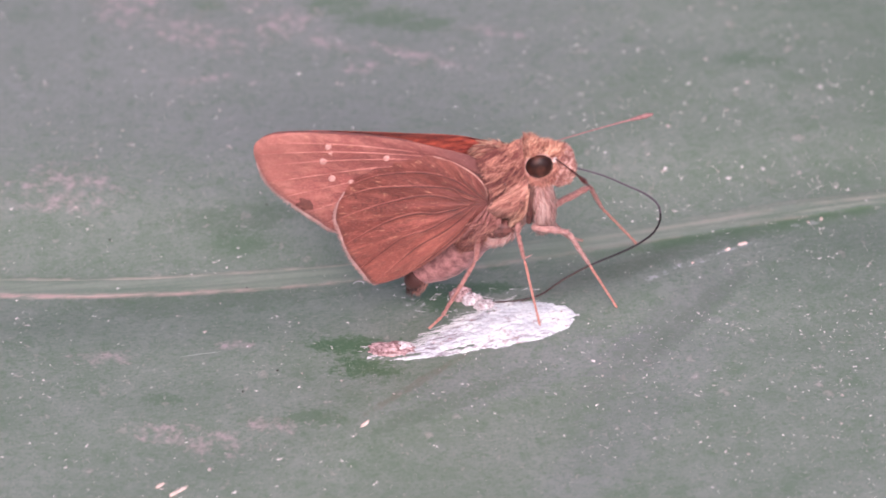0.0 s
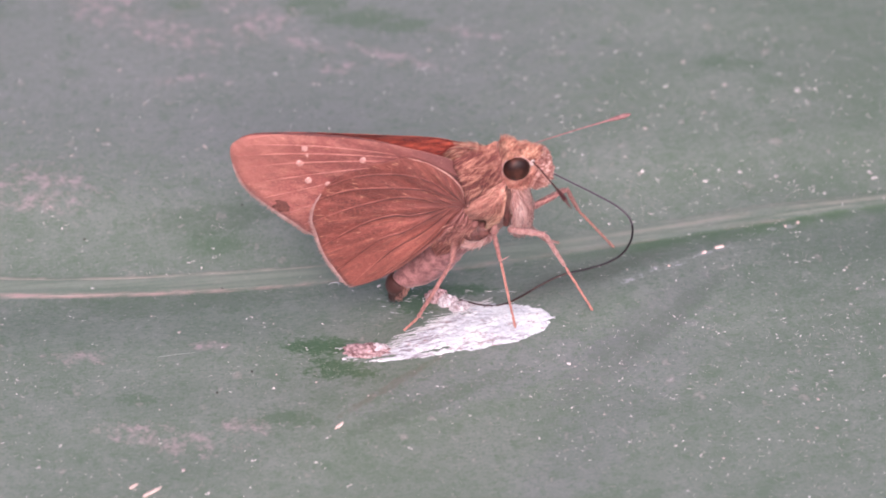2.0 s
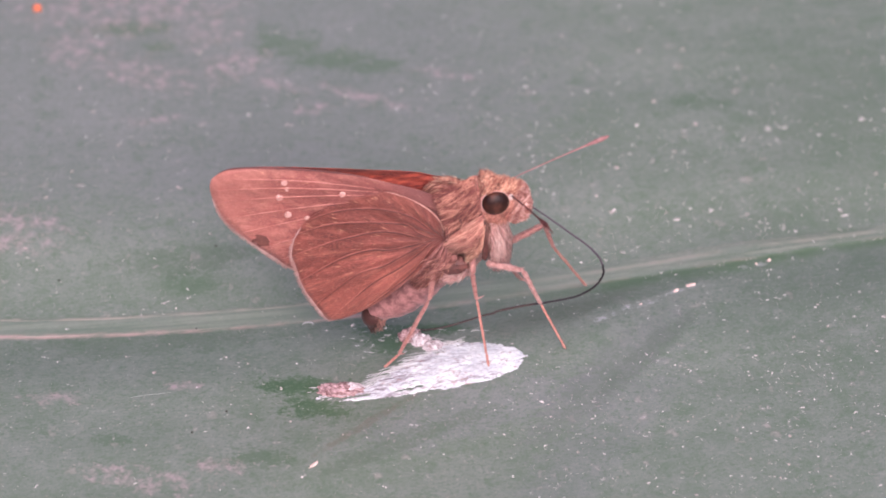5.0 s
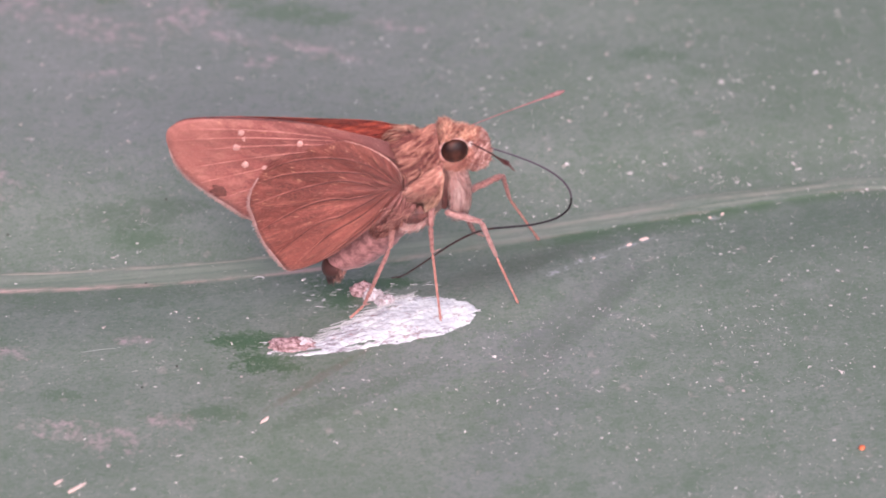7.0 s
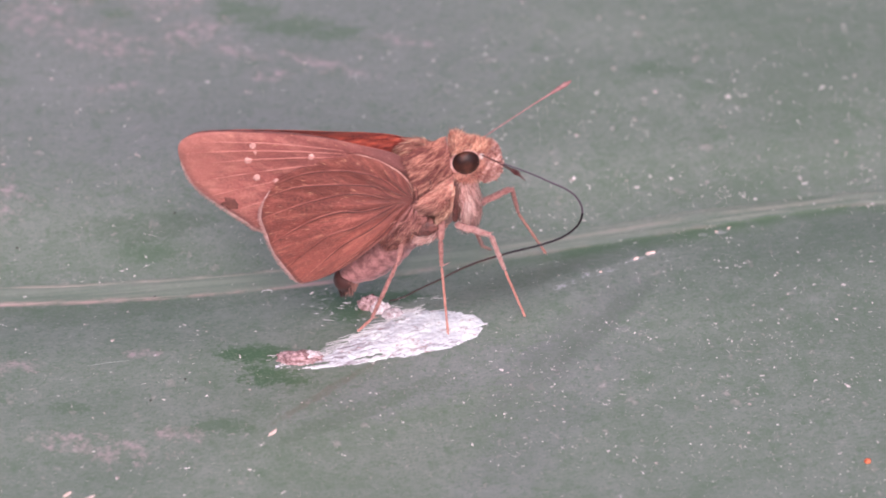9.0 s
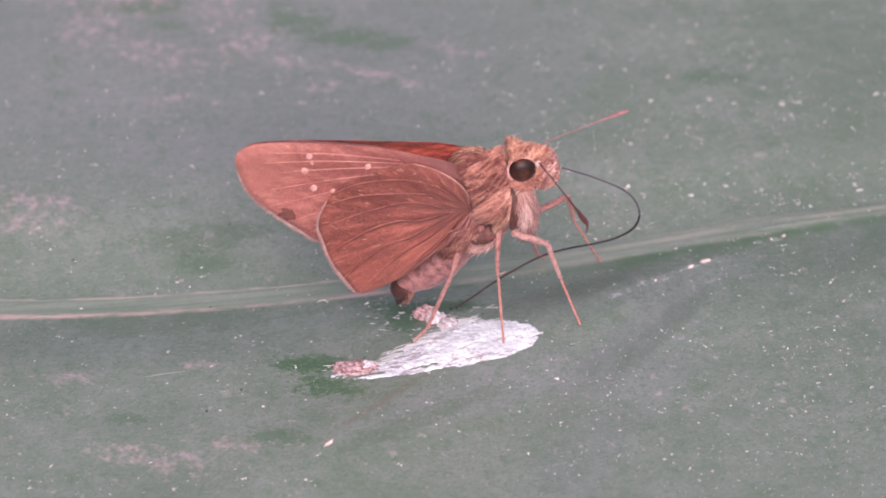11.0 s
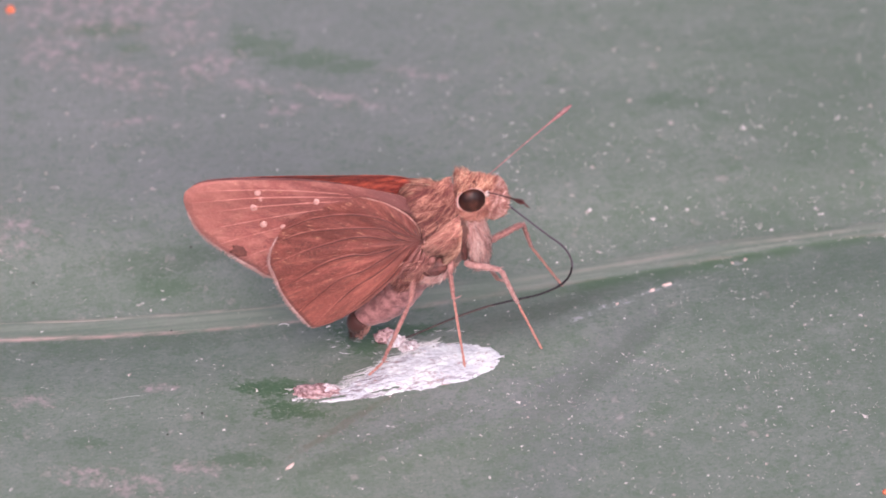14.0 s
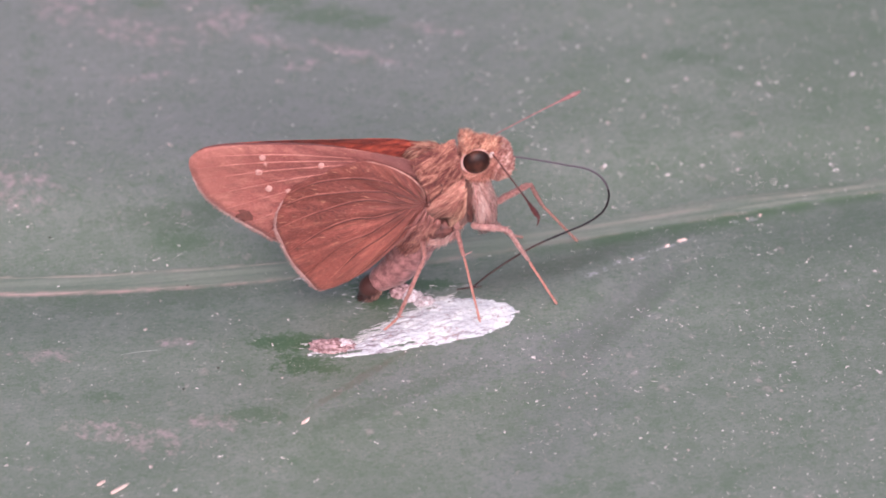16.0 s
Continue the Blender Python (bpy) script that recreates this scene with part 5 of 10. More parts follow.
    walk(femur[0], [
        k(0, 2.24, -1.27, 7.81, 93.38, 0.9, 75.17), k(0.5, 2.25, -1.27, 7.81, 93.32, 0.88, 75.21), k(1, 2.23, -1.27, 7.82, 93.1, 0.82, 75.13),
        k(1.5, 2.25, -1.27, 7.81, 93.88, 1.03, 75.2), k(2, 2.19, -1.25, 7.82, 92.59, 0.7, 74.87), k(2.5, 2.21, -1.26, 7.81, 93.76, 1.01, 75),
        k(3, 2.22, -1.26, 7.81, 94.2, 1.13, 75.02), k(3.5, 2.22, -1.26, 7.81, 94, 1.07, 74.99), k(4, 2.25, -1.27, 7.81, 94.74, 1.26, 75.17),
        k(6.5, 2.06, -1.22, 7.82, 100.68, 3.11, 73.95), k(7, 2.14, -1.25, 7.8, 102.01, 3.39, 74.46), k(7.5, 2.18, -1.26, 7.78, 103.24, 3.7, 74.68),
        k(8, 2.16, -1.25, 7.79, 102.72, 3.58, 74.53), k(10.5, 1.99, -1.2, 7.83, 104.16, 4.27, 73.55), k(11, 2.02, -1.21, 7.82, 103.76, 4.1, 73.74),
        k(11.5, 2, -1.2, 7.83, 103.15, 3.93, 73.63), k(12, 2, -1.2, 7.83, 103.28, 3.98, 73.62), k(12.5, 1.99, -1.2, 7.83, 103.02, 3.91, 73.57),
        k(13, 2.04, -1.22, 7.82, 104.17, 4.18, 73.91), k(13.5, 2.03, -1.21, 7.82, 98.51, 2.47, 73.95), k(14, 2.05, -1.22, 7.82, 98.32, 2.39, 74.07),
        k(14.5, 2.09, -1.23, 7.81, 99.41, 2.66, 74.35), k(15, 2.08, -1.23, 7.81, 98.63, 2.45, 74.29), k(15.5, 2.09, -1.23, 7.82, 94.8, 1.34, 74.38),
        k(16, 2.12, -1.24, 7.82, 94.34, 1.2, 74.53),])
    walk(tibia[0], [
        k(0, 4.9, -1.98, 7.65, 151.86, 2.35, 88.74), k(0.5, 4.91, -1.98, 7.65, 151.67, 2.35, 88.74), k(1, 4.89, -1.97, 7.67, 151.74, 2.3, 88.76),
        k(1.5, 4.91, -1.98, 7.63, 152.31, 2.37, 88.76), k(2, 4.84, -1.97, 7.7, 152.14, 2.18, 88.85), k(2.5, 4.87, -1.98, 7.63, 152.87, 2.33, 88.81),
        k(3, 4.88, -1.98, 7.61, 153.07, 2.47, 88.74), k(3.5, 4.87, -1.98, 7.62, 153, 2.44, 88.76), k(4, 4.91, -1.98, 7.58, 153.11, 2.55, 88.71),
        k(6.5, 4.65, -2, 7.31, 159.89, 3.07, 88.88), k(7, 4.73, -2, 7.22, 159.86, 3.21, 88.82), k(7.5, 4.76, -2.01, 7.15, 160.18, 3.33, 88.8),
        k(8, 4.74, -2, 7.19, 160.15, 3.27, 88.82), k(10.5, 4.54, -2.01, 7.16, 162.64, 3.28, 88.98), k(11, 4.57, -2, 7.17, 162.3, 3.25, 88.96),
        k(11.5, 4.56, -2, 7.2, 162.16, 3.2, 88.97), k(12, 4.56, -2, 7.2, 162.38, 3.19, 88.99), k(12.5, 4.55, -2, 7.21, 162.44, 3.15, 89),
        k(13, 4.59, -2, 7.14, 162.46, 3.28, 88.96), k(13.5, 4.64, -1.98, 7.42, 160.11, 2.63, 89.05), k(14, 4.66, -1.98, 7.42, 159.87, 2.58, 89.06),
        k(14.5, 4.71, -1.98, 7.36, 159.9, 2.74, 89), k(15, 4.7, -1.98, 7.4, 159.49, 2.65, 89.01), k(15.5, 4.74, -1.97, 7.59, 156.31, 2.06, 89.1),
        k(16, 4.76, -1.97, 7.61, 155.28, 1.92, 89.12),])
    walk(tarsus[0], [
        k(0, 6.54, -2.14, 4.6, 145.32, 18.3, 77.74), k(0.5, 6.55, -2.14, 4.61, 145.11, 18.26, 77.68), k(1, 6.53, -2.13, 4.62, 145.19, 18.33, 77.67),
        k(1.5, 6.51, -2.14, 4.56, 145.78, 18.39, 77.89), k(2, 6.46, -2.12, 4.63, 145.62, 18.54, 77.73),
        k(2.5, 6.44, -2.13, 4.55, 146.39, 18.55, 78.06), k(3, 6.44, -2.15, 4.52, 146.66, 18.45, 78.24),
        k(3.5, 6.44, -2.14, 4.54, 146.57, 18.46, 78.19), k(4, 6.47, -2.15, 4.49, 146.68, 18.38, 78.29),
        k(6.5, 5.84, -2.19, 4.06, 154.65, 19.15, 81.16), k(7, 5.92, -2.21, 3.97, 154.52, 18.95, 81.2), k(7.5, 5.93, -2.22, 3.9, 154.89, 18.83, 81.4),
        k(8, 5.91, -2.21, 3.93, 154.87, 18.91, 81.35), k(10.5, 5.57, -2.21, 3.85, 158, 19.34, 82.38), k(11, 5.62, -2.21, 3.87, 157.51, 19.32, 82.2),
        k(11.5, 5.62, -2.2, 3.91, 157.34, 19.38, 82.11), k(12, 5.6, -2.2, 3.9, 157.57, 19.42, 82.19), k(12.5, 5.59, -2.2, 3.91, 157.62, 19.48, 82.18),
        k(13, 5.63, -2.21, 3.84, 157.63, 19.31, 82.25), k(13.5, 5.82, -2.15, 4.16, 154.47, 19.73, 80.84),
        k(14, 5.85, -2.15, 4.17, 154.14, 19.74, 80.7), k(14.5, 5.89, -2.16, 4.11, 154.17, 19.56, 80.8), k(15, 5.91, -2.15, 4.16, 153.7, 19.59, 80.59),
        k(15.5, 6.13, -2.11, 4.42, 150, 19.57, 79.06), k(16, 6.21, -2.1, 4.46, 148.86, 19.48, 78.61),])
    walk(femur[1], [
        k(0, 1.19, -0.54, 10.53, -170.89, 50.39, 97.04), k(0.5, 1.19, -0.53, 10.53, -171.06, 50.52, 96.92),
        k(1, 1.2, -0.52, 10.54, -170.49, 50.74, 97.39), k(1.5, 1.2, -0.53, 10.53, -170.39, 50.39, 97.43),
        k(2, 1.2, -0.49, 10.55, -168.92, 51.03, 98.65), k(2.5, 1.2, -0.54, 10.53, -169.5, 50.15, 98.1),
        k(3, 1.19, -0.6, 10.49, -170.93, 48.85, 96.86), k(3.5, 1.19, -0.59, 10.5, -170.74, 49.03, 97.02),
        k(4, 1.19, -0.62, 10.48, -171.46, 48.61, 96.42), k(6.5, 1.16, -0.95, 10.21, -168.62, 41.54, 97.6),
        k(7, 1.16, -0.97, 10.19, -169.43, 41.28, 97.02), k(7.5, 1.15, -1.01, 10.14, -169.83, 40.6, 96.66),
        k(8, 1.16, -0.99, 10.16, -169.51, 40.85, 96.91), k(10.5, 1.14, -1.07, 10.07, -167.09, 39.12, 98.23),
        k(11, 1.15, -1.04, 10.11, -167.19, 39.69, 98.27), k(11.5, 1.15, -1.02, 10.13, -167, 40, 98.44),
        k(12, 1.15, -1.02, 10.13, -166.71, 40.02, 98.64), k(12.5, 1.16, -1, 10.15, -166.37, 40.27, 98.91),
        k(13, 1.15, -1.03, 10.11, -167.09, 39.77, 98.34), k(13.5, 1.2, -0.73, 10.4, -164.43, 45.3, 101.2),
        k(14, 1.21, -0.7, 10.43, -164.06, 45.98, 101.6), k(14.5, 1.2, -0.74, 10.4, -165.23, 45.33, 100.62),
        k(15, 1.21, -0.71, 10.42, -164.95, 45.93, 100.93), k(15.5, 1.24, -0.46, 10.56, -162.17, 50.86, 104.01),
        k(16, 1.24, -0.39, 10.59, -161.06, 52.42, 105.22),])
    walk(tibia[1], [
        k(0, 1, -2.89, 8.61, 165.46, 20.37, 84.84), k(0.5, 1, -2.89, 8.62, 165.15, 20.39, 84.72), k(1, 1, -2.89, 8.64, 165.28, 20.51, 84.74),
        k(1.5, 0.99, -2.89, 8.61, 165.7, 20.4, 84.92), k(2, 0.98, -2.88, 8.67, 166.04, 20.77, 84.96), k(2.5, 0.97, -2.89, 8.61, 166.75, 20.43, 85.3),
        k(3, 0.98, -2.91, 8.51, 167.56, 19.9, 85.71), k(3.5, 0.98, -2.91, 8.53, 167.49, 19.98, 85.67), k(4, 0.99, -2.91, 8.49, 167.34, 19.76, 85.66),
        k(6.5, 0.83, -2.99, 7.97, 177.61, 17.35, 89.29), k(7, 0.85, -3, 7.94, 176.8, 17.19, 89.05), k(7.5, 0.85, -3.01, 7.87, 176.89, 16.9, 89.09),
        k(8, 0.84, -3, 7.9, 177.04, 17.02, 89.13), k(10.5, 0.74, -3.02, 7.77, -178.98, 16.44, 90.29), k(11, 0.75, -3.01, 7.82, -179.66, 16.67, 90.1),
        k(11.5, 0.75, -3, 7.86, -179.68, 16.8, 90.09), k(12, 0.75, -3, 7.86, -179.48, 16.83, 90.15), k(12.5, 0.74, -3, 7.89, -179.41, 16.95, 90.17),
        k(13, 0.75, -3.01, 7.83, -179.78, 16.7, 90.06), k(13.5, 0.81, -2.93, 8.34, 176.65, 19.13, 88.9),
        k(14, 0.81, -2.92, 8.39, 175.97, 19.43, 88.66), k(14.5, 0.82, -2.94, 8.33, 175.71, 19.07, 88.59),
        k(15, 0.83, -2.93, 8.38, 175.26, 19.33, 88.43), k(15.5, 0.88, -2.86, 8.73, 170.05, 21.37, 86.34),
        k(16, 0.89, -2.85, 8.83, 167.8, 21.93, 85.38),])
    walk(tarsus[1], [
        k(0, 1.45, -3.63, 6.74, 166.84, 18.88, 85.67), k(0.5, 1.46, -3.63, 6.75, 166.66, 18.86, 85.62), k(1, 1.45, -3.63, 6.77, 166.82, 18.87, 85.67),
        k(1.5, 1.44, -3.63, 6.74, 167.18, 18.89, 85.78), k(2, 1.41, -3.63, 6.8, 167.45, 18.94, 85.87),
        k(2.5, 1.39, -3.63, 6.73, 167.83, 18.97, 85.99), k(3, 1.38, -3.62, 6.62, 167.85, 19.01, 85.99),
        k(3.5, 1.38, -3.62, 6.64, 167.84, 19.01, 85.99), k(4, 1.39, -3.62, 6.6, 167.69, 18.99, 85.94), k(6.5, 0.91, -3.6, 6.01, 174.6, 19.57, 88.18),
        k(7, 0.95, -3.6, 5.97, 173.99, 19.53, 87.98), k(7.5, 0.95, -3.6, 5.9, 174.04, 19.53, 88), k(8, 0.94, -3.6, 5.93, 174.18, 19.54, 88.05),
        k(10.5, 0.7, -3.6, 5.8, 177.63, 19.68, 89.2), k(11, 0.74, -3.6, 5.85, 177.05, 19.66, 89.01), k(11.5, 0.74, -3.6, 5.89, 177.02, 19.66, 89),
        k(12, 0.73, -3.6, 5.89, 177.22, 19.66, 89.06), k(12.5, 0.72, -3.6, 5.92, 177.3, 19.66, 89.09), k(13, 0.74, -3.6, 5.86, 177, 19.65, 88.99),
        k(13.5, 0.91, -3.61, 6.4, 174.71, 19.51, 88.23), k(14, 0.94, -3.61, 6.46, 174.4, 19.47, 88.13),
        k(14.5, 0.96, -3.61, 6.39, 174.1, 19.45, 88.03), k(15, 0.98, -3.61, 6.44, 173.83, 19.44, 87.94),
        k(15.5, 1.18, -3.62, 6.84, 171.35, 19.2, 87.14), k(16, 1.26, -3.63, 6.97, 170.52, 19.08, 86.88),])
    walk(femur[2], [
        k(0, -1.42, -0.6, 7.54, -128.63, 50.7, 134.08), k(0.5, -1.42, -0.59, 7.54, -129.07, 51.47, 133.94),
        k(1, -1.42, -0.59, 7.54, -127.54, 50.72, 135.21), k(1.5, -1.42, -0.59, 7.54, -127.13, 50.33, 135.48),
        k(2, -1.41, -0.6, 7.54, -123.85, 47.76, 137.83), k(2.5, -1.42, -0.62, 7.53, -125.18, 47.41, 136.24),
        k(3, -1.44, -0.7, 7.5, -129.18, 46.59, 131.71), k(3.5, -1.44, -0.69, 7.5, -128.69, 46.54, 132.18),
        k(4, -1.44, -0.69, 7.5, -130.49, 47.6, 130.86), k(6.5, -1.41, -0.61, 7.55, -136.95, 45.75, 123.79),
        k(7, -1.41, -0.58, 7.57, -141.27, 48.6, 121.03), k(7.5, -1.42, -0.61, 7.56, -143.3, 48.39, 119.13),
        k(8, -1.42, -0.6, 7.56, -141.7, 47.98, 120.4), k(10.5, -1.49, -0.8, 7.43, -133.05, 37.86, 123.3),
        k(11, -1.46, -0.74, 7.47, -133.27, 39.73, 124.18), k(11.5, -1.46, -0.72, 7.48, -132.49, 39.69, 124.89),
        k(12, -1.45, -0.72, 7.48, -131.74, 39.41, 125.44), k(12.5, -1.45, -0.7, 7.49, -130.7, 39.34, 126.39),
        k(13, -1.45, -0.71, 7.49, -133.25, 40.46, 124.6), k(13.5, -1.44, -0.69, 7.5, -118.03, 45.1, 143.07),
        k(14, -1.51, -0.93, 7.42, -114.56, 43.42, 146.38), k(14.5, -1.51, -0.94, 7.41, -117.52, 45.83, 144),
        k(15, -1.5, -0.92, 7.42, -116.42, 46.13, 145.42), k(15.5, -1.45, -0.74, 7.49, -106.92, 54.25, 159.46),
        k(16, -1.44, -0.69, 7.5, -105.19, 63.8, 163.16),])
    walk(tibia[2], [
        k(0, -2.07, -3.17, 6.4, -149.72, 9.22, 95.35), k(0.5, -2.04, -3.17, 6.41, -149.76, 9.23, 95.34),
        k(1, -2.06, -3.17, 6.43, -149.67, 9.22, 95.36), k(1.5, -2.07, -3.17, 6.43, -149.24, 9.18, 95.43),
        k(2, -2.14, -3.17, 6.46, -149.44, 9.2, 95.39), k(2.5, -2.17, -3.17, 6.41, -149.13, 9.16, 95.44),
        k(3, -2.23, -3.17, 6.25, -149.75, 9.2, 95.33), k(3.5, -2.23, -3.17, 6.26, -149.75, 9.2, 95.33), k(4, -2.2, -3.17, 6.24, -149.65, 9.19, 95.34),
        k(6.5, -2.21, -2.96, 6.08, -156.83, 8.91, 93.79), k(7, -2.09, -2.96, 6.08, -156.52, 8.9, 93.84),
        k(7.5, -2.08, -2.96, 6.02, -156.39, 8.88, 93.86), k(8, -2.11, -2.96, 6.04, -156.42, 8.89, 93.86),
        k(10.5, -2.59, -2.96, 5.87, -155.92, 8.8, 93.91), k(11, -2.49, -2.96, 5.95, -155.75, 8.8, 93.94),
        k(11.5, -2.49, -2.96, 5.98, -155.81, 8.81, 93.94), k(12, -2.5, -2.96, 6, -155.59, 8.8, 93.97), k(12.5, -2.5, -2.96, 6.04, -155.43, 8.79, 94),
        k(13, -2.45, -2.96, 5.99, -155.42, 8.79, 94), k(13.5, -2.2, -3.31, 6.54, -151.99, 12.41, 96.52),
        k(14, -2.28, -3.57, 6.55, -149.97, 14.71, 98.35), k(14.5, -2.24, -3.57, 6.48, -150.05, 14.72, 98.33),
        k(15, -2.21, -3.57, 6.53, -150.14, 14.74, 98.31), k(15.5, -1.78, -3.56, 7, -149.98, 14.83, 98.42),
        k(16, -1.6, -3.55, 7.16, -149.66, 14.83, 98.52),])
    walk(tarsus[2], [
        k(0, -4.53, -4.1, 2.11, -138.7, 0.27, 90.24), k(0.5, -4.5, -4.1, 2.12, -138.72, 0.27, 90.24), k(1, -4.52, -4.1, 2.15, -138.65, 0.27, 90.24),
        k(1.5, -4.57, -4.1, 2.17, -138.22, 0.27, 90.24), k(2, -4.62, -4.1, 2.19, -138.51, 0.27, 90.24),
        k(2.5, -4.67, -4.1, 2.15, -138.2, 0.27, 90.24), k(3, -4.69, -4.1, 1.96, -138.84, 0.27, 90.24),
        k(3.5, -4.69, -4.1, 1.97, -138.85, 0.27, 90.24), k(4, -4.66, -4.1, 1.96, -138.71, 0.27, 90.24),
        k(6.5, -4.14, -3.8, 1.52, -138.58, 0.27, 90.24), k(7, -4.04, -3.8, 1.53, -138.12, 0.27, 90.24),
        k(7.5, -4.04, -3.8, 1.47, -137.96, 0.27, 90.24), k(8, -4.07, -3.8, 1.49, -138.02, 0.27, 90.24),
        k(10.5, -4.59, -3.8, 1.34, -138.05, 0.27, 90.24), k(11, -4.5, -3.8, 1.42, -137.77, 0.27, 90.24),
        k(11.5, -4.5, -3.8, 1.45, -137.84, 0.27, 90.24), k(12, -4.52, -3.8, 1.48, -137.64, 0.27, 90.24),
        k(12.5, -4.54, -3.8, 1.52, -137.48, 0.27, 90.24), k(13, -4.49, -3.8, 1.47, -137.39, 0.27, 90.25),
        k(13.5, -4.44, -4.52, 2.21, -136.06, 0.26, 90.25), k(14, -4.61, -5.03, 2.34, -135.68, 0.26, 90.25),
        k(14.5, -4.56, -5.03, 2.27, -135.7, 0.26, 90.25), k(15, -4.52, -5.03, 2.32, -135.78, 0.26, 90.25),
        k(15.5, -4.1, -5.03, 2.79, -135.29, 0.26, 90.25), k(16, -3.95, -5.03, 2.97, -134.84, 0.26, 90.26),])
    walk(femur[3], [
        k(0, 3.84, 0.9, 7.68, 80.59, 4.09, 113.27), k(0.5, 3.84, 0.9, 7.68, 80.55, 4.09, 113.21), k(1, 3.83, 0.9, 7.68, 80.34, 4.18, 113.18),
        k(1.5, 3.84, 0.91, 7.68, 81.22, 3.82, 113.34), k(2, 3.8, 0.89, 7.68, 79.84, 4.4, 113.17), k(2.5, 3.82, 0.9, 7.68, 81.03, 3.93, 113.48),
        k(3, 3.82, 0.9, 7.67, 81.17, 3.93, 113.79), k(3.5, 3.81, 0.89, 7.67, 80.97, 4.01, 113.74), k(4, 3.84, 0.91, 7.68, 81.77, 3.66, 113.83),
        k(6.5, 3.66, 0.83, 7.64, 85.88, 2.11, 117.06), k(7, 3.72, 0.86, 7.64, 87.52, 1.26, 116.9), k(7.5, 3.75, 0.87, 7.64, 88.72, 0.65, 117.03),
        k(8, 3.73, 0.86, 7.64, 88.17, 0.94, 117.04), k(10.5, 3.59, 0.79, 7.64, 88.46, 0.84, 118.46), k(11, 3.62, 0.81, 7.64, 88.45, 0.83, 118.1),
        k(11.5, 3.61, 0.8, 7.64, 87.88, 1.13, 118.03), k(12, 3.61, 0.8, 7.64, 88.07, 1.03, 118.05), k(12.5, 3.61, 0.8, 7.64, 87.91, 1.11, 117.99),
        k(13, 3.64, 0.82, 7.64, 89.08, 0.49, 118.01), k(13.5, 3.69, 0.84, 7.65, 85.39, 2.24, 115.9), k(14, 3.71, 0.85, 7.65, 85.48, 2.18, 115.65),
        k(14.5, 3.73, 0.86, 7.65, 86.49, 1.7, 115.76), k(15, 3.73, 0.86, 7.65, 85.8, 2.01, 115.56), k(15.5, 3.76, 0.87, 7.66, 82.89, 3.16, 113.83),
        k(16, 3.79, 0.88, 7.66, 82.72, 3.16, 113.32),])
    walk(tibia[3], [
        k(0, 7.1, 2.35, 8.27, 156.99, -13.7, 95.75), k(0.5, 7.11, 2.35, 8.27, 156.76, -13.7, 95.81), k(1, 7.09, 2.35, 8.29, 156.88, -13.77, 95.8),
        k(1.5, 7.11, 2.36, 8.23, 157.49, -13.71, 95.61), k(2, 7.06, 2.33, 8.31, 157.46, -13.91, 95.7), k(2.5, 7.08, 2.36, 8.24, 158.2, -13.75, 95.43),
        k(3, 7.08, 2.37, 8.23, 158.34, -13.54, 95.31), k(3.5, 7.07, 2.37, 8.24, 158.28, -13.58, 95.34), k(4, 7.1, 2.38, 8.19, 158.31, -13.46, 95.29),
        k(6.5, 6.87, 2.48, 7.9, 165.7, -12.71, 93.21), k(7, 6.95, 2.5, 7.8, 165.44, -12.57, 93.23), k(7.5, 6.97, 2.52, 7.72, 165.65, -12.42, 93.15),
        k(8, 6.95, 2.51, 7.76, 165.69, -12.49, 93.16), k(10.5, 6.77, 2.52, 7.74, 168.52, -12.39, 92.49),
        k(11, 6.81, 2.51, 7.74, 168.16, -12.45, 92.59), k(11.5, 6.8, 2.5, 7.77, 168.09, -12.51, 92.62), k(12, 6.8, 2.5, 7.76, 168.33, -12.52, 92.56),
        k(12.5, 6.8, 2.5, 7.77, 168.45, -12.57, 92.55), k(13, 6.83, 2.52, 7.7, 168.29, -12.43, 92.56),
        k(13.5, 6.93, 2.43, 7.94, 166.36, -13.34, 93.21), k(14, 6.95, 2.42, 7.93, 166.12, -13.42, 93.28),
        k(14.5, 6.99, 2.44, 7.87, 165.97, -13.25, 93.28), k(15, 6.98, 2.43, 7.91, 165.6, -13.36, 93.39),
        k(15.5, 7.04, 2.34, 8.11, 162.43, -14.14, 94.42), k(16, 7.07, 2.32, 8.12, 161.3, -14.35, 94.79),])
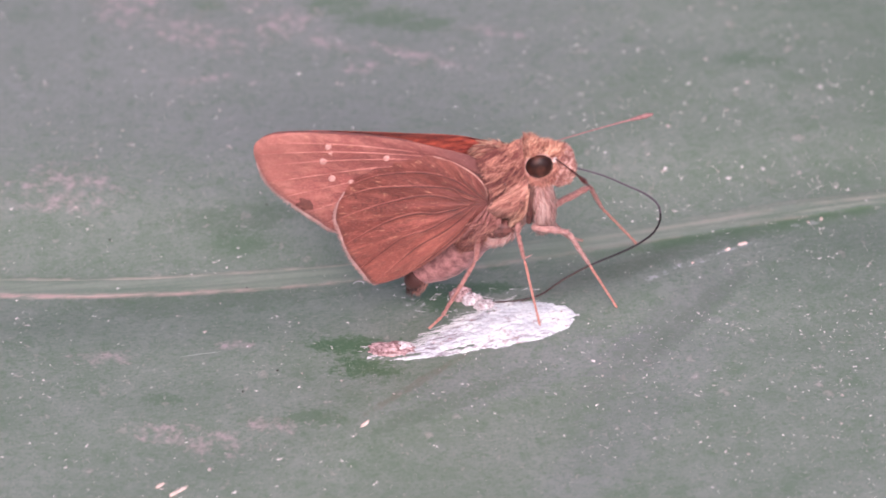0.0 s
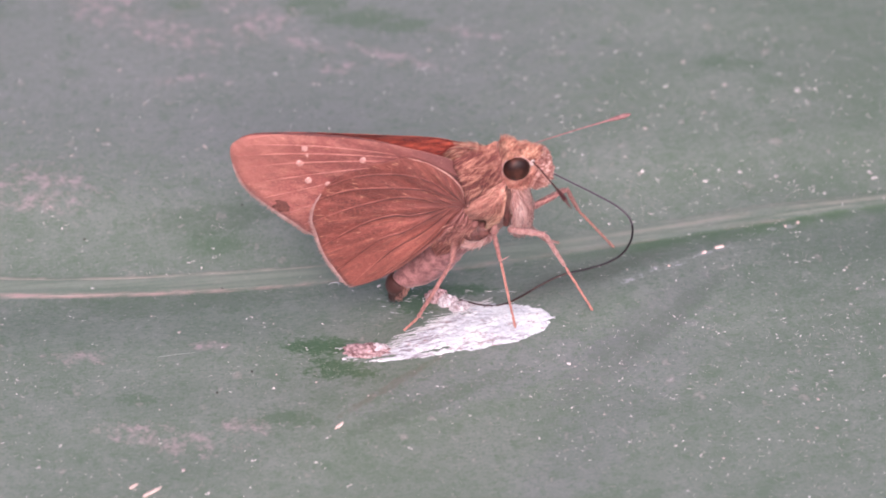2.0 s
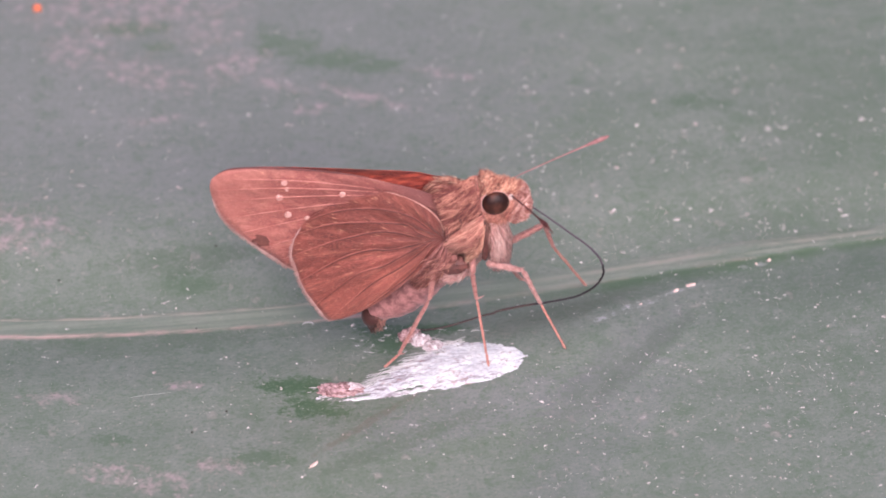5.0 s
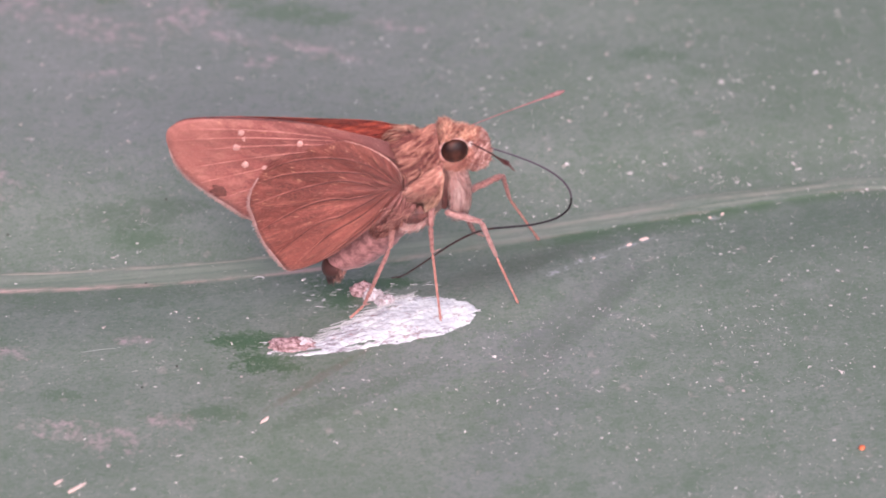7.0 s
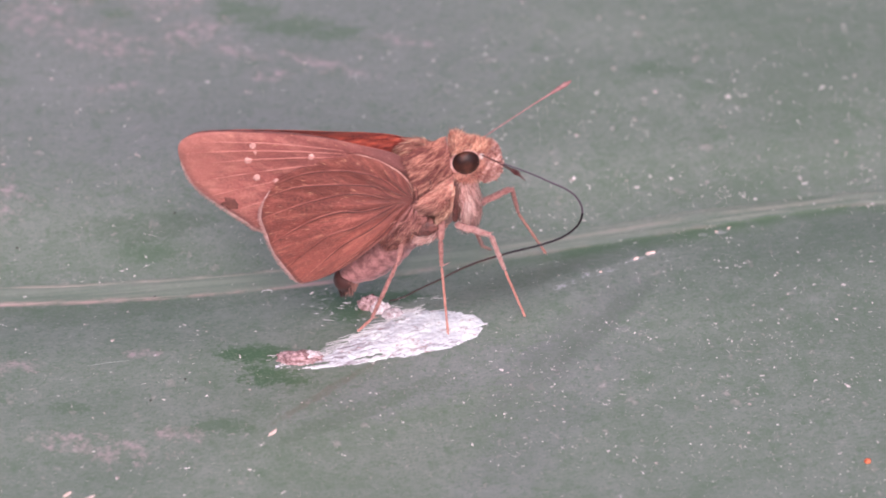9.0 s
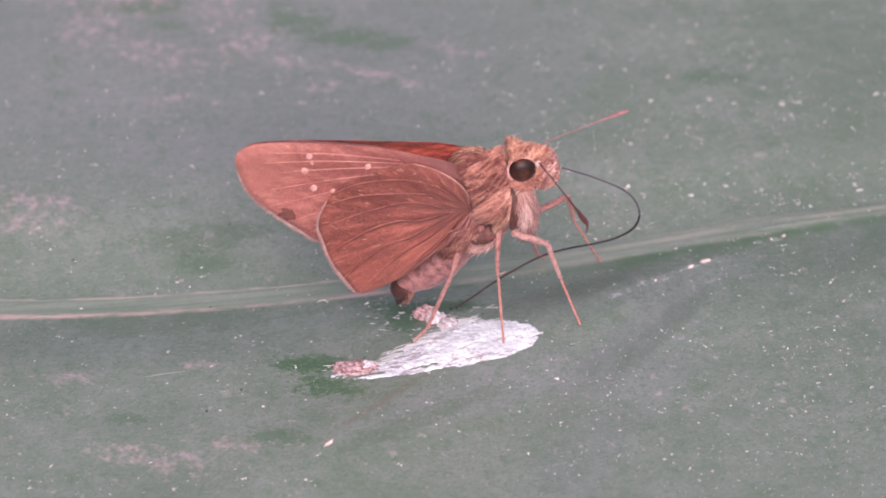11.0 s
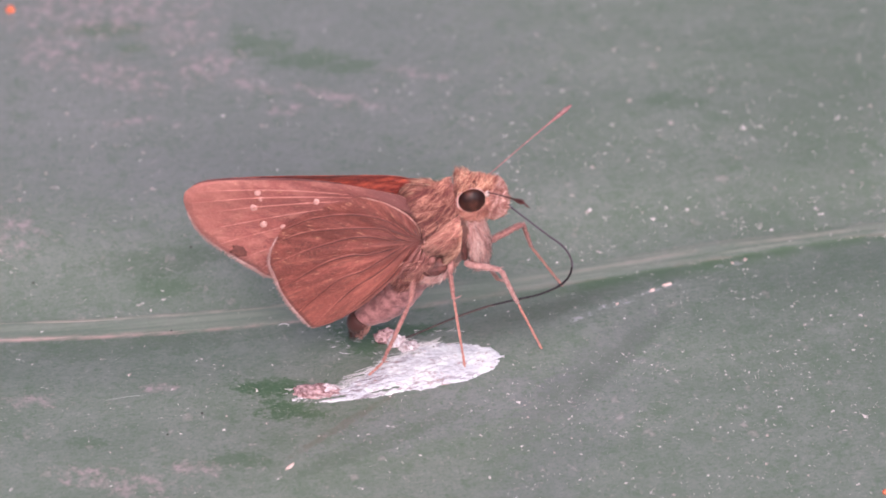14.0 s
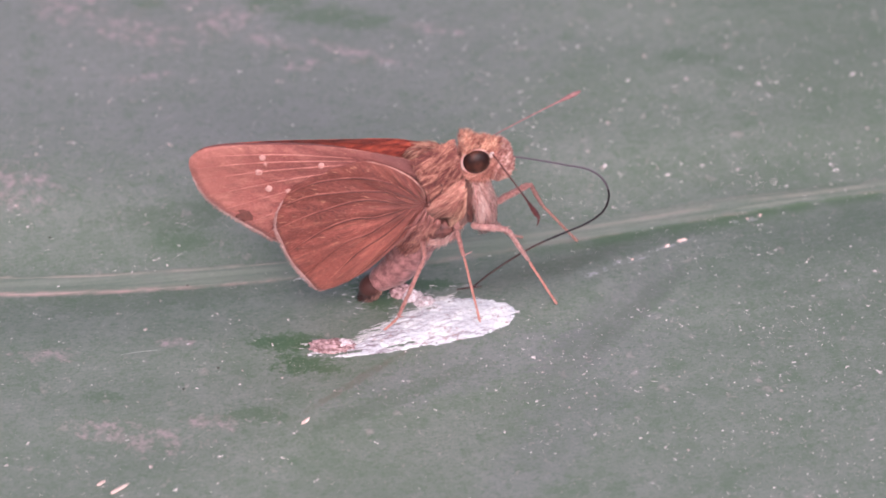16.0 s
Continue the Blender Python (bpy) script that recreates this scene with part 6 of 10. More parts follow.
    walk(tarsus[3], [
        k(0, 8.26, 3.16, 5.45, 147.39, -13.22, 98.32), k(0.5, 8.28, 3.16, 5.46, 147.25, -13.2, 98.35), k(1, 8.26, 3.16, 5.47, 147.34, -13.23, 98.35),
        k(1.5, 8.25, 3.16, 5.4, 147.89, -13.27, 98.2), k(2, 8.19, 3.15, 5.49, 147.71, -13.34, 98.29), k(2.5, 8.18, 3.16, 5.39, 148.31, -13.35, 98.11),
        k(3, 8.17, 3.17, 5.38, 148.16, -13.28, 98.12), k(3.5, 8.17, 3.16, 5.39, 148.11, -13.29, 98.14), k(4, 8.2, 3.17, 5.34, 148.22, -13.25, 98.08),
        k(6.5, 7.61, 3.19, 4.92, 153.34, -13.7, 96.78), k(7, 7.7, 3.21, 4.82, 153.43, -13.6, 96.71), k(7.5, 7.71, 3.22, 4.74, 153.73, -13.56, 96.6),
        k(8, 7.69, 3.21, 4.77, 153.69, -13.6, 96.63), k(10.5, 7.37, 3.21, 4.72, 155.75, -13.86, 96.16),
        k(11, 7.43, 3.21, 4.72, 155.54, -13.84, 96.21), k(11.5, 7.42, 3.2, 4.76, 155.4, -13.86, 96.26), k(12, 7.41, 3.2, 4.74, 155.64, -13.89, 96.2),
        k(12.5, 7.4, 3.2, 4.75, 155.74, -13.92, 96.19), k(13, 7.44, 3.21, 4.68, 155.77, -13.84, 96.14),
        k(13.5, 7.63, 3.17, 4.95, 154.35, -13.99, 96.62), k(14, 7.67, 3.17, 4.95, 154.31, -13.99, 96.64),
        k(14.5, 7.71, 3.18, 4.89, 154.29, -13.91, 96.6), k(15, 7.72, 3.18, 4.94, 153.97, -13.92, 96.7),
        k(15.5, 7.93, 3.15, 5.19, 151.95, -13.9, 97.3), k(16, 8.02, 3.15, 5.23, 151.47, -13.88, 97.43),])
    walk(femur[4], [
        k(0, 3.33, 0.65, 7.3, 150.16, -26.57, 104.39), k(0.5, 3.33, 0.65, 7.3, 149.9, -26.51, 104.51), k(1, 3.32, 0.64, 7.31, 150.05, -26.61, 104.47),
        k(1.5, 3.34, 0.65, 7.29, 150.72, -26.66, 104.12), k(2, 3.31, 0.61, 7.35, 150.74, -26.92, 104.23),
        k(2.5, 3.33, 0.64, 7.31, 151.57, -26.91, 103.77), k(3, 3.35, 0.67, 7.27, 151.78, -26.8, 103.6),
        k(3.5, 3.34, 0.66, 7.28, 151.7, -26.82, 103.65), k(4, 3.36, 0.68, 7.25, 151.72, -26.68, 103.58),
        k(6.5, 3.43, 0.78, 7.1, 161.75, -27.68, 98.71), k(7, 3.45, 0.82, 7.04, 161.31, -27.36, 98.84),
        k(7.5, 3.47, 0.85, 6.98, 161.62, -27.18, 98.63), k(8, 3.46, 0.83, 7.01, 161.68, -27.3, 98.63),
        k(10.5, 3.46, 0.83, 7.01, 165.99, -27.76, 96.63), k(11, 3.46, 0.82, 7.02, 165.31, -27.75, 96.96),
        k(11.5, 3.45, 0.81, 7.05, 165.18, -27.84, 97.04), k(12, 3.45, 0.81, 7.05, 165.48, -27.87, 96.9),
        k(12.5, 3.45, 0.8, 7.06, 165.58, -27.95, 96.87), k(13, 3.46, 0.83, 7, 165.38, -27.7, 96.91), k(13.5, 3.39, 0.69, 7.25, 161.83, -28.32, 98.85),
        k(14, 3.39, 0.68, 7.26, 161.4, -28.32, 99.07), k(14.5, 3.41, 0.72, 7.2, 161.24, -28.07, 99.08), k(15, 3.4, 0.7, 7.23, 160.73, -28.13, 99.36),
        k(15.5, 3.33, 0.6, 7.38, 156.48, -28.16, 101.61), k(16, 3.31, 0.59, 7.4, 155.11, -28.02, 102.3),])
    walk(tibia[4], [
        k(0, 5.1, 2.94, 3.74, 147, -26.76, 106.3), k(0.5, 5.11, 2.94, 3.75, 146.71, -26.69, 106.44), k(1, 5.09, 2.93, 3.76, 146.82, -26.8, 106.43),
        k(1.5, 5.07, 2.94, 3.72, 147.59, -26.86, 106.01), k(2, 5.03, 2.92, 3.79, 147.47, -27.14, 106.22),
        k(2.5, 5.01, 2.93, 3.72, 148.49, -27.13, 105.62), k(3, 5.03, 2.94, 3.67, 148.92, -26.99, 105.3),
        k(3.5, 5.02, 2.94, 3.69, 148.82, -27.02, 105.37), k(4, 5.04, 2.95, 3.65, 148.91, -26.86, 105.24),
        k(6.5, 4.55, 2.99, 3.25, 160.22, -27.65, 99.47), k(7, 4.6, 3.01, 3.18, 159.79, -27.31, 99.59), k(7.5, 4.6, 3.03, 3.11, 160.18, -27.1, 99.32),
        k(8, 4.59, 3.02, 3.14, 160.22, -27.22, 99.34), k(10.5, 4.32, 3.01, 3.08, 164.79, -27.56, 97.17),
        k(11, 4.36, 3.01, 3.1, 164.05, -27.58, 97.54), k(11.5, 4.36, 3, 3.13, 163.88, -27.69, 97.65), k(12, 4.34, 3, 3.13, 164.19, -27.73, 97.51),
        k(12.5, 4.33, 3, 3.14, 164.27, -27.82, 97.49), k(13, 4.36, 3.02, 3.08, 164.11, -27.54, 97.5),
        k(13.5, 4.49, 2.95, 3.42, 159.84, -28.49, 99.94), k(14, 4.51, 2.95, 3.44, 159.31, -28.53, 100.22),
        k(14.5, 4.54, 2.96, 3.38, 159.23, -28.23, 100.17), k(15, 4.56, 2.96, 3.42, 158.62, -28.32, 100.52),
        k(15.5, 4.72, 2.91, 3.68, 153.44, -28.52, 103.42), k(16, 4.78, 2.9, 3.73, 151.74, -28.4, 104.34),])
    walk(tarsus[4], [
        k(0, 6.22, 4.33, 1.72, 138.99, -32.08, 114.79), k(0.5, 6.25, 4.33, 1.73, 138.84, -32, 114.86), k(1, 6.22, 4.33, 1.74, 138.95, -32.09, 114.82),
        k(1.5, 6.18, 4.33, 1.68, 139.52, -32.28, 114.5), k(2, 6.14, 4.32, 1.76, 139.41, -32.39, 114.65),
        k(2.5, 6.09, 4.33, 1.67, 140.01, -32.56, 114.3), k(3, 6.09, 4.33, 1.61, 139.81, -32.49, 114.41),
        k(3.5, 6.09, 4.32, 1.62, 139.77, -32.49, 114.44), k(4, 6.12, 4.33, 1.58, 139.83, -32.43, 114.35),
        k(6.5, 5.25, 4.31, 1, 145.91, -35.1, 111.26), k(7, 5.33, 4.31, 0.93, 145.84, -34.86, 111.2), k(7.5, 5.32, 4.32, 0.85, 146.12, -34.86, 111),
        k(8, 5.3, 4.32, 0.88, 146.13, -34.93, 111.02), k(10.5, 4.87, 4.3, 0.76, 148.98, -36.18, 109.54),
        k(11, 4.94, 4.3, 0.79, 148.63, -36.01, 109.72), k(11.5, 4.94, 4.3, 0.83, 148.5, -36.01, 109.82),
        k(12, 4.91, 4.3, 0.82, 148.78, -36.1, 109.65), k(12.5, 4.9, 4.3, 0.84, 148.9, -36.16, 109.59),
        k(13, 4.94, 4.31, 0.77, 148.83, -36.01, 109.57), k(13.5, 5.2, 4.3, 1.18, 147.03, -35.48, 110.64),
        k(14, 5.23, 4.31, 1.21, 146.93, -35.4, 110.67), k(14.5, 5.27, 4.31, 1.15, 146.83, -35.25, 110.67),
        k(15, 5.31, 4.31, 1.2, 146.47, -35.16, 110.89), k(15.5, 5.63, 4.31, 1.55, 144.19, -34.34, 112.15),
        k(16, 5.74, 4.32, 1.64, 143.64, -34.05, 112.4),])
    walk(antenna[0], [
        k(0, 3.82, -1.1, 13.91, 36.19, -58.16, 58.14), k(0.5, 3.83, -1.1, 13.84, 34.51, -58.29, 59.68), k(1, 3.84, -1.1, 13.88, 36.95, -57.95, 57.48),
        k(1.5, 3.83, -1.1, 13.88, 43.05, -57.75, 51.69), k(2, 3.83, -1.1, 13.89, 60.12, -54.83, 35.1),
        k(2.5, 3.84, -1.1, 13.88, 86.87, -13.89, 12.85), k(3, 3.83, -1.1, 13.88, 104.56, 41.89, 21.25),
        k(3.5, 3.83, -1.1, 13.86, 76.37, -40.61, 20.43), k(4, 3.85, -1.1, 13.85, 42.83, -57.44, 52), k(6.5, 3.86, -1.1, 13.91, 66.7, -45.66, 31.06),
        k(7, 3.86, -1.1, 13.92, 44.58, -52.46, 52), k(7.5, 3.85, -1.1, 13.92, 40.99, -52.9, 55.28), k(8, 3.87, -1.1, 13.93, 38.17, -53.35, 57.76),
        k(10.5, 3.92, -1.1, 14.12, 75.77, -34.04, 24.37), k(11, 3.92, -1.1, 14.09, 89.13, -2.76, 17.57),
        k(11.5, 3.94, -1.1, 14.11, 95.55, 15.36, 20.15), k(12, 3.93, -1.1, 14.1, 82.88, -20.15, 19.93),
        k(12.5, 3.93, -1.1, 14.11, 65.35, -43.1, 33.89), k(13, 3.93, -1.1, 14.13, 50.37, -49.58, 47.4),
        k(13.5, 3.93, -1.1, 14.2, 39.54, -50.4, 57.54), k(14, 3.91, -1.1, 14.11, 36.29, -50.27, 60.55),
        k(14.5, 3.91, -1.1, 14.14, 37.93, -49.31, 59.42), k(15, 3.9, -1.1, 14.13, 45.69, -51.04, 51.46),
        k(15.5, 3.93, -1.1, 14.2, 74.84, -36.47, 24.51), k(16, 3.93, -1.1, 14.21, 90.91, 3, 16.83),])
    walk(antenna[1], [
        k(0, 4.3, 0.8, 14.08, 101.56, -6.8, 120.05), k(0.5, 4.31, 0.8, 14.01, 104.48, -8.07, 118.52), k(1, 4.32, 0.8, 14.06, 108.45, -9.72, 116.85),
        k(1.5, 4.31, 0.8, 14.06, 112.31, -10.89, 114.72), k(2, 4.31, 0.8, 14.07, 100.58, -6.41, 120.87),
        k(2.5, 4.32, 0.8, 14.06, 86.93, 2.22, 125.86), k(3, 4.31, 0.8, 14.05, 80.16, 7.59, 127.3), k(3.5, 4.31, 0.8, 14.04, 80.9, 7.02, 127.35),
        k(4, 4.33, 0.8, 14.03, 81.45, 6.51, 127.01), k(6.5, 4.34, 0.8, 14.08, 116.02, -12.74, 114.3), k(7, 4.34, 0.8, 14.1, 99.86, -6.63, 123.59),
        k(7.5, 4.33, 0.8, 14.09, 95.34, -3.79, 125.23), k(8, 4.35, 0.8, 14.11, 90.53, -0.42, 128.22), k(10.5, 4.4, 0.8, 14.3, 90.72, -0.61, 130.3),
        k(11, 4.39, 0.8, 14.27, 101.42, -8.08, 124.83), k(11.5, 4.42, 0.8, 14.29, 108.29, -11.28, 120.62),
        k(12, 4.41, 0.8, 14.28, 113.59, -13.3, 117.78), k(12.5, 4.41, 0.8, 14.28, 115, -13.18, 116.06),
        k(13, 4.41, 0.8, 14.31, 104.41, -9.25, 122.03), k(13.5, 4.4, 0.8, 14.38, 95.43, -4.12, 127.09), k(14, 4.38, 0.8, 14.29, 86.09, 3.49, 131.66),
        k(14.5, 4.38, 0.8, 14.32, 84.5, 4.94, 131.76), k(15, 4.38, 0.8, 14.31, 84.25, 5.12, 131.55), k(15.5, 4.41, 0.8, 14.37, 86.7, 2.99, 132.09),
        k(16, 4.41, 0.8, 14.39, 99.28, -7.26, 127.73),])
    walk(tail_tip, [
        k(0, -4.75, -0.12, -4.75, 0, -2.25, 0), k(0.5, -4.75, -0.12, -4.75, 0, 7.34, 0), k(1, -4.75, -0.12, -4.75, 0, 2.91, 0),
        k(1.5, -4.75, -0.12, -4.75, 0, 3.25, 0), k(2, -4.75, -0.12, -4.75, 0, -3.84, 0), k(2.5, -4.75, -0.12, -4.75, 0, -18.28, 0),
        k(3, -4.75, -0.12, -4.75, 0, -53.05, 0), k(3.5, -4.75, -0.12, -4.75, 0, -46.66, 0), k(4, -4.75, -0.12, -4.75, 0, -29.75, 0),
        k(6.5, -4.75, -0.12, -4.75, 0, -20.58, 0), k(7, -4.75, -0.12, -4.75, 0, -14.71, 0), k(7.5, -4.75, -0.12, -4.75, 0, -10.04, 0),
        k(8, -4.75, -0.12, -4.75, 0, -11.01, 0), k(10.5, -4.75, -0.12, -4.75, 0, -17.75, 0), k(11, -4.75, -0.12, -4.75, 0, -15.35, 0),
        k(11.5, -4.75, -0.12, -4.75, 0, -8.76, 0), k(12, -4.75, -0.12, -4.75, 0, 1.7, 0), k(12.5, -4.75, -0.12, -4.75, 0, -0, 0),
        k(13, -4.75, -0.12, -4.75, 0, 3.77, 0), k(13.5, -4.75, -0.12, -4.75, 0, 8.01, 0), k(14, -4.75, -0.12, -4.75, 0, 3, 0),
        k(14.5, -4.75, -0.12, -4.75, 0, 11.15, 0), k(15, -4.75, -0.12, -4.75, 0, 7.06, 0), k(15.5, -4.75, -0.12, -4.75, 0, 9.76, 0),
        k(16, -4.75, -0.12, -4.75, 0, 23.11, 0),])
    walk(abdomen, [
        k(0, -1, 0, 7.4, 0, 0.83, 0), k(0.5, -1, 0, 7.4, 0, -2.37, 0), k(1, -1, 0, 7.4, 0, -2.16, 0), k(1.5, -1, 0, 7.4, 0, -2.54, 0),
        k(2, -1, 0, 7.4, 0, -2.89, 0), k(2.5, -1, 0, 7.4, 0, -2.26, 0), k(3, -1, 0, 7.4, 0, 0.5, 0), k(3.5, -1, 0, 7.4, 0, 1.03, 0),
        k(4, -1, 0, 7.4, 0, 1.11, 0), k(6.5, -1, 0, 7.4, 0, -0.14, 0), k(7, -1, 0, 7.4, 0, -0.47, 0), k(7.5, -1, 0, 7.4, 0, -0.77, 0),
        k(8, -1, 0, 7.4, 0, -0.93, 0), k(10.5, -1, 0, 7.4, 0, -1.6, 0), k(11, -1, 0, 7.4, 0, -0.05, 0), k(11.5, -1, 0, 7.4, 0, -0.12, 0),
        k(12, -1, 0, 7.4, 0, -0.89, 0), k(12.5, -1, 0, 7.4, 0, 0, 0), k(13, -1, 0, 7.4, 0, -1.01, 0), k(13.5, -1, 0, 7.4, 0, -1.82, 0),
        k(14, -1, 0, 7.4, 0, -2, 0), k(14.5, -1, 0, 7.4, 0, -3.44, 0), k(15, -1, 0, 7.4, 0, -2.03, 0), k(15.5, -1, 0, 7.4, 0, -3.58, 0),
        k(16, -1, 0, 7.4, 0, -6.66, 0),])
    walk(proboscis[0], [
        k(0, 5.41, -0, 12.11, 112.23, -0, 90), k(0.5, 5.44, 0, 12.15, 116.16, 0, 90), k(1, 5.45, -0, 12.14, 118.57, -0, 90),
        k(1.5, 5.46, -0, 12.4, 107.02, -0, 90), k(2, 5.41, -0, 11.89, 124.52, -0, 90), k(2.5, 5.45, -0, 12.24, 116.72, -0, 90),
        k(3, 5.52, -0, 11.69, 131.04, -0, 90), k(3.5, 5.41, 0, 12.47, 103.4, 0, 90), k(4, 5.38, -0, 12.01, 133.16, 0, 90),
        k(6.5, 5.47, 0, 12.03, 122.53, -0, 90), k(7, 5.47, 0, 12.49, 115.81, 0, 90), k(7.5, 5.49, -0, 12.57, 105.32, -0, 90),
        k(8, 5.52, 0, 12.25, 116.44, 0, 90), k(10.5, 5.7, -0, 12.39, 121.78, -0, 90), k(11, 5.61, -0, 12.63, 113.93, -0, 90),
        k(11.5, 5.58, -0, 12.59, 111.53, -0, 90), k(12, 5.67, 0, 12.9, 91.48, -0, 90), k(12.5, 5.59, -0, 12.4, 123.74, -0, 90),
        k(13, 5.64, 0, 12.79, 114.09, -0, 90), k(13.5, 5.64, 0, 12.15, 131.99, 0, 90), k(14, 5.36, 0, 12.03, 138.49, 0, 90),
        k(14.5, 5.52, 0, 12.29, 116.95, 0, 90), k(15, 5.38, 0, 12.13, 125.24, -0, 90), k(15.5, 5.43, 0, 11.82, 130.49, 0, 90),
        k(16, 5.56, 0, 12.81, 108.24, -0, 90),])
    walk(proboscis[1], [
        k(0, 5.97, 0, 11.89, 111.75, -0, 90), k(0.5, 5.98, -0, 11.89, 116.11, 0, 90), k(1, 5.98, 0, 11.85, 118.58, 0, 90),
        k(1.5, 6.04, -0, 12.23, 106.92, -0, 90), k(2, 5.9, -0, 11.55, 124.52, 0, 90), k(2.5, 5.98, -0, 11.97, 116.66, -0, 90),
        k(3, 5.97, 0, 11.29, 131.01, 0, 90), k(3.5, 5.99, -0, 12.33, 103.38, -0, 90), k(4, 5.82, -0, 11.6, 133.17, -0, 90),
        k(6.5, 5.97, 0, 11.71, 122.35, 0, 90), k(7, 6.01, 0, 12.23, 115.73, 0, 90), k(7.5, 6.07, -0, 12.42, 105.92, -0, 90),
        k(8, 6.05, 0, 11.98, 116.43, 0, 90), k(10.5, 6.21, 0, 12.07, 121.73, -0, 90), k(11, 6.16, -0, 12.39, 113.96, -0, 90),
        k(11.5, 6.14, -0, 12.37, 111.44, -0, 90), k(12, 6.27, 0, 12.88, 91.38, 0, 90), k(12.5, 6.09, -0, 12.07, 123.17, -0, 90),
        k(13, 6.19, 0, 12.54, 114.07, 0, 90), k(13.5, 6.09, 0, 11.75, 131.95, -0, 90), k(14, 5.76, 0, 11.58, 138.53, 0, 90),
        k(14.5, 6.05, -0, 12.02, 117.09, 0, 90), k(15, 5.87, 0, 11.78, 125.23, -0, 90), k(15.5, 5.88, 0, 11.43, 130.27, 0, 90),
        k(16, 6.13, 0, 12.62, 108.2, -0, 90),])
    walk(proboscis[2], [
        k(0, 6.53, 0, 11.66, 112.81, 0, 90), k(0.5, 6.52, -0, 11.63, 116.41, 0, 90), k(1, 6.51, 0, 11.56, 118.39, 0, 90),
        k(1.5, 6.61, 0, 12.05, 107.59, 0, 90), k(2, 6.4, -0, 11.21, 124.52, -0, 90), k(2.5, 6.52, -0, 11.7, 116.97, -0, 90),
        k(3, 6.42, 0, 10.9, 132.53, 0, 90), k(3.5, 6.58, 0, 12.19, 103.78, 0, 90), k(4, 6.26, 0, 11.19, 133.15, 0, 90),
        k(6.5, 6.48, -0, 11.39, 123.22, -0, 90), k(7, 6.55, -0, 11.97, 116.44, -0, 90), k(7.5, 6.65, 0, 12.25, 110.24, 0, 90),
        k(8, 6.59, 0, 11.71, 116.72, 0, 90), k(10.5, 6.72, 0, 11.76, 122.11, 0, 90), k(11, 6.71, 0, 12.14, 115.27, 0, 90),
        k(11.5, 6.69, -0, 12.15, 112.3, -0, 90), k(12, 6.86, 0, 12.87, 92.37, 0, 90), k(12.5, 6.6, 0, 11.74, 121.04, -0, 90),
        k(13, 6.73, 0, 12.3, 114.73, 0, 90), k(13.5, 6.54, 0, 11.34, 132.17, -0, 90), k(14, 6.16, -0, 11.13, 138.46, -0, 90),
        k(14.5, 6.59, -0, 11.75, 119.2, -0, 90), k(15, 6.36, 0, 11.44, 125.86, 0, 90), k(15.5, 6.34, -0, 11.04, 132.71, -0, 90),
        k(16, 6.7, 0, 12.43, 108.62, -0, 90),])
    walk(proboscis[3], [
        k(0, 7.08, -0, 11.43, 115.47, -0, 90), k(0.5, 7.06, -0, 11.36, 116.99, -0, 90), k(1, 7.03, -0, 11.28, 117.53, 0, 90),
        k(1.5, 7.18, 0, 11.87, 108.65, 0, 90), k(2, 6.89, 0, 10.87, 124.2, 0, 90), k(2.5, 7.06, 0, 11.43, 117.57, 0, 90),
        k(3, 6.87, -0, 10.49, 134.55, -0, 90), k(3.5, 7.16, 0, 12.05, 104.05, -0, 90), k(4, 6.7, -0, 10.78, 133.08, -0, 90),
        k(6.5, 6.98, -0, 11.06, 124.9, -0, 90), k(7, 7.09, -0, 11.71, 117.53, 0, 90), k(7.5, 7.21, -0, 12.04, 114.44, -0, 90),
        k(8, 7.13, 0, 11.44, 116.82, -0, 90), k(10.5, 7.22, 0, 11.44, 122.99, 0, 90), k(11, 7.25, -0, 11.89, 116.68, -0, 90),
        k(11.5, 7.25, 0, 11.93, 114.14, 0, 90), k(12, 7.46, 0, 12.84, 94.92, -0, 90), k(12.5, 7.11, 0, 11.43, 120.07, 0, 90),
        k(13, 7.28, -0, 12.05, 116.4, -0, 90), k(13.5, 6.98, 0, 10.94, 132.41, 0, 90), k(14, 6.56, -0, 10.68, 138.28, -0, 90),
        k(14.5, 7.11, -0, 11.45, 121.64, -0, 90), k(15, 6.85, 0, 11.09, 126.93, 0, 90), k(15.5, 6.78, 0, 10.63, 137.65, 0, 90),
        k(16, 7.26, 0, 12.24, 109.29, 0, 90),])
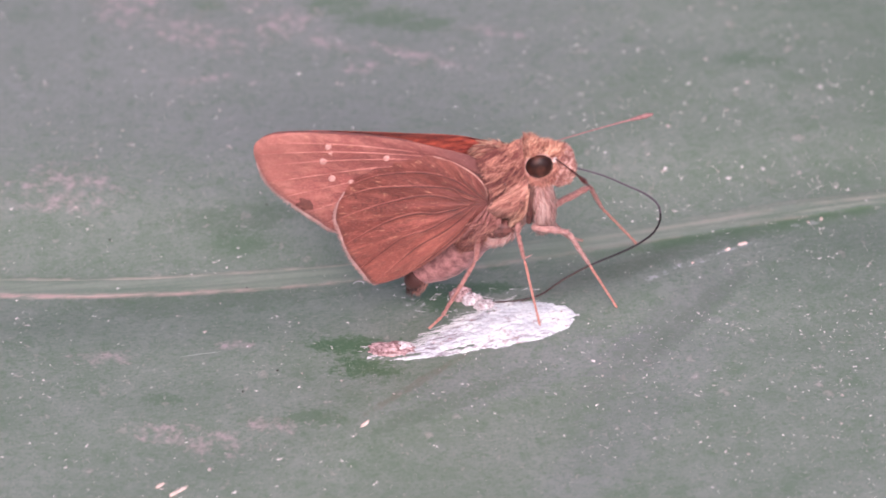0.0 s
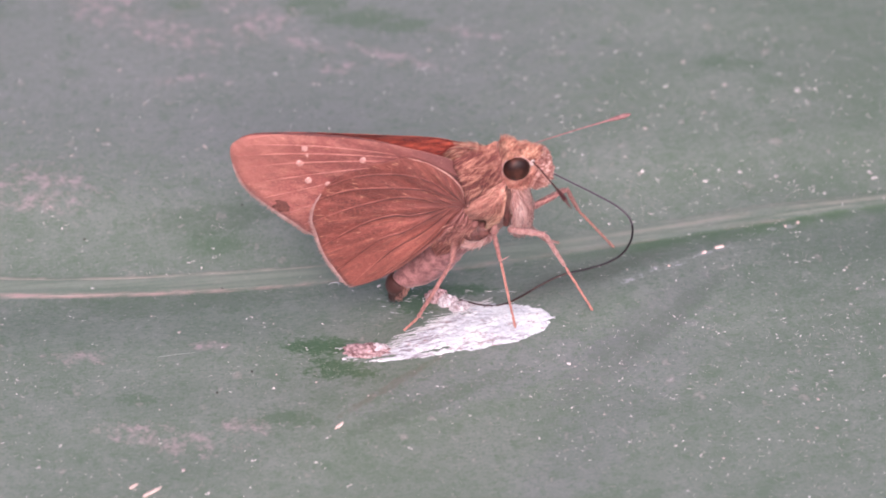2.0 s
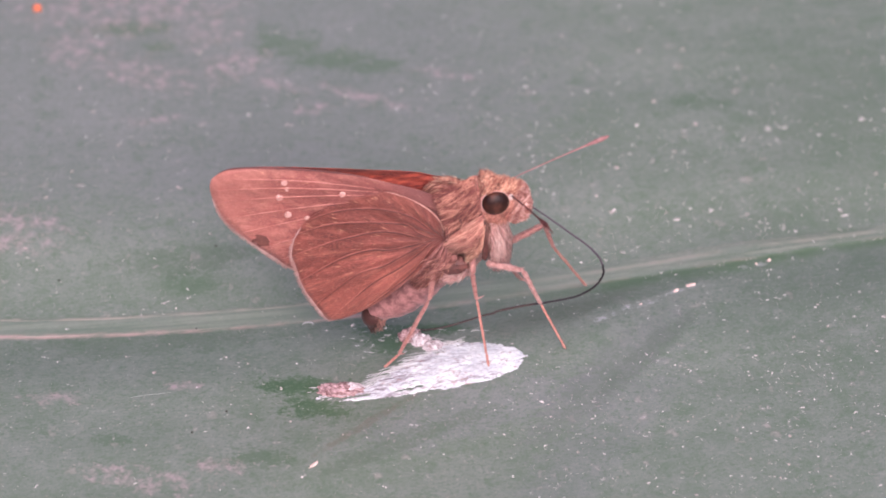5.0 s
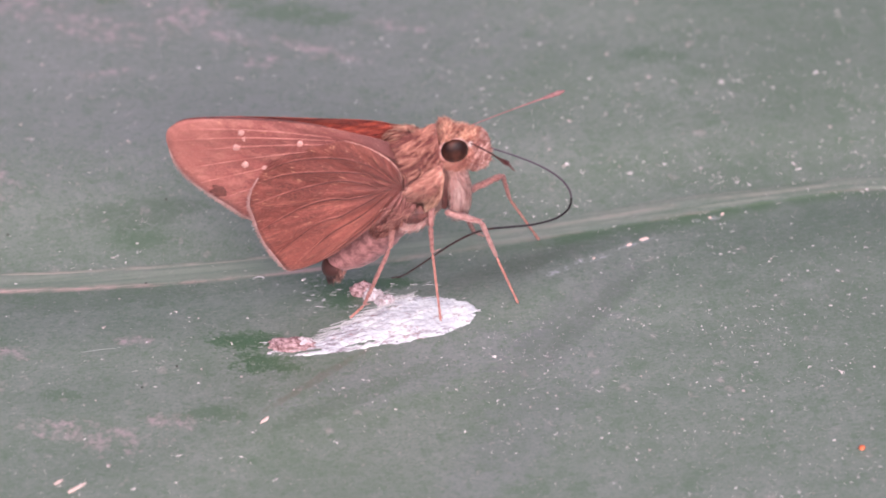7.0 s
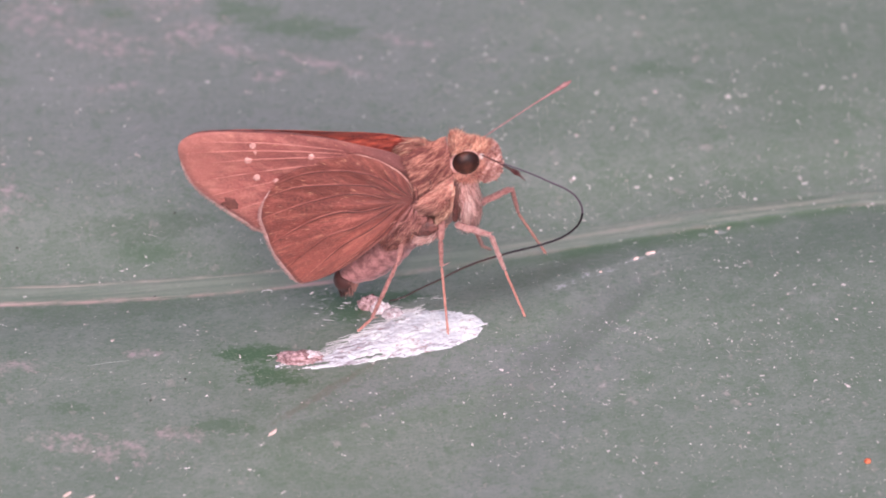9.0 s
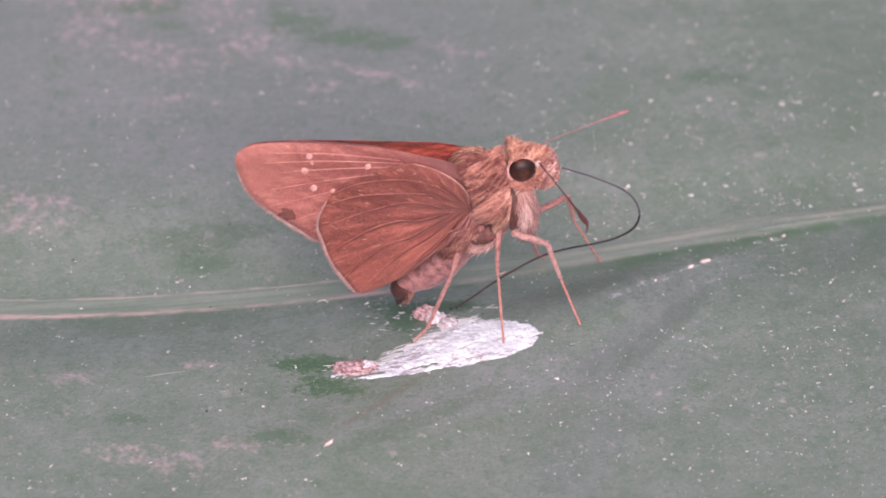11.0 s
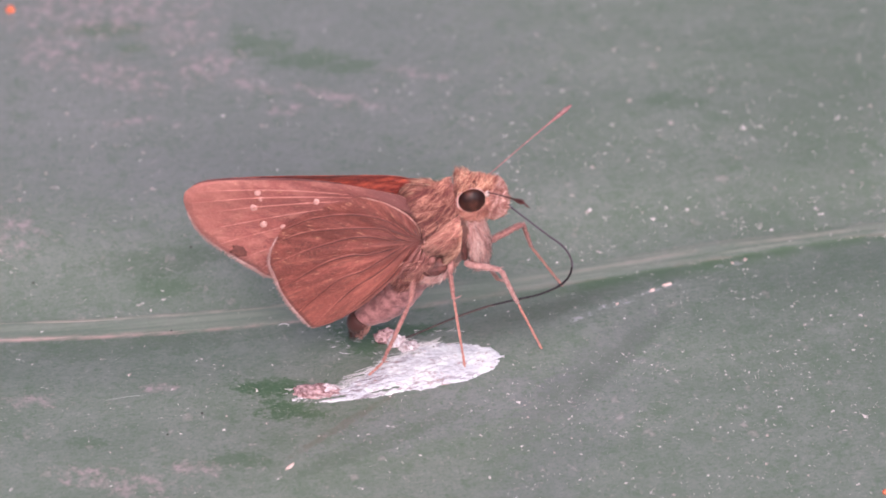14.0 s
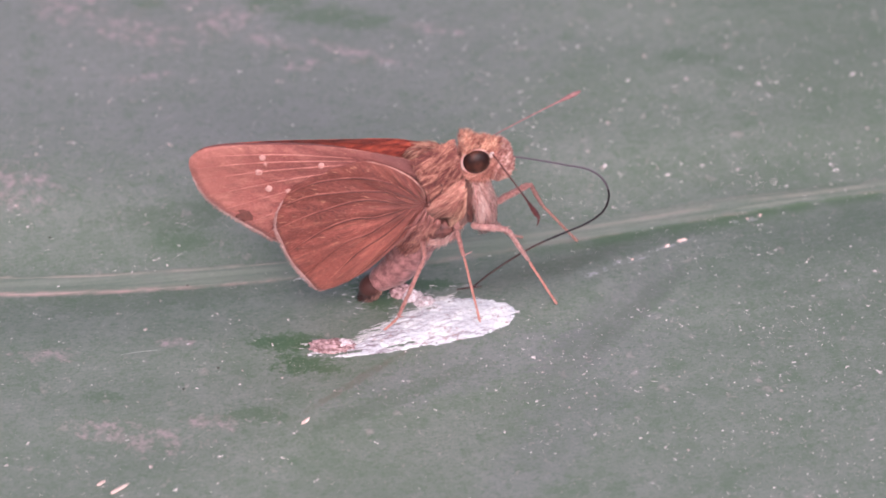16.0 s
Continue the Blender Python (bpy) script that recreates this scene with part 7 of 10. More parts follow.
    walk(proboscis[4], [
        k(0, 7.62, 0, 11.17, 118.87, 0, 90), k(0.5, 7.59, -0, 11.09, 117.26, -0, 90), k(1, 7.57, -0, 11, 116.47, -0, 90),
        k(1.5, 7.75, 0, 11.68, 109.18, -0, 90), k(2, 7.39, -0, 10.54, 123.75, 0, 90), k(2.5, 7.59, -0, 11.15, 117.74, -0, 90),
        k(3, 7.29, 0, 10.07, 136.1, 0, 90), k(3.5, 7.74, 0, 11.9, 103.91, 0, 90), k(4, 7.13, 0, 10.37, 132.73, 0, 90),
        k(6.5, 7.47, 0, 10.71, 126.57, 0, 90), k(7, 7.62, -0, 11.43, 118, -0, 90), k(7.5, 7.76, -0, 11.8, 117.72, -0, 90),
        k(8, 7.66, 0, 11.17, 116.86, 0, 90), k(10.5, 7.73, 0, 11.11, 123.8, 0, 90), k(11, 7.79, 0, 11.62, 117.95, 0, 90),
        k(11.5, 7.8, -0, 11.68, 115.56, -0, 90), k(12, 8.06, 0, 12.79, 97.98, 0, 90), k(12.5, 7.63, -0, 11.13, 121.43, -0, 90),
        k(13, 7.82, -0, 11.78, 117.43, -0, 90), k(13.5, 7.42, -0, 10.54, 131.74, -0, 90), k(14, 6.96, -0, 10.23, 137.9, 0, 90),
        k(14.5, 7.62, -0, 11.14, 123.49, 0, 90), k(15, 7.33, -0, 10.73, 127.65, -0, 90), k(15.5, 7.19, -0, 10.19, 142.15, 0, 90),
        k(16, 7.83, 0, 12.04, 109.67, -0, 90),])
    walk(proboscis[5], [
        k(0, 8.15, -0, 10.88, 121.15, 0, 90), k(0.5, 8.13, -0, 10.81, 117.76, -0, 90), k(1, 8.1, -0, 10.73, 117.28, -0, 90),
        k(1.5, 8.32, 0, 11.48, 110.62, 0, 90), k(2, 7.89, -0, 10.2, 124.03, -0, 90), k(2.5, 8.12, -0, 10.87, 118.24, 0, 90),
        k(3, 7.71, 0, 9.64, 137.54, 0, 90), k(3.5, 8.32, -0, 11.76, 105.28, -0, 90), k(4, 7.57, 0, 9.97, 132.37, -0, 90),
        k(6.5, 7.96, 0, 10.36, 127.65, -0, 90), k(7, 8.15, -0, 11.15, 120.03, -0, 90), k(7.5, 8.29, -0, 11.52, 121.15, -0, 90),
        k(8, 8.2, -0, 10.9, 117.86, 0, 90), k(10.5, 8.23, -0, 10.78, 124.16, 0, 90), k(11, 8.32, 0, 11.34, 119.48, 0, 90),
        k(11.5, 8.34, -0, 11.42, 116.27, -0, 90), k(12, 8.66, 0, 12.71, 97.7, 0, 90), k(12.5, 8.14, 0, 10.82, 122.86, -0, 90),
        k(13, 8.35, -0, 11.5, 116.52, -0, 90), k(13.5, 7.87, -0, 10.14, 132.15, -0, 90), k(14, 7.36, -0, 9.78, 137.63, -0, 90),
        k(14.5, 8.12, -0, 10.81, 124.4, -0, 90), k(15, 7.81, -0, 10.36, 128.2, -0, 90), k(15.5, 7.55, -0, 9.71, 144.34, -0, 90),
        k(16, 8.4, 0, 11.84, 110.36, -0, 90),])
    walk(proboscis[6], [
        k(0, 8.66, -0, 10.57, 122.29, 0, 90), k(0.5, 8.66, 0, 10.53, 118.49, 0, 90), k(1, 8.64, 0, 10.46, 120, 0, 90),
        k(1.5, 8.88, -0, 11.27, 112.75, -0, 90), k(2, 8.38, -0, 9.87, 125.07, -0, 90), k(2.5, 8.65, -0, 10.58, 119.34, -0, 90),
        k(3, 8.11, 0, 9.2, 138.93, 0, 90), k(3.5, 8.9, 0, 11.6, 108.02, 0, 90), k(4, 8.02, 0, 9.56, 132.77, 0, 90),
        k(6.5, 8.43, 0, 9.99, 128.51, 0, 90), k(7, 8.67, 0, 10.85, 122.98, 0, 90), k(7.5, 8.8, -0, 11.21, 123.59, 0, 90),
        k(8, 8.73, -0, 10.62, 119.43, -0, 90), k(10.5, 8.72, -0, 10.44, 123.97, -0, 90), k(11, 8.84, -0, 11.04, 120.3, 0, 90),
        k(11.5, 8.88, -0, 11.16, 115.89, -0, 90), k(12, 9.25, 0, 12.63, 93.3, -0, 90), k(12.5, 8.65, 0, 10.49, 123.44, 0, 90),
        k(13, 8.88, -0, 11.24, 112.98, -0, 90), k(13.5, 8.32, 0, 9.73, 133.89, 0, 90), k(14, 7.76, -0, 9.34, 137.66, 0, 90),
        k(14.5, 8.62, -0, 10.47, 123.62, -0, 90), k(15, 8.28, -0, 9.99, 128.53, 0, 90), k(15.5, 7.9, -0, 9.23, 144.72, -0, 90),
        k(16, 8.96, 0, 11.63, 111.48, 0, 90),])
    walk(proboscis[7], [
        k(0, 9.17, -0, 10.25, 122.15, -0, 90), k(0.5, 9.18, -0, 10.25, 118.58, -0, 90), k(1, 9.16, -0, 10.16, 122.09, -0, 90),
        k(1.5, 9.43, -0, 11.04, 113.73, 0, 90), k(2, 8.87, -0, 9.52, 126.25, -0, 90), k(2.5, 9.17, 0, 10.29, 120.4, 0, 90),
        k(3, 8.51, -0, 8.74, 139.98, 0, 90), k(3.5, 9.47, -0, 11.41, 108.79, -0, 90), k(4, 8.46, 0, 9.15, 134.02, 0, 90),
        k(6.5, 8.9, 0, 9.62, 128.58, -0, 90), k(7, 9.17, -0, 10.52, 125.2, -0, 90), k(7.5, 9.3, -0, 10.87, 127.18, -0, 90),
        k(8, 9.25, -0, 10.33, 119.74, -0, 90), k(10.5, 9.22, -0, 10.11, 121.18, -0, 90), k(11, 9.36, -0, 10.74, 119.83, -0, 90),
        k(11.5, 9.42, 0, 10.9, 112.78, -0, 90), k(12, 9.85, 0, 12.59, 80.95, 0, 90), k(12.5, 9.15, -0, 10.16, 122.75, 0, 90),
        k(13, 9.44, 0, 11, 108.3, -0, 90), k(13.5, 8.75, -0, 9.32, 136.89, -0, 90), k(14, 8.17, -0, 8.9, 138, -0, 90),
        k(14.5, 9.11, -0, 10.14, 124.2, -0, 90), k(15, 8.75, -0, 9.61, 126.94, -0, 90), k(15.5, 8.25, -0, 8.74, 142.89, 0, 90),
        k(16, 9.52, 0, 11.41, 109.39, 0, 90),])
    walk(proboscis[8], [
        k(0, 9.68, -0, 9.93, 120.25, -0, 90), k(0.5, 9.71, 0, 9.96, 115.95, -0, 90), k(1, 9.66, -0, 9.84, 124.45, -0, 90),
        k(1.5, 9.98, -0, 10.8, 116.71, 0, 90), k(2, 9.36, 0, 9.17, 125.47, 0, 90), k(2.5, 9.69, 0, 9.99, 119.78, 0, 90),
        k(3, 8.89, -0, 8.28, 141.24, -0, 90), k(3.5, 10.04, 0, 11.22, 113.15, -0.7, 91.63), k(4, 8.89, 0, 8.74, 133.59, 0, 90),
        k(6.5, 9.37, 0, 9.24, 127.35, 0, 90), k(7, 9.66, -0, 10.17, 129.12, -0, 90), k(7.5, 9.78, 0, 10.51, 131.45, 0, 90),
        k(8, 9.77, -0, 10.03, 123.25, -0, 90), k(10.5, 9.73, -0, 9.8, 120.44, -0, 90), k(11, 9.88, -0, 10.44, 125.53, -0, 90),
        k(11.5, 9.97, 0, 10.66, 113.98, -0, 90), k(12, 10.44, 0, 12.69, 80.75, -0, 90), k(12.5, 9.65, -0, 9.84, 119.58, -0, 90),
        k(13, 10.01, 0, 10.81, 109.09, -0, 90), k(13.5, 9.16, -0, 8.88, 137.55, -0, 90), k(14, 8.57, 0, 8.45, 135.5, 0, 90),
        k(14.5, 9.61, 0, 9.8, 127.88, 0, 90), k(15, 9.23, -0, 9.25, 127.3, -0, 90), k(15.5, 8.61, -0, 8.26, 138.64, 0, 90),
        k(16, 10.08, 0, 11.21, 109.48, 0, 90),])
    walk(proboscis[9], [
        k(0, 10.19, 0, 9.63, 122.92, 0, 90), k(0.5, 10.25, 0, 9.7, 120.74, 0, 90), k(1, 10.16, 0, 9.5, 127.88, 0, 90),
        k(1.5, 10.52, -0, 10.53, 121.82, -0, 90), k(2, 9.85, 0, 8.82, 127.83, 0, 90), k(2.5, 10.21, 0, 9.69, 123.18, -0.05, 90.08),
        k(3, 9.27, -0, 7.82, 143.72, -0.01, 90), k(3.5, 10.59, 0.02, 10.98, 122.65, -2.48, 93.86), k(4, 9.32, -0, 8.32, 134.62, -0, 90),
        k(6.5, 9.85, 0, 8.88, 129.72, -0, 90), k(7, 10.13, -0, 9.8, 133.26, -0, 90), k(7.5, 10.23, -0, 10.11, 133.64, -0, 90),
        k(8, 10.27, -0, 9.7, 128.72, -0, 90), k(10.5, 10.25, 0, 9.49, 130.22, 0, 90), k(11, 10.37, 0, 10.09, 134.26, 0, 90),
        k(11.5, 10.52, 0, 10.42, 122.92, 0, 90), k(12, 11.03, -0, 12.78, 103.13, -0.34, 91.44), k(12.5, 10.17, -0, 9.54, 122.24, -0, 90),
        k(13, 10.57, 0, 10.62, 115.29, -0, 90), k(13.5, 9.56, -0, 8.44, 141.6, -0, 90), k(14, 8.99, -0, 8.02, 136.11, -0, 90),
        k(14.5, 10.08, -0, 9.43, 133.66, -0, 90), k(15, 9.7, 0, 8.89, 132.05, -0, 90), k(15.5, 9.01, -0, 7.81, 139.73, -0, 90),
        k(16, 10.65, -0, 11.01, 117.96, 0.06, 89.88),])
    walk(proboscis[10], [
        k(0, 10.7, -0, 9.3, 130.64, 0.22, 89.74), k(0.5, 10.77, 0, 9.39, 132.83, 0.01, 89.99), k(1, 10.63, -0, 9.13, 128.6, 0, 90),
        k(1.5, 11.03, -0, 10.21, 124.76, -0, 90), k(2, 10.32, -0, 8.45, 134.27, 0.02, 89.98), k(2.5, 10.71, 0, 9.36, 130.6, -0.57, 90.67),
        k(3, 9.62, 0, 7.33, 145.36, -0.41, 90.29), k(3.5, 11.09, 0.07, 10.66, 129.51, -4.18, 95.05), k(4, 9.75, 0, 7.9, 139.18, 0, 90),
        k(6.5, 10.31, 0, 8.5, 135.94, -0.03, 90.03), k(7, 10.57, 0, 9.38, 137.86, -0.31, 90.28), k(7.5, 10.67, 0, 9.7, 139.9, -0.04, 90.03),
        k(8, 10.74, 0, 9.32, 134.25, -0.02, 90.02), k(10.5, 10.71, 0, 9.11, 140.03, -0, 90), k(11, 10.8, -0, 9.67, 141.81, -0.02, 90.01),
        k(11.5, 11.02, 0, 10.09, 129.36, 0.02, 89.98), k(12, 11.62, 0.02, 12.65, 122.66, -2.09, 93.26), k(12.5, 10.68, -0, 9.22, 131.35, -0, 90),
        k(13, 11.12, 0, 10.36, 116.45, 0.09, 89.82), k(13.5, 9.94, 0, 7.97, 149.7, 0.09, 89.95), k(14, 9.41, -0, 7.59, 145.81, 0.03, 89.98),
        k(14.5, 10.52, 0, 9.02, 135.91, 0, 90), k(15, 10.15, 0, 8.49, 137.35, -0.06, 90.05), k(15.5, 9.4, 0, 7.35, 147.91, -0, 90),
        k(16, 11.18, -0, 10.73, 130.04, 0.22, 89.74),])
    walk(proboscis[11], [
        k(0, 11.15, -0, 8.91, 135.26, 0.69, 89.31), k(0.5, 11.21, -0, 8.98, 141.12, 0.09, 89.93), k(1, 11.1, -0, 8.76, 132.63, 0.04, 89.95),
        k(1.5, 11.52, 0, 9.87, 135.19, -0.13, 90.13), k(2, 10.75, -0, 8.03, 139.4, 0.2, 89.82), k(2.5, 11.17, 0.01, 8.97, 135.59, -1.15, 91.13),
        k(3, 9.97, 0.01, 6.84, 153.97, -1.05, 90.51), k(3.5, 11.55, 0.14, 10.28, 137.69, -6.02, 95.45), k(4, 10.14, 0, 7.45, 143.86, -0, 90),
        k(6.5, 10.72, 0, 8.06, 140.28, -0.18, 90.15), k(7, 10.97, 0, 8.94, 147.41, -0.95, 90.61), k(7.5, 11.05, 0, 9.24, 151.54, -0.24, 90.13),
        k(8, 11.17, 0, 8.91, 147.25, -0.16, 90.1), k(10.5, 11.09, 0, 8.65, 150.04, -0.02, 90.01), k(11, 11.17, 0, 9.2, 151.38, -0.14, 90.08),
        k(11.5, 11.49, -0, 9.71, 138, 0.27, 89.76), k(12, 12.12, 0.06, 12.32, 135.75, -3.95, 93.83), k(12.5, 11.13, 0, 8.82, 138.97, 0.16, 89.86),
        k(13, 11.65, -0, 10.09, 129.26, 0.46, 89.43), k(13.5, 10.24, -0, 7.45, 155.15, 0.51, 89.76), k(14, 9.74, -0, 7.09, 154.09, 0.26, 89.88),
        k(14.5, 10.94, -0, 8.59, 147.04, 0.01, 89.99), k(15, 10.56, 0, 8.05, 142.58, -0.15, 90.11), k(15.5, 9.72, 0, 6.84, 157.15, 0.37, 89.85),
        k(16, 11.64, -0, 10.34, 138.41, 0.38, 89.67),])
    walk(proboscis[12], [
        k(0, 11.58, -0.01, 8.49, 149.61, 1.39, 89.19), k(0.5, 11.58, -0, 8.51, 150.57, 0.19, 89.89), k(1, 11.54, -0, 8.35, 148.08, 0.11, 89.93),
        k(1.5, 11.94, 0, 9.44, 150.83, -0.38, 90.21), k(2, 11.14, -0, 7.58, 146.08, 0.42, 89.72), k(2.5, 11.59, 0.03, 8.54, 149.44, -1.97, 91.16),
        k(3, 10.23, 0.02, 6.3, 162.35, -1.61, 90.51), k(3.5, 11.95, 0.22, 9.84, 147.24, -7.57, 94.84), k(4, 10.5, 0, 6.96, 149.95, -0.11, 90.07),
        k(6.5, 11.11, 0, 7.6, 148.61, -0.37, 90.22), k(7, 11.29, 0.02, 8.43, 154.53, -1.47, 90.7), k(7.5, 11.34, 0, 8.71, 160.84, -0.45, 90.16),
        k(8, 11.5, 0, 8.4, 156.86, -0.3, 90.13), k(10.5, 11.39, 0, 8.13, 160.67, -0.05, 90.02), k(11, 11.46, 0, 8.67, 160.5, -0.29, 90.1),
        k(11.5, 11.89, -0, 9.27, 153.53, 0.66, 89.67), k(12, 12.54, 0.11, 11.89, 150.83, -5.72, 93.19), k(12.5, 11.52, -0, 8.37, 152.25, 0.89, 89.53),
        k(13, 12.12, -0.01, 9.71, 150.83, 0.93, 89.48), k(13.5, 10.49, -0.01, 6.91, 166, 1.13, 89.72), k(14, 10, -0, 6.56, 162.3, 0.55, 89.83),
        k(14.5, 11.26, -0, 8.08, 163.73, 0.02, 89.99), k(15, 10.92, 0, 7.57, 156.84, -0.26, 90.11), k(15.5, 9.95, -0, 6.29, 164.28, 2.04, 89.43),
        k(16, 12.04, -0.01, 9.89, 150.53, 0.57, 89.68),])
    walk(proboscis[13], [
        k(0, 11.88, -0.03, 7.97, 165.05, 1.94, 89.48), k(0.5, 11.88, -0, 7.99, 162.65, 0.3, 89.91), k(1, 11.86, -0, 7.84, 164.22, 0.17, 89.95),
        k(1.5, 12.23, 0.01, 8.92, 160.52, -0.59, 90.21), k(2, 11.47, -0.01, 7.08, 161.87, 0.71, 89.77),
        k(2.5, 11.89, 0.05, 8.03, 162.26, -2.52, 90.81), k(3, 10.41, 0.04, 5.73, 173.7, -2.36, 90.26),
        k(3.5, 12.27, 0.31, 9.34, 154.07, -8.57, 94.15), k(4, 10.8, 0, 6.44, 162.76, -0.45, 90.14), k(6.5, 11.42, 0.01, 7.09, 161.04, -0.56, 90.19),
        k(7, 11.55, 0.03, 7.89, 166.77, -2.2, 90.52), k(7.5, 11.54, 0.01, 8.15, 171.13, -0.69, 90.11), k(8, 11.73, 0.01, 7.85, 171.4, -0.47, 90.07),
        k(10.5, 11.59, 0, 7.56, 172.27, -0.09, 90.01), k(11, 11.66, 0.01, 8.11, 173.04, -0.46, 90.06), k(11.5, 12.15, -0.01, 8.73, 165.2, 1, 89.74),
        k(12, 12.83, 0.18, 11.37, 160.24, -6.89, 92.47), k(12.5, 11.8, -0.01, 7.84, 164.87, 1.84, 89.5),
        k(13, 12.41, -0.02, 9.19, 164.64, 1.27, 89.65), k(13.5, 10.64, -0.02, 6.32, -177.06, 1.71, 90.09),
        k(14, 10.19, -0.01, 5.98, 176.66, 0.91, 89.95), k(14.5, 11.43, -0, 7.51, 174.77, 0.03, 90), k(15, 11.16, 0.01, 7.02, 168.96, -0.34, 90.07),
        k(15.5, 10.11, -0.03, 5.71, -179.74, 4.52, 90.02), k(16, 12.33, -0.02, 9.37, 162.23, 0.69, 89.78),])
    walk(proboscis[14], [
        k(0, 12.03, -0.05, 7.39, 178.24, 2.64, 89.92), k(0.5, 12.06, -0.01, 7.42, 172.83, 0.4, 89.95), k(1, 12.02, -0, 7.27, 175.55, 0.23, 89.98),
        k(1.5, 12.43, 0.01, 8.35, 172.89, -0.88, 90.11), k(2, 11.66, -0.02, 6.51, 173.08, 0.9, 89.89), k(2.5, 12.07, 0.08, 7.45, 172.82, -3.21, 90.4),
        k(3, 10.48, 0.06, 5.13, -172.49, -2.87, 89.62), k(3.5, 12.52, 0.41, 8.81, 162.65, -10.13, 93.15),
        k(4, 10.98, 0.01, 5.87, 174.16, -0.8, 90.08), k(6.5, 11.62, 0.01, 6.52, 170.97, -0.74, 90.12), k(7, 11.69, 0.06, 7.31, -179.58, -2.67, 89.98),
        k(7.5, 11.63, 0.02, 7.55, -175.85, -0.9, 89.94), k(8, 11.82, 0.01, 7.26, -173.35, -0.59, 89.93),
        k(10.5, 11.67, 0, 6.97, -171.49, -0.13, 89.98), k(11, 11.73, 0.01, 7.51, -170.66, -0.6, 89.9),
        k(11.5, 12.31, -0.02, 8.15, 178.18, 1.45, 89.95), k(12, 13.03, 0.26, 10.81, 173.31, -8.98, 91.05),
        k(12.5, 11.96, -0.03, 7.26, 178.75, 2.88, 89.94), k(13, 12.57, -0.03, 8.61, 177.64, 1.78, 89.93),
        k(13.5, 10.61, -0.04, 5.72, -164.15, 2.17, 90.62), k(14, 10.22, -0.02, 5.38, -169.87, 1.15, 90.21),
        k(14.5, 11.49, -0, 6.91, -170.36, 0.05, 90.01), k(15, 11.27, 0.01, 6.43, -177.59, -0.44, 89.98),
        k(15.5, 10.11, -0.07, 5.11, -161.83, 6.25, 92.05), k(16, 12.51, -0.02, 8.8, 172.23, 0.84, 89.88),])
    walk(proboscis[15], [
        k(0, 12.05, -0.08, 6.79, -166.39, 3.12, 90.75), k(0.5, 12.13, -0.01, 6.82, -173.77, 0.51, 90.06),
        k(1, 12.07, -0.01, 6.67, -167.92, 0.3, 90.06), k(1.5, 12.51, 0.02, 7.76, -169.47, -1.1, 89.8), k(2, 11.73, -0.03, 5.91, -177.99, 1.15, 90.04),
        k(2.5, 12.15, 0.11, 6.86, -174.16, -3.73, 89.62), k(3, 10.4, 0.09, 4.54, -161.76, -3.37, 88.89),
        k(3.5, 12.7, 0.52, 8.24, 173.67, -11.2, 91.23), k(4, 11.04, 0.01, 5.27, -168.59, -1.24, 89.75),
        k(6.5, 11.71, 0.02, 5.93, -175.67, -0.94, 89.93), k(7, 11.68, 0.08, 6.71, -166.66, -3.29, 89.22),
        k(7.5, 11.58, 0.03, 6.96, -162.53, -1.13, 89.65), k(8, 11.75, 0.02, 6.66, -160.29, -0.76, 89.73),
        k(10.5, 11.58, 0, 6.37, -158.13, -0.17, 89.93), k(11, 11.63, 0.02, 6.92, -156.33, -0.76, 89.67),
        k(11.5, 12.33, -0.04, 7.55, -165.08, 1.74, 90.46), k(12, 13.1, 0.35, 10.22, -171.94, -9.88, 88.61),
        k(12.5, 11.97, -0.06, 6.66, -167.77, 3.68, 90.8), k(13, 12.59, -0.05, 8.01, -168.41, 2.04, 90.42),
        k(13.5, 10.44, -0.06, 5.15, -148.06, 2.67, 91.66), k(14, 10.12, -0.03, 4.79, -155.14, 1.48, 90.68),
        k(14.5, 11.39, -0, 6.32, -158.28, 0.05, 90.02), k(15, 11.25, 0.01, 5.83, -162.33, -0.5, 89.84),
        k(15.5, 9.92, -0.14, 4.55, -147.69, 8.1, 95.09), k(16, 12.59, -0.03, 8.21, -173.81, 1.02, 90.11),])
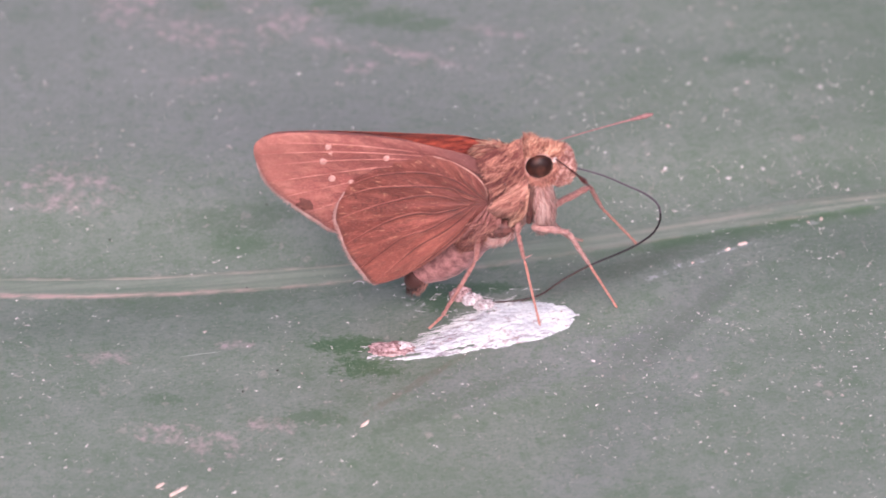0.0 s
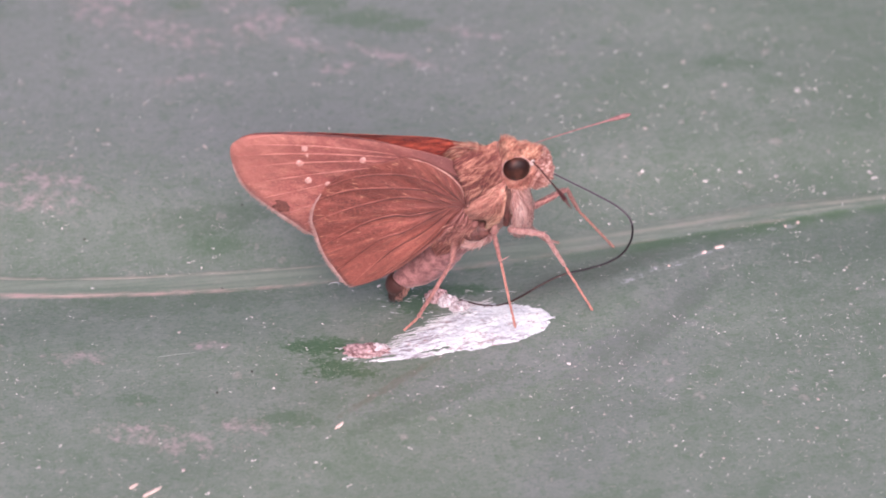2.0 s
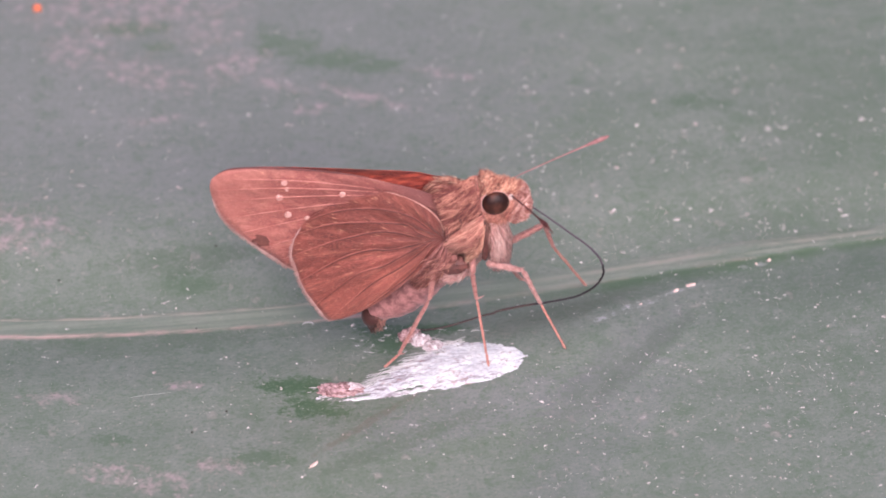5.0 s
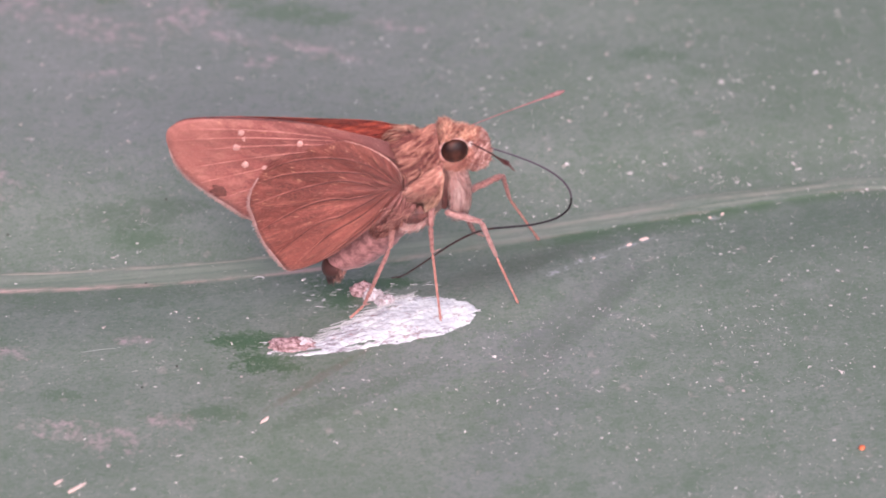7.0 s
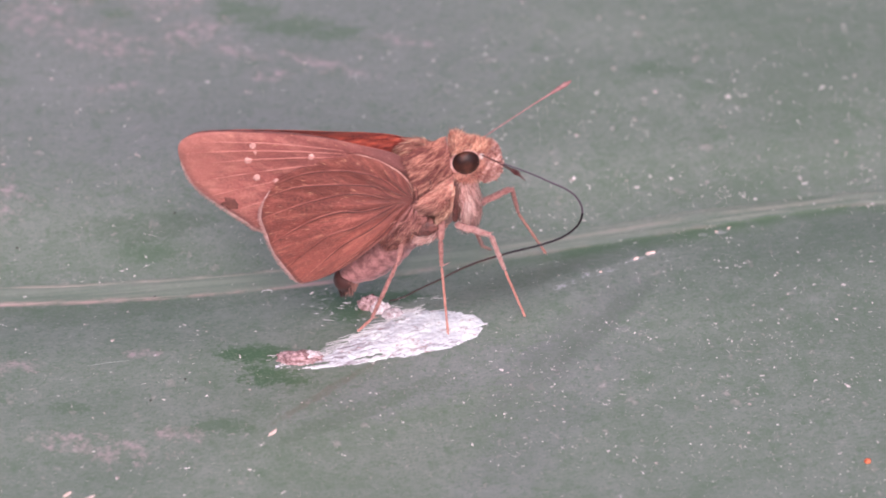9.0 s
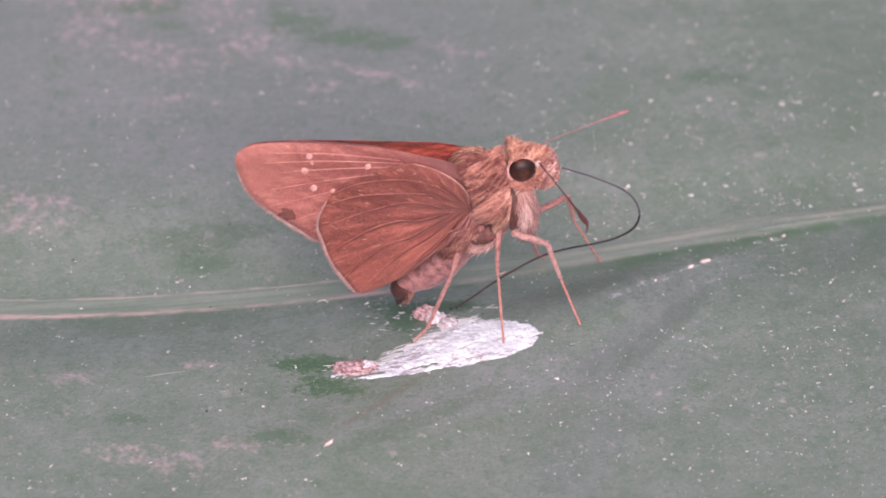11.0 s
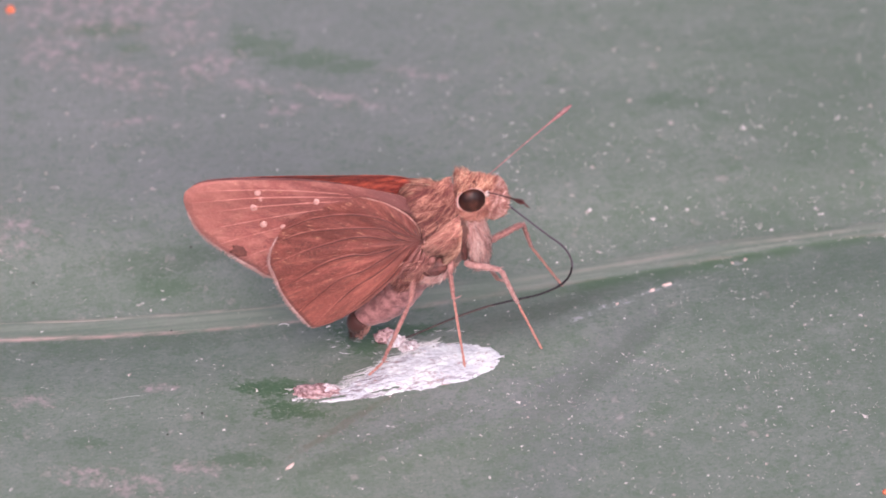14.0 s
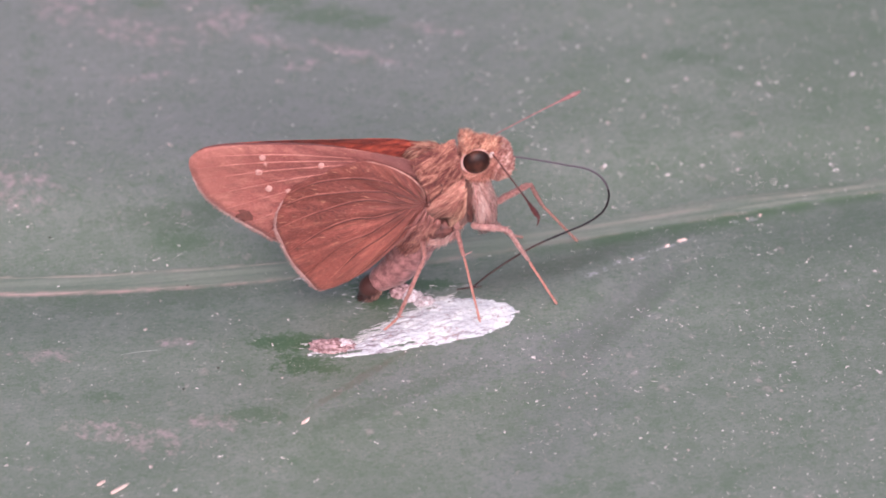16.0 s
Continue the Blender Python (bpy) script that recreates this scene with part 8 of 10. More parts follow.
    walk(proboscis[16], [
        k(0, 11.91, -0.11, 6.21, -154.61, 3.53, 91.67), k(0.5, 12.07, -0.02, 6.23, -160.49, 0.58, 90.21),
        k(1, 11.94, -0.01, 6.08, -154.19, 0.33, 90.16), k(1.5, 12.4, 0.03, 7.17, -157.96, -1.27, 89.49),
        k(2, 11.71, -0.04, 5.31, -166.58, 1.34, 90.32), k(2.5, 12.09, 0.15, 6.26, -162.56, -4.18, 88.69),
        k(3, 10.21, 0.13, 3.97, -146.36, -3.85, 87.44), k(3.5, 12.76, 0.64, 7.66, -179.53, -11.82, 89.9),
        k(4, 10.92, 0.03, 4.69, -151.62, -1.47, 89.21), k(6.5, 11.66, 0.03, 5.33, -164.64, -1.06, 89.71),
        k(7, 11.54, 0.12, 6.13, -143.33, -3.52, 87.38), k(7.5, 11.4, 0.04, 6.38, -141.06, -1.2, 89.03), k(8, 11.55, 0.03, 6.1, -141.66, -0.79, 89.37),
        k(10.5, 11.36, 0.01, 5.82, -141.27, -0.18, 89.86), k(11, 11.39, 0.03, 6.37, -134.18, -0.75, 89.23),
        k(11.5, 12.17, -0.06, 6.97, -153.1, 2.03, 91.03), k(12, 13.01, 0.46, 9.64, -164.3, -10.49, 87.07),
        k(12.5, 11.85, -0.1, 6.08, -152.93, 4.64, 92.37), k(13, 12.47, -0.08, 7.42, -157.43, 2.34, 90.97),
        k(13.5, 10.13, -0.09, 4.64, -130.5, 2.45, 92.87), k(14, 9.86, -0.05, 4.25, -134.78, 1.43, 91.44),
        k(14.5, 11.16, -0, 5.76, -145.48, 0.06, 90.04), k(15, 11.06, 0.02, 5.26, -151.21, -0.57, 89.69),
        k(15.5, 9.61, -0.24, 4.05, -132.44, 8.4, 99.08), k(16, 12.53, -0.04, 7.61, -160.42, 1.06, 90.38),])
    walk(proboscis[17], [
        k(0, 11.65, -0.15, 5.67, -137.26, 3.54, 93.27), k(0.5, 11.87, -0.02, 5.66, -148.31, 0.66, 90.41),
        k(1, 11.68, -0.01, 5.54, -141.88, 0.37, 90.29), k(1.5, 12.17, 0.05, 6.61, -143.44, -1.44, 88.93),
        k(2, 11.57, -0.05, 4.73, -156.52, 1.49, 90.65), k(2.5, 11.91, 0.2, 5.69, -147.51, -4.7, 87.01), k(3, 9.88, 0.18, 3.47, -131.61, -3.53, 86.04),
        k(3.5, 12.76, 0.76, 7.07, -171.4, -13.33, 88), k(4, 10.63, 0.05, 4.16, -141.95, -1.74, 88.64),
        k(6.5, 11.51, 0.04, 4.75, -149.4, -1.23, 89.27), k(7, 11.19, 0.17, 5.65, -130.63, -3.36, 86.09),
        k(7.5, 11.03, 0.05, 5.92, -123.44, -0.99, 88.5), k(8, 11.18, 0.04, 5.62, -127.95, -0.73, 89.06),
        k(10.5, 10.99, 0.01, 5.35, -129.81, -0.17, 89.79), k(11, 10.96, 0.04, 5.95, -121.59, -0.64, 88.95),
        k(11.5, 11.9, -0.08, 6.44, -137.43, 2.09, 91.92), k(12, 12.86, 0.57, 9.07, -159.41, -11.87, 85.58),
        k(12.5, 11.58, -0.16, 5.54, -135.43, 4.52, 94.44), k(13, 12.24, -0.1, 6.87, -142.86, 2.51, 91.9),
        k(13.5, 9.67, -0.13, 4.25, -121.21, 2.34, 93.85), k(14, 9.44, -0.07, 3.83, -123.22, 1.32, 92.02),
        k(14.5, 10.82, -0, 5.27, -128.95, 0.06, 90.07), k(15, 10.77, 0.03, 4.73, -137.71, -0.56, 89.49),
        k(15.5, 9.18, -0.37, 3.65, -119.18, 7.46, 103.08), k(16, 12.33, -0.06, 7.04, -147.23, 1.15, 90.74),])
    walk(proboscis[18], [
        k(0, 11.25, -0.2, 5.23, -125.61, 3.09, 94.3), k(0.5, 11.55, -0.03, 5.15, -131.67, 0.6, 90.68), k(1, 11.31, -0.02, 5.07, -129.4, 0.34, 90.41),
        k(1.5, 11.82, 0.07, 6.13, -128, -1.27, 88.37), k(2, 11.33, -0.07, 4.18, -143.14, 1.61, 91.21),
        k(2.5, 11.59, 0.26, 5.19, -129.92, -4.03, 85.2), k(3, 9.44, 0.23, 3.07, -123.28, -3.4, 84.83), k(3.5, 12.67, 0.9, 6.49, -161.21, -14, 85.29),
        k(4, 10.26, 0.07, 3.69, -130.59, -1.74, 87.97), k(6.5, 11.2, 0.06, 4.24, -130.96, -1.08, 88.76),
        k(7, 10.74, 0.22, 5.26, -117.95, -2.84, 84.67), k(7.5, 10.53, 0.07, 5.59, -112.82, -0.84, 88), k(8, 10.7, 0.05, 5.26, -118.45, -0.68, 88.75),
        k(10.5, 10.52, 0.01, 4.96, -125.31, -0.18, 89.74), k(11, 10.45, 0.05, 5.64, -115.33, -0.63, 88.67),
        k(11.5, 11.5, -0.11, 5.99, -125.64, 1.87, 92.61), k(12, 12.66, 0.7, 8.52, -151.9, -12.46, 83.43),
        k(12.5, 11.16, -0.22, 5.12, -129.22, 4.68, 95.71), k(13, 11.88, -0.13, 6.39, -130.45, 2.26, 92.65),
        k(13.5, 9.16, -0.18, 3.94, -110.17, 1.77, 94.8), k(14, 8.94, -0.09, 3.5, -110.75, 1, 92.63), k(14.5, 10.36, -0, 4.89, -119.15, 0.05, 90.09),
        k(15, 10.37, 0.03, 4.29, -128.67, -0.54, 89.33), k(15.5, 8.68, -0.53, 3.36, -106.47, 4.95, 106.27),
        k(16, 12, -0.07, 6.54, -130.26, 0.99, 91.17),])
    walk(proboscis[19], [
        k(0, 10.76, -0.26, 4.88, -121.24, 3.07, 95.05), k(0.5, 11.1, -0.04, 4.75, -124.76, 0.57, 90.82),
        k(1, 10.85, -0.02, 4.69, -126.09, 0.35, 90.48), k(1.5, 11.34, 0.09, 5.76, -121.59, -1.24, 87.98),
        k(2, 10.98, -0.09, 3.7, -126.89, 1.36, 91.81), k(2.5, 11.13, 0.32, 4.81, -122.61, -3.78, 84.11), k(3, 8.94, 0.3, 2.75, -110.11, -2.38, 83.53),
        k(3.5, 12.49, 1.06, 5.94, -153.08, -14.25, 82.88), k(4, 9.81, 0.1, 3.3, -122.71, -1.71, 87.34),
        k(6.5, 10.75, 0.07, 3.84, -121.92, -0.98, 88.43), k(7, 10.21, 0.28, 4.98, -109.5, -2.2, 83.8), k(7.5, 9.97, 0.1, 5.35, -99.98, -0.41, 87.69),
        k(8, 10.18, 0.06, 4.97, -104.64, -0.39, 88.5), k(10.5, 10.03, 0.01, 4.62, -117.65, -0.17, 89.68),
        k(11, 9.91, 0.06, 5.38, -106.47, -0.45, 88.46), k(11.5, 11.01, -0.14, 5.64, -119.28, 1.79, 93.18),
        k(12, 12.39, 0.85, 8, -146.45, -12.86, 81.61), k(12.5, 10.7, -0.3, 4.74, -124.53, 4.82, 96.97), k(13, 11.43, -0.17, 6, -127.08, 2.33, 93.08),
        k(13.5, 8.6, -0.23, 3.73, -106.26, 1.55, 95.31), k(14, 8.38, -0.12, 3.29, -104.23, 0.75, 92.95), k(14.5, 9.83, -0, 4.6, -105.45, 0.03, 90.11),
        k(15, 9.9, 0.04, 3.91, -119.8, -0.49, 89.15), k(15.5, 8.13, -0.7, 3.19, -96.79, 2.22, 108.04), k(16, 11.55, -0.09, 6.15, -121.92, 0.87, 91.4),])
    walk(proboscis[20], [
        k(0, 10.26, -0.32, 4.57, -114.61, 2.64, 95.74), k(0.5, 10.61, -0.05, 4.41, -121.77, 0.59, 90.95),
        k(1, 10.36, -0.03, 4.33, -123.26, 0.36, 90.55), k(1.5, 10.83, 0.11, 5.45, -112.11, -1.01, 87.53),
        k(2, 10.5, -0.11, 3.34, -117.98, 1.16, 92.18), k(2.5, 10.63, 0.39, 4.48, -114.46, -3.22, 82.96),
        k(3, 8.38, 0.37, 2.54, -103.28, -1.67, 82.94), k(3.5, 12.24, 1.22, 5.42, -146.96, -14.88, 80.52),
        k(4, 9.3, 0.13, 2.97, -112.04, -1.36, 86.64), k(6.5, 10.24, 0.09, 3.53, -111.48, -0.77, 88.05), k(7, 9.65, 0.35, 4.78, -106.73, -2.06, 83.17),
        k(7.5, 9.38, 0.12, 5.25, -96.26, -0.27, 87.52), k(8, 9.6, 0.08, 4.82, -99.31, -0.27, 88.38), k(10.5, 9.5, 0.02, 4.34, -113.03, -0.15, 89.64),
        k(11, 9.33, 0.08, 5.21, -102.38, -0.37, 88.32), k(11.5, 10.49, -0.18, 5.35, -110.39, 1.38, 93.71),
        k(12, 12.08, 1.01, 7.52, -143.47, -13.41, 80.26), k(12.5, 10.21, -0.39, 4.4, -118.92, 4.53, 98.14),
        k(13, 10.95, -0.21, 5.64, -121.81, 2.22, 93.58), k(13.5, 8.03, -0.29, 3.56, -108.28, 1.87, 95.64),
        k(14, 7.8, -0.16, 3.14, -100.12, 0.58, 93.26), k(14.5, 9.25, -0.01, 4.44, -98.1, 0.02, 90.12), k(15, 9.38, 0.05, 3.62, -111.26, -0.38, 89.03),
        k(15.5, 7.57, -0.89, 3.11, -91.77, 0.62, 109.43), k(16, 11.04, -0.1, 5.84, -116.6, 0.8, 91.59),])
    walk(proboscis[21], [
        k(0, 9.71, -0.39, 4.32, -110.22, 2.3, 96.21), k(0.5, 10.1, -0.06, 4.09, -116.37, 0.53, 91.07), k(1, 9.86, -0.04, 4.01, -119.55, 0.34, 90.6),
        k(1.5, 10.28, 0.14, 5.22, -105.79, -0.78, 87.26), k(2, 9.97, -0.14, 3.06, -109.81, 0.92, 92.54),
        k(2.5, 10.09, 0.48, 4.23, -106.78, -2.36, 82.22), k(3, 7.8, 0.44, 2.4, -103.33, -1.77, 82.55),
        k(3.5, 11.94, 1.4, 4.94, -136.39, -14.19, 76.85), k(4, 8.75, 0.17, 2.75, -103.59, -0.93, 86.14),
        k(6.5, 9.68, 0.12, 3.31, -101.76, -0.45, 87.84), k(7, 9.08, 0.43, 4.6, -101.5, -1.51, 82.63), k(7.5, 8.79, 0.15, 5.18, -99.21, -0.43, 87.34),
        k(8, 9, 0.1, 4.72, -100.31, -0.32, 88.27), k(10.5, 8.95, 0.02, 4.1, -110.45, -0.15, 89.61), k(11, 8.75, 0.1, 5.08, -101.99, -0.38, 88.2),
        k(11.5, 9.93, -0.22, 5.14, -108.05, 1.3, 93.99), k(12, 11.74, 1.18, 7.05, -138.09, -13.38, 78.26),
        k(12.5, 9.69, -0.49, 4.11, -114.56, 4.21, 99.12), k(13, 10.44, -0.26, 5.33, -117.43, 2.04, 93.93),
        k(13.5, 7.46, -0.35, 3.38, -107.49, 1.88, 95.96), k(14, 7.21, -0.19, 3.03, -95.18, 0.31, 93.45),
        k(14.5, 8.66, -0.01, 4.35, -98.02, 0.02, 90.13), k(15, 8.82, 0.06, 3.4, -108.41, -0.34, 88.97), k(15.5, 7, -1.09, 3.1, -85.72, -1.56, 109.98),
        k(16, 10.5, -0.12, 5.57, -108.88, 0.6, 91.75),])
    walk(proboscis[22], [
        k(0, 9.15, -0.46, 4.11, -110.35, 2.4, 96.44), k(0.5, 9.56, -0.08, 3.83, -114.29, 0.52, 91.14), k(1, 9.34, -0.04, 3.71, -118.43, 0.35, 90.64),
        k(1.5, 9.7, 0.17, 5.06, -105.84, -0.82, 87.11), k(2, 9.4, -0.17, 2.86, -103.14, 0.64, 92.73), k(2.5, 9.52, 0.56, 4.06, -104.35, -2.1, 81.85),
        k(3, 7.22, 0.52, 2.26, -101.22, -1.55, 82.21), k(3.5, 11.56, 1.6, 4.52, -129.95, -13.24, 74.71),
        k(4, 8.17, 0.21, 2.61, -102.24, -0.91, 85.83), k(6.5, 9.09, 0.14, 3.18, -99.54, -0.38, 87.75), k(7, 8.5, 0.5, 4.48, -98.43, -1.15, 82.28),
        k(7.5, 8.2, 0.17, 5.09, -97.99, -0.39, 87.22), k(8, 8.41, 0.12, 4.61, -98.79, -0.28, 88.18), k(10.5, 8.39, 0.03, 3.89, -105.77, -0.12, 89.57),
        k(11, 8.16, 0.12, 4.96, -98.93, -0.3, 88.1), k(11.5, 9.36, -0.27, 4.96, -110.27, 1.53, 94.15),
        k(12, 11.37, 1.36, 6.61, -135.61, -13.43, 77.19), k(12.5, 9.16, -0.59, 3.86, -108.08, 3.34, 100.14),
        k(13, 9.91, -0.3, 5.05, -115.82, 2.01, 94.15), k(13.5, 6.89, -0.42, 3.2, -105.25, 1.71, 96.25), k(14, 6.61, -0.23, 2.98, -93.58, 0.22, 93.58),
        k(14.5, 8.07, -0.01, 4.27, -95.49, 0.01, 90.14), k(15, 8.25, 0.08, 3.21, -107.4, -0.34, 88.92),
        k(15.5, 6.44, -1.29, 3.14, -83.33, -2.51, 110.54), k(16, 9.93, -0.14, 5.37, -107.32, 0.56, 91.79),])
    walk(proboscis[23], [
        k(0, 8.6, -0.53, 3.9, -109.24, 2.33, 96.65), k(0.5, 9.02, -0.09, 3.58, -114.31, 0.54, 91.19), k(1, 8.81, -0.05, 3.42, -119.3, 0.37, 90.66),
        k(1.5, 9.13, 0.2, 4.89, -107.73, -0.96, 86.99), k(2, 8.82, -0.2, 2.72, -102.13, 0.61, 92.85), k(2.5, 8.95, 0.65, 3.91, -103.5, -2.04, 81.57),
        k(3, 6.64, 0.61, 2.15, -99, -1.27, 82.03), k(3.5, 11.14, 1.81, 4.14, -126.6, -12.88, 73.29), k(4, 7.58, 0.25, 2.48, -100.78, -0.86, 85.5),
        k(6.5, 8.5, 0.16, 3.09, -102.54, -0.52, 87.67), k(7, 7.91, 0.59, 4.4, -99.08, -1.27, 82.09), k(7.5, 7.6, 0.2, 5, -98.57, -0.43, 87.13),
        k(8, 7.82, 0.13, 4.52, -97.45, -0.25, 88.11), k(10.5, 7.81, 0.03, 3.73, -104.19, -0.11, 89.55), k(11, 7.57, 0.14, 4.86, -98.38, -0.29, 88.04),
        k(11.5, 8.8, -0.31, 4.75, -110.38, 1.6, 94.3), k(12, 10.98, 1.55, 6.2, -135.75, -13.8, 76.92),
        k(12.5, 8.6, -0.7, 3.68, -104.57, 2.82, 100.73), k(13, 9.37, -0.35, 4.79, -115.48, 2.05, 94.3),
        k(13.5, 6.32, -0.49, 3.04, -101.81, 1.36, 96.49), k(14, 6.01, -0.26, 2.94, -95.24, 0.34, 93.68),
        k(14.5, 7.47, -0.01, 4.21, -93.73, 0.01, 90.15), k(15, 7.68, 0.09, 3.03, -104.16, -0.28, 88.88),
        k(15.5, 5.88, -1.51, 3.21, -85.73, -1.71, 111.73), k(16, 9.36, -0.16, 5.19, -109.77, 0.64, 91.78),])
    walk(proboscis[24], [
        k(0, 8.03, -0.6, 3.71, -108.31, 2.25, 96.77), k(0.5, 8.47, -0.1, 3.33, -112.34, 0.51, 91.24), k(1, 8.29, -0.06, 3.13, -118.87, 0.37, 90.68),
        k(1.5, 8.56, 0.24, 4.71, -107.03, -0.96, 86.88), k(2, 8.23, -0.23, 2.59, -99.35, 0.48, 92.93), k(2.5, 8.37, 0.74, 3.77, -99.95, -1.53, 81.35),
        k(3, 6.05, 0.69, 2.05, -99, -1.27, 82.01), k(3.5, 10.7, 2.02, 3.79, -119.91, -11.26, 71.25), k(4, 7, 0.3, 2.37, -97.93, -0.66, 85.26),
        k(6.5, 7.92, 0.19, 2.96, -101.57, -0.49, 87.61), k(7, 7.32, 0.67, 4.3, -97.21, -1.02, 81.96), k(7.5, 7.01, 0.23, 4.92, -101.36, -0.58, 87.09),
        k(8, 7.23, 0.15, 4.44, -99.2, -0.31, 88.08), k(10.5, 7.23, 0.04, 3.58, -106.19, -0.13, 89.55), k(11, 6.98, 0.16, 4.78, -101.54, -0.41, 88.01),
        k(11.5, 8.24, -0.36, 4.54, -111.25, 1.71, 94.39), k(12, 10.6, 1.74, 5.78, -134.78, -13.87, 76.42),
        k(12.5, 8.03, -0.82, 3.53, -104.71, 2.95, 101.1), k(13, 8.83, -0.4, 4.53, -113.73, 1.95, 94.43),
        k(13.5, 5.73, -0.56, 2.92, -99.91, 1.16, 96.6), k(14, 5.42, -0.3, 2.89, -95.67, 0.37, 93.74), k(14.5, 6.87, -0.01, 4.17, -95.26, 0.01, 90.15),
        k(15, 7.1, 0.1, 2.88, -104.72, -0.29, 88.88), k(15.5, 5.33, -1.73, 3.26, -86.91, -1.28, 112.43),
        k(16, 8.8, -0.18, 4.99, -109.61, 0.63, 91.77),])
    walk(proboscis[25], [
        k(0, 7.47, -0.68, 3.52, -109.5, 2.4, 96.75), k(0.5, 7.91, -0.12, 3.11, -112.2, 0.51, 91.26), k(1, 7.76, -0.07, 2.84, -118.78, 0.38, 90.69),
        k(1.5, 7.98, 0.27, 4.54, -107.63, -1.01, 86.81), k(2, 7.64, -0.26, 2.5, -99.41, 0.49, 92.98), k(2.5, 7.79, 0.83, 3.67, -100.65, -1.63, 81.38),
        k(3, 5.47, 0.78, 1.96, -100.76, -1.5, 82.14), k(3.5, 10.22, 2.24, 3.5, -116.02, -9.94, 70.53), k(4, 6.4, 0.35, 2.28, -97.31, -0.63, 85.09),
        k(6.5, 7.33, 0.21, 2.83, -102.43, -0.53, 87.59), k(7, 6.73, 0.75, 4.23, -97.63, -1.09, 81.94), k(7.5, 6.42, 0.26, 4.8, -103.12, -0.68, 87.09),
        k(8, 6.64, 0.17, 4.35, -102.44, -0.42, 88.08), k(10.5, 6.65, 0.04, 3.42, -108.15, -0.15, 89.54),
        k(11, 6.39, 0.18, 4.66, -103.92, -0.49, 88.01), k(11.5, 7.68, -0.41, 4.32, -113.01, 1.87, 94.4),
        k(12, 10.21, 1.94, 5.37, -133.44, -13.8, 75.87), k(12.5, 7.46, -0.94, 3.37, -104.8, 3.06, 101.4),
        k(13, 8.29, -0.45, 4.29, -113.87, 1.98, 94.46), k(13.5, 5.15, -0.63, 2.81, -100.44, 1.22, 96.6),
        k(14, 4.82, -0.34, 2.83, -96.57, 0.43, 93.76), k(14.5, 6.27, -0.01, 4.12, -99.69, 0.03, 90.15),
        k(15, 6.52, 0.11, 2.73, -109.19, -0.38, 88.91), k(15.5, 4.77, -1.96, 3.29, -88.41, -0.68, 113.1),
        k(16, 8.23, -0.2, 4.79, -110.28, 0.64, 91.74),])
    walk(proboscis[26], [
        k(0, 6.91, -0.75, 3.32, -112.82, 2.77, 96.54), k(0.5, 7.36, -0.13, 2.88, -114.61, 0.57, 91.24), k(1, 7.24, -0.08, 2.55, -119.39, 0.39, 90.69),
        k(1.5, 7.41, 0.31, 4.35, -109.82, -1.15, 86.81), k(2, 7.05, -0.29, 2.4, -105.69, 0.83, 92.94),
        k(2.5, 7.21, 0.92, 3.56, -106.09, -2.41, 81.71), k(3, 4.88, 0.86, 1.85, -100.61, -1.45, 82.33),
        k(3.5, 9.73, 2.47, 3.24, -117.4, -10.08, 71.34), k(4, 5.81, 0.4, 2.21, -98.86, -0.79, 84.97), k(6.5, 6.74, 0.24, 2.71, -106.73, -0.71, 87.63),
        k(7, 6.14, 0.84, 4.15, -104.17, -1.99, 82.18), k(7.5, 5.84, 0.3, 4.66, -106.19, -0.83, 87.14), k(8, 6.05, 0.2, 4.22, -104.52, -0.49, 88.1),
        k(10.5, 6.08, 0.05, 3.23, -109.14, -0.16, 89.54), k(11, 5.81, 0.2, 4.51, -106.16, -0.57, 88.03),
        k(11.5, 7.13, -0.46, 4.09, -114.47, 1.99, 94.37), k(12, 9.81, 2.14, 4.97, -131.35, -13.53, 75.12),
        k(12.5, 6.9, -1.06, 3.22, -107.39, 3.66, 101.51), k(13, 7.74, -0.5, 4.05, -115.94, 2.13, 94.36),
        k(13.5, 4.56, -0.7, 2.7, -102.07, 1.4, 96.51), k(14, 4.23, -0.38, 2.76, -99.06, 0.59, 93.72),
        k(14.5, 5.68, -0.01, 4.02, -103.51, 0.04, 90.15), k(15, 5.95, 0.12, 2.53, -114.22, -0.46, 88.98),
        k(15.5, 4.22, -2.19, 3.3, -90.94, 0.41, 113.69), k(16, 7.67, -0.22, 4.58, -112.65, 0.69, 91.65),])
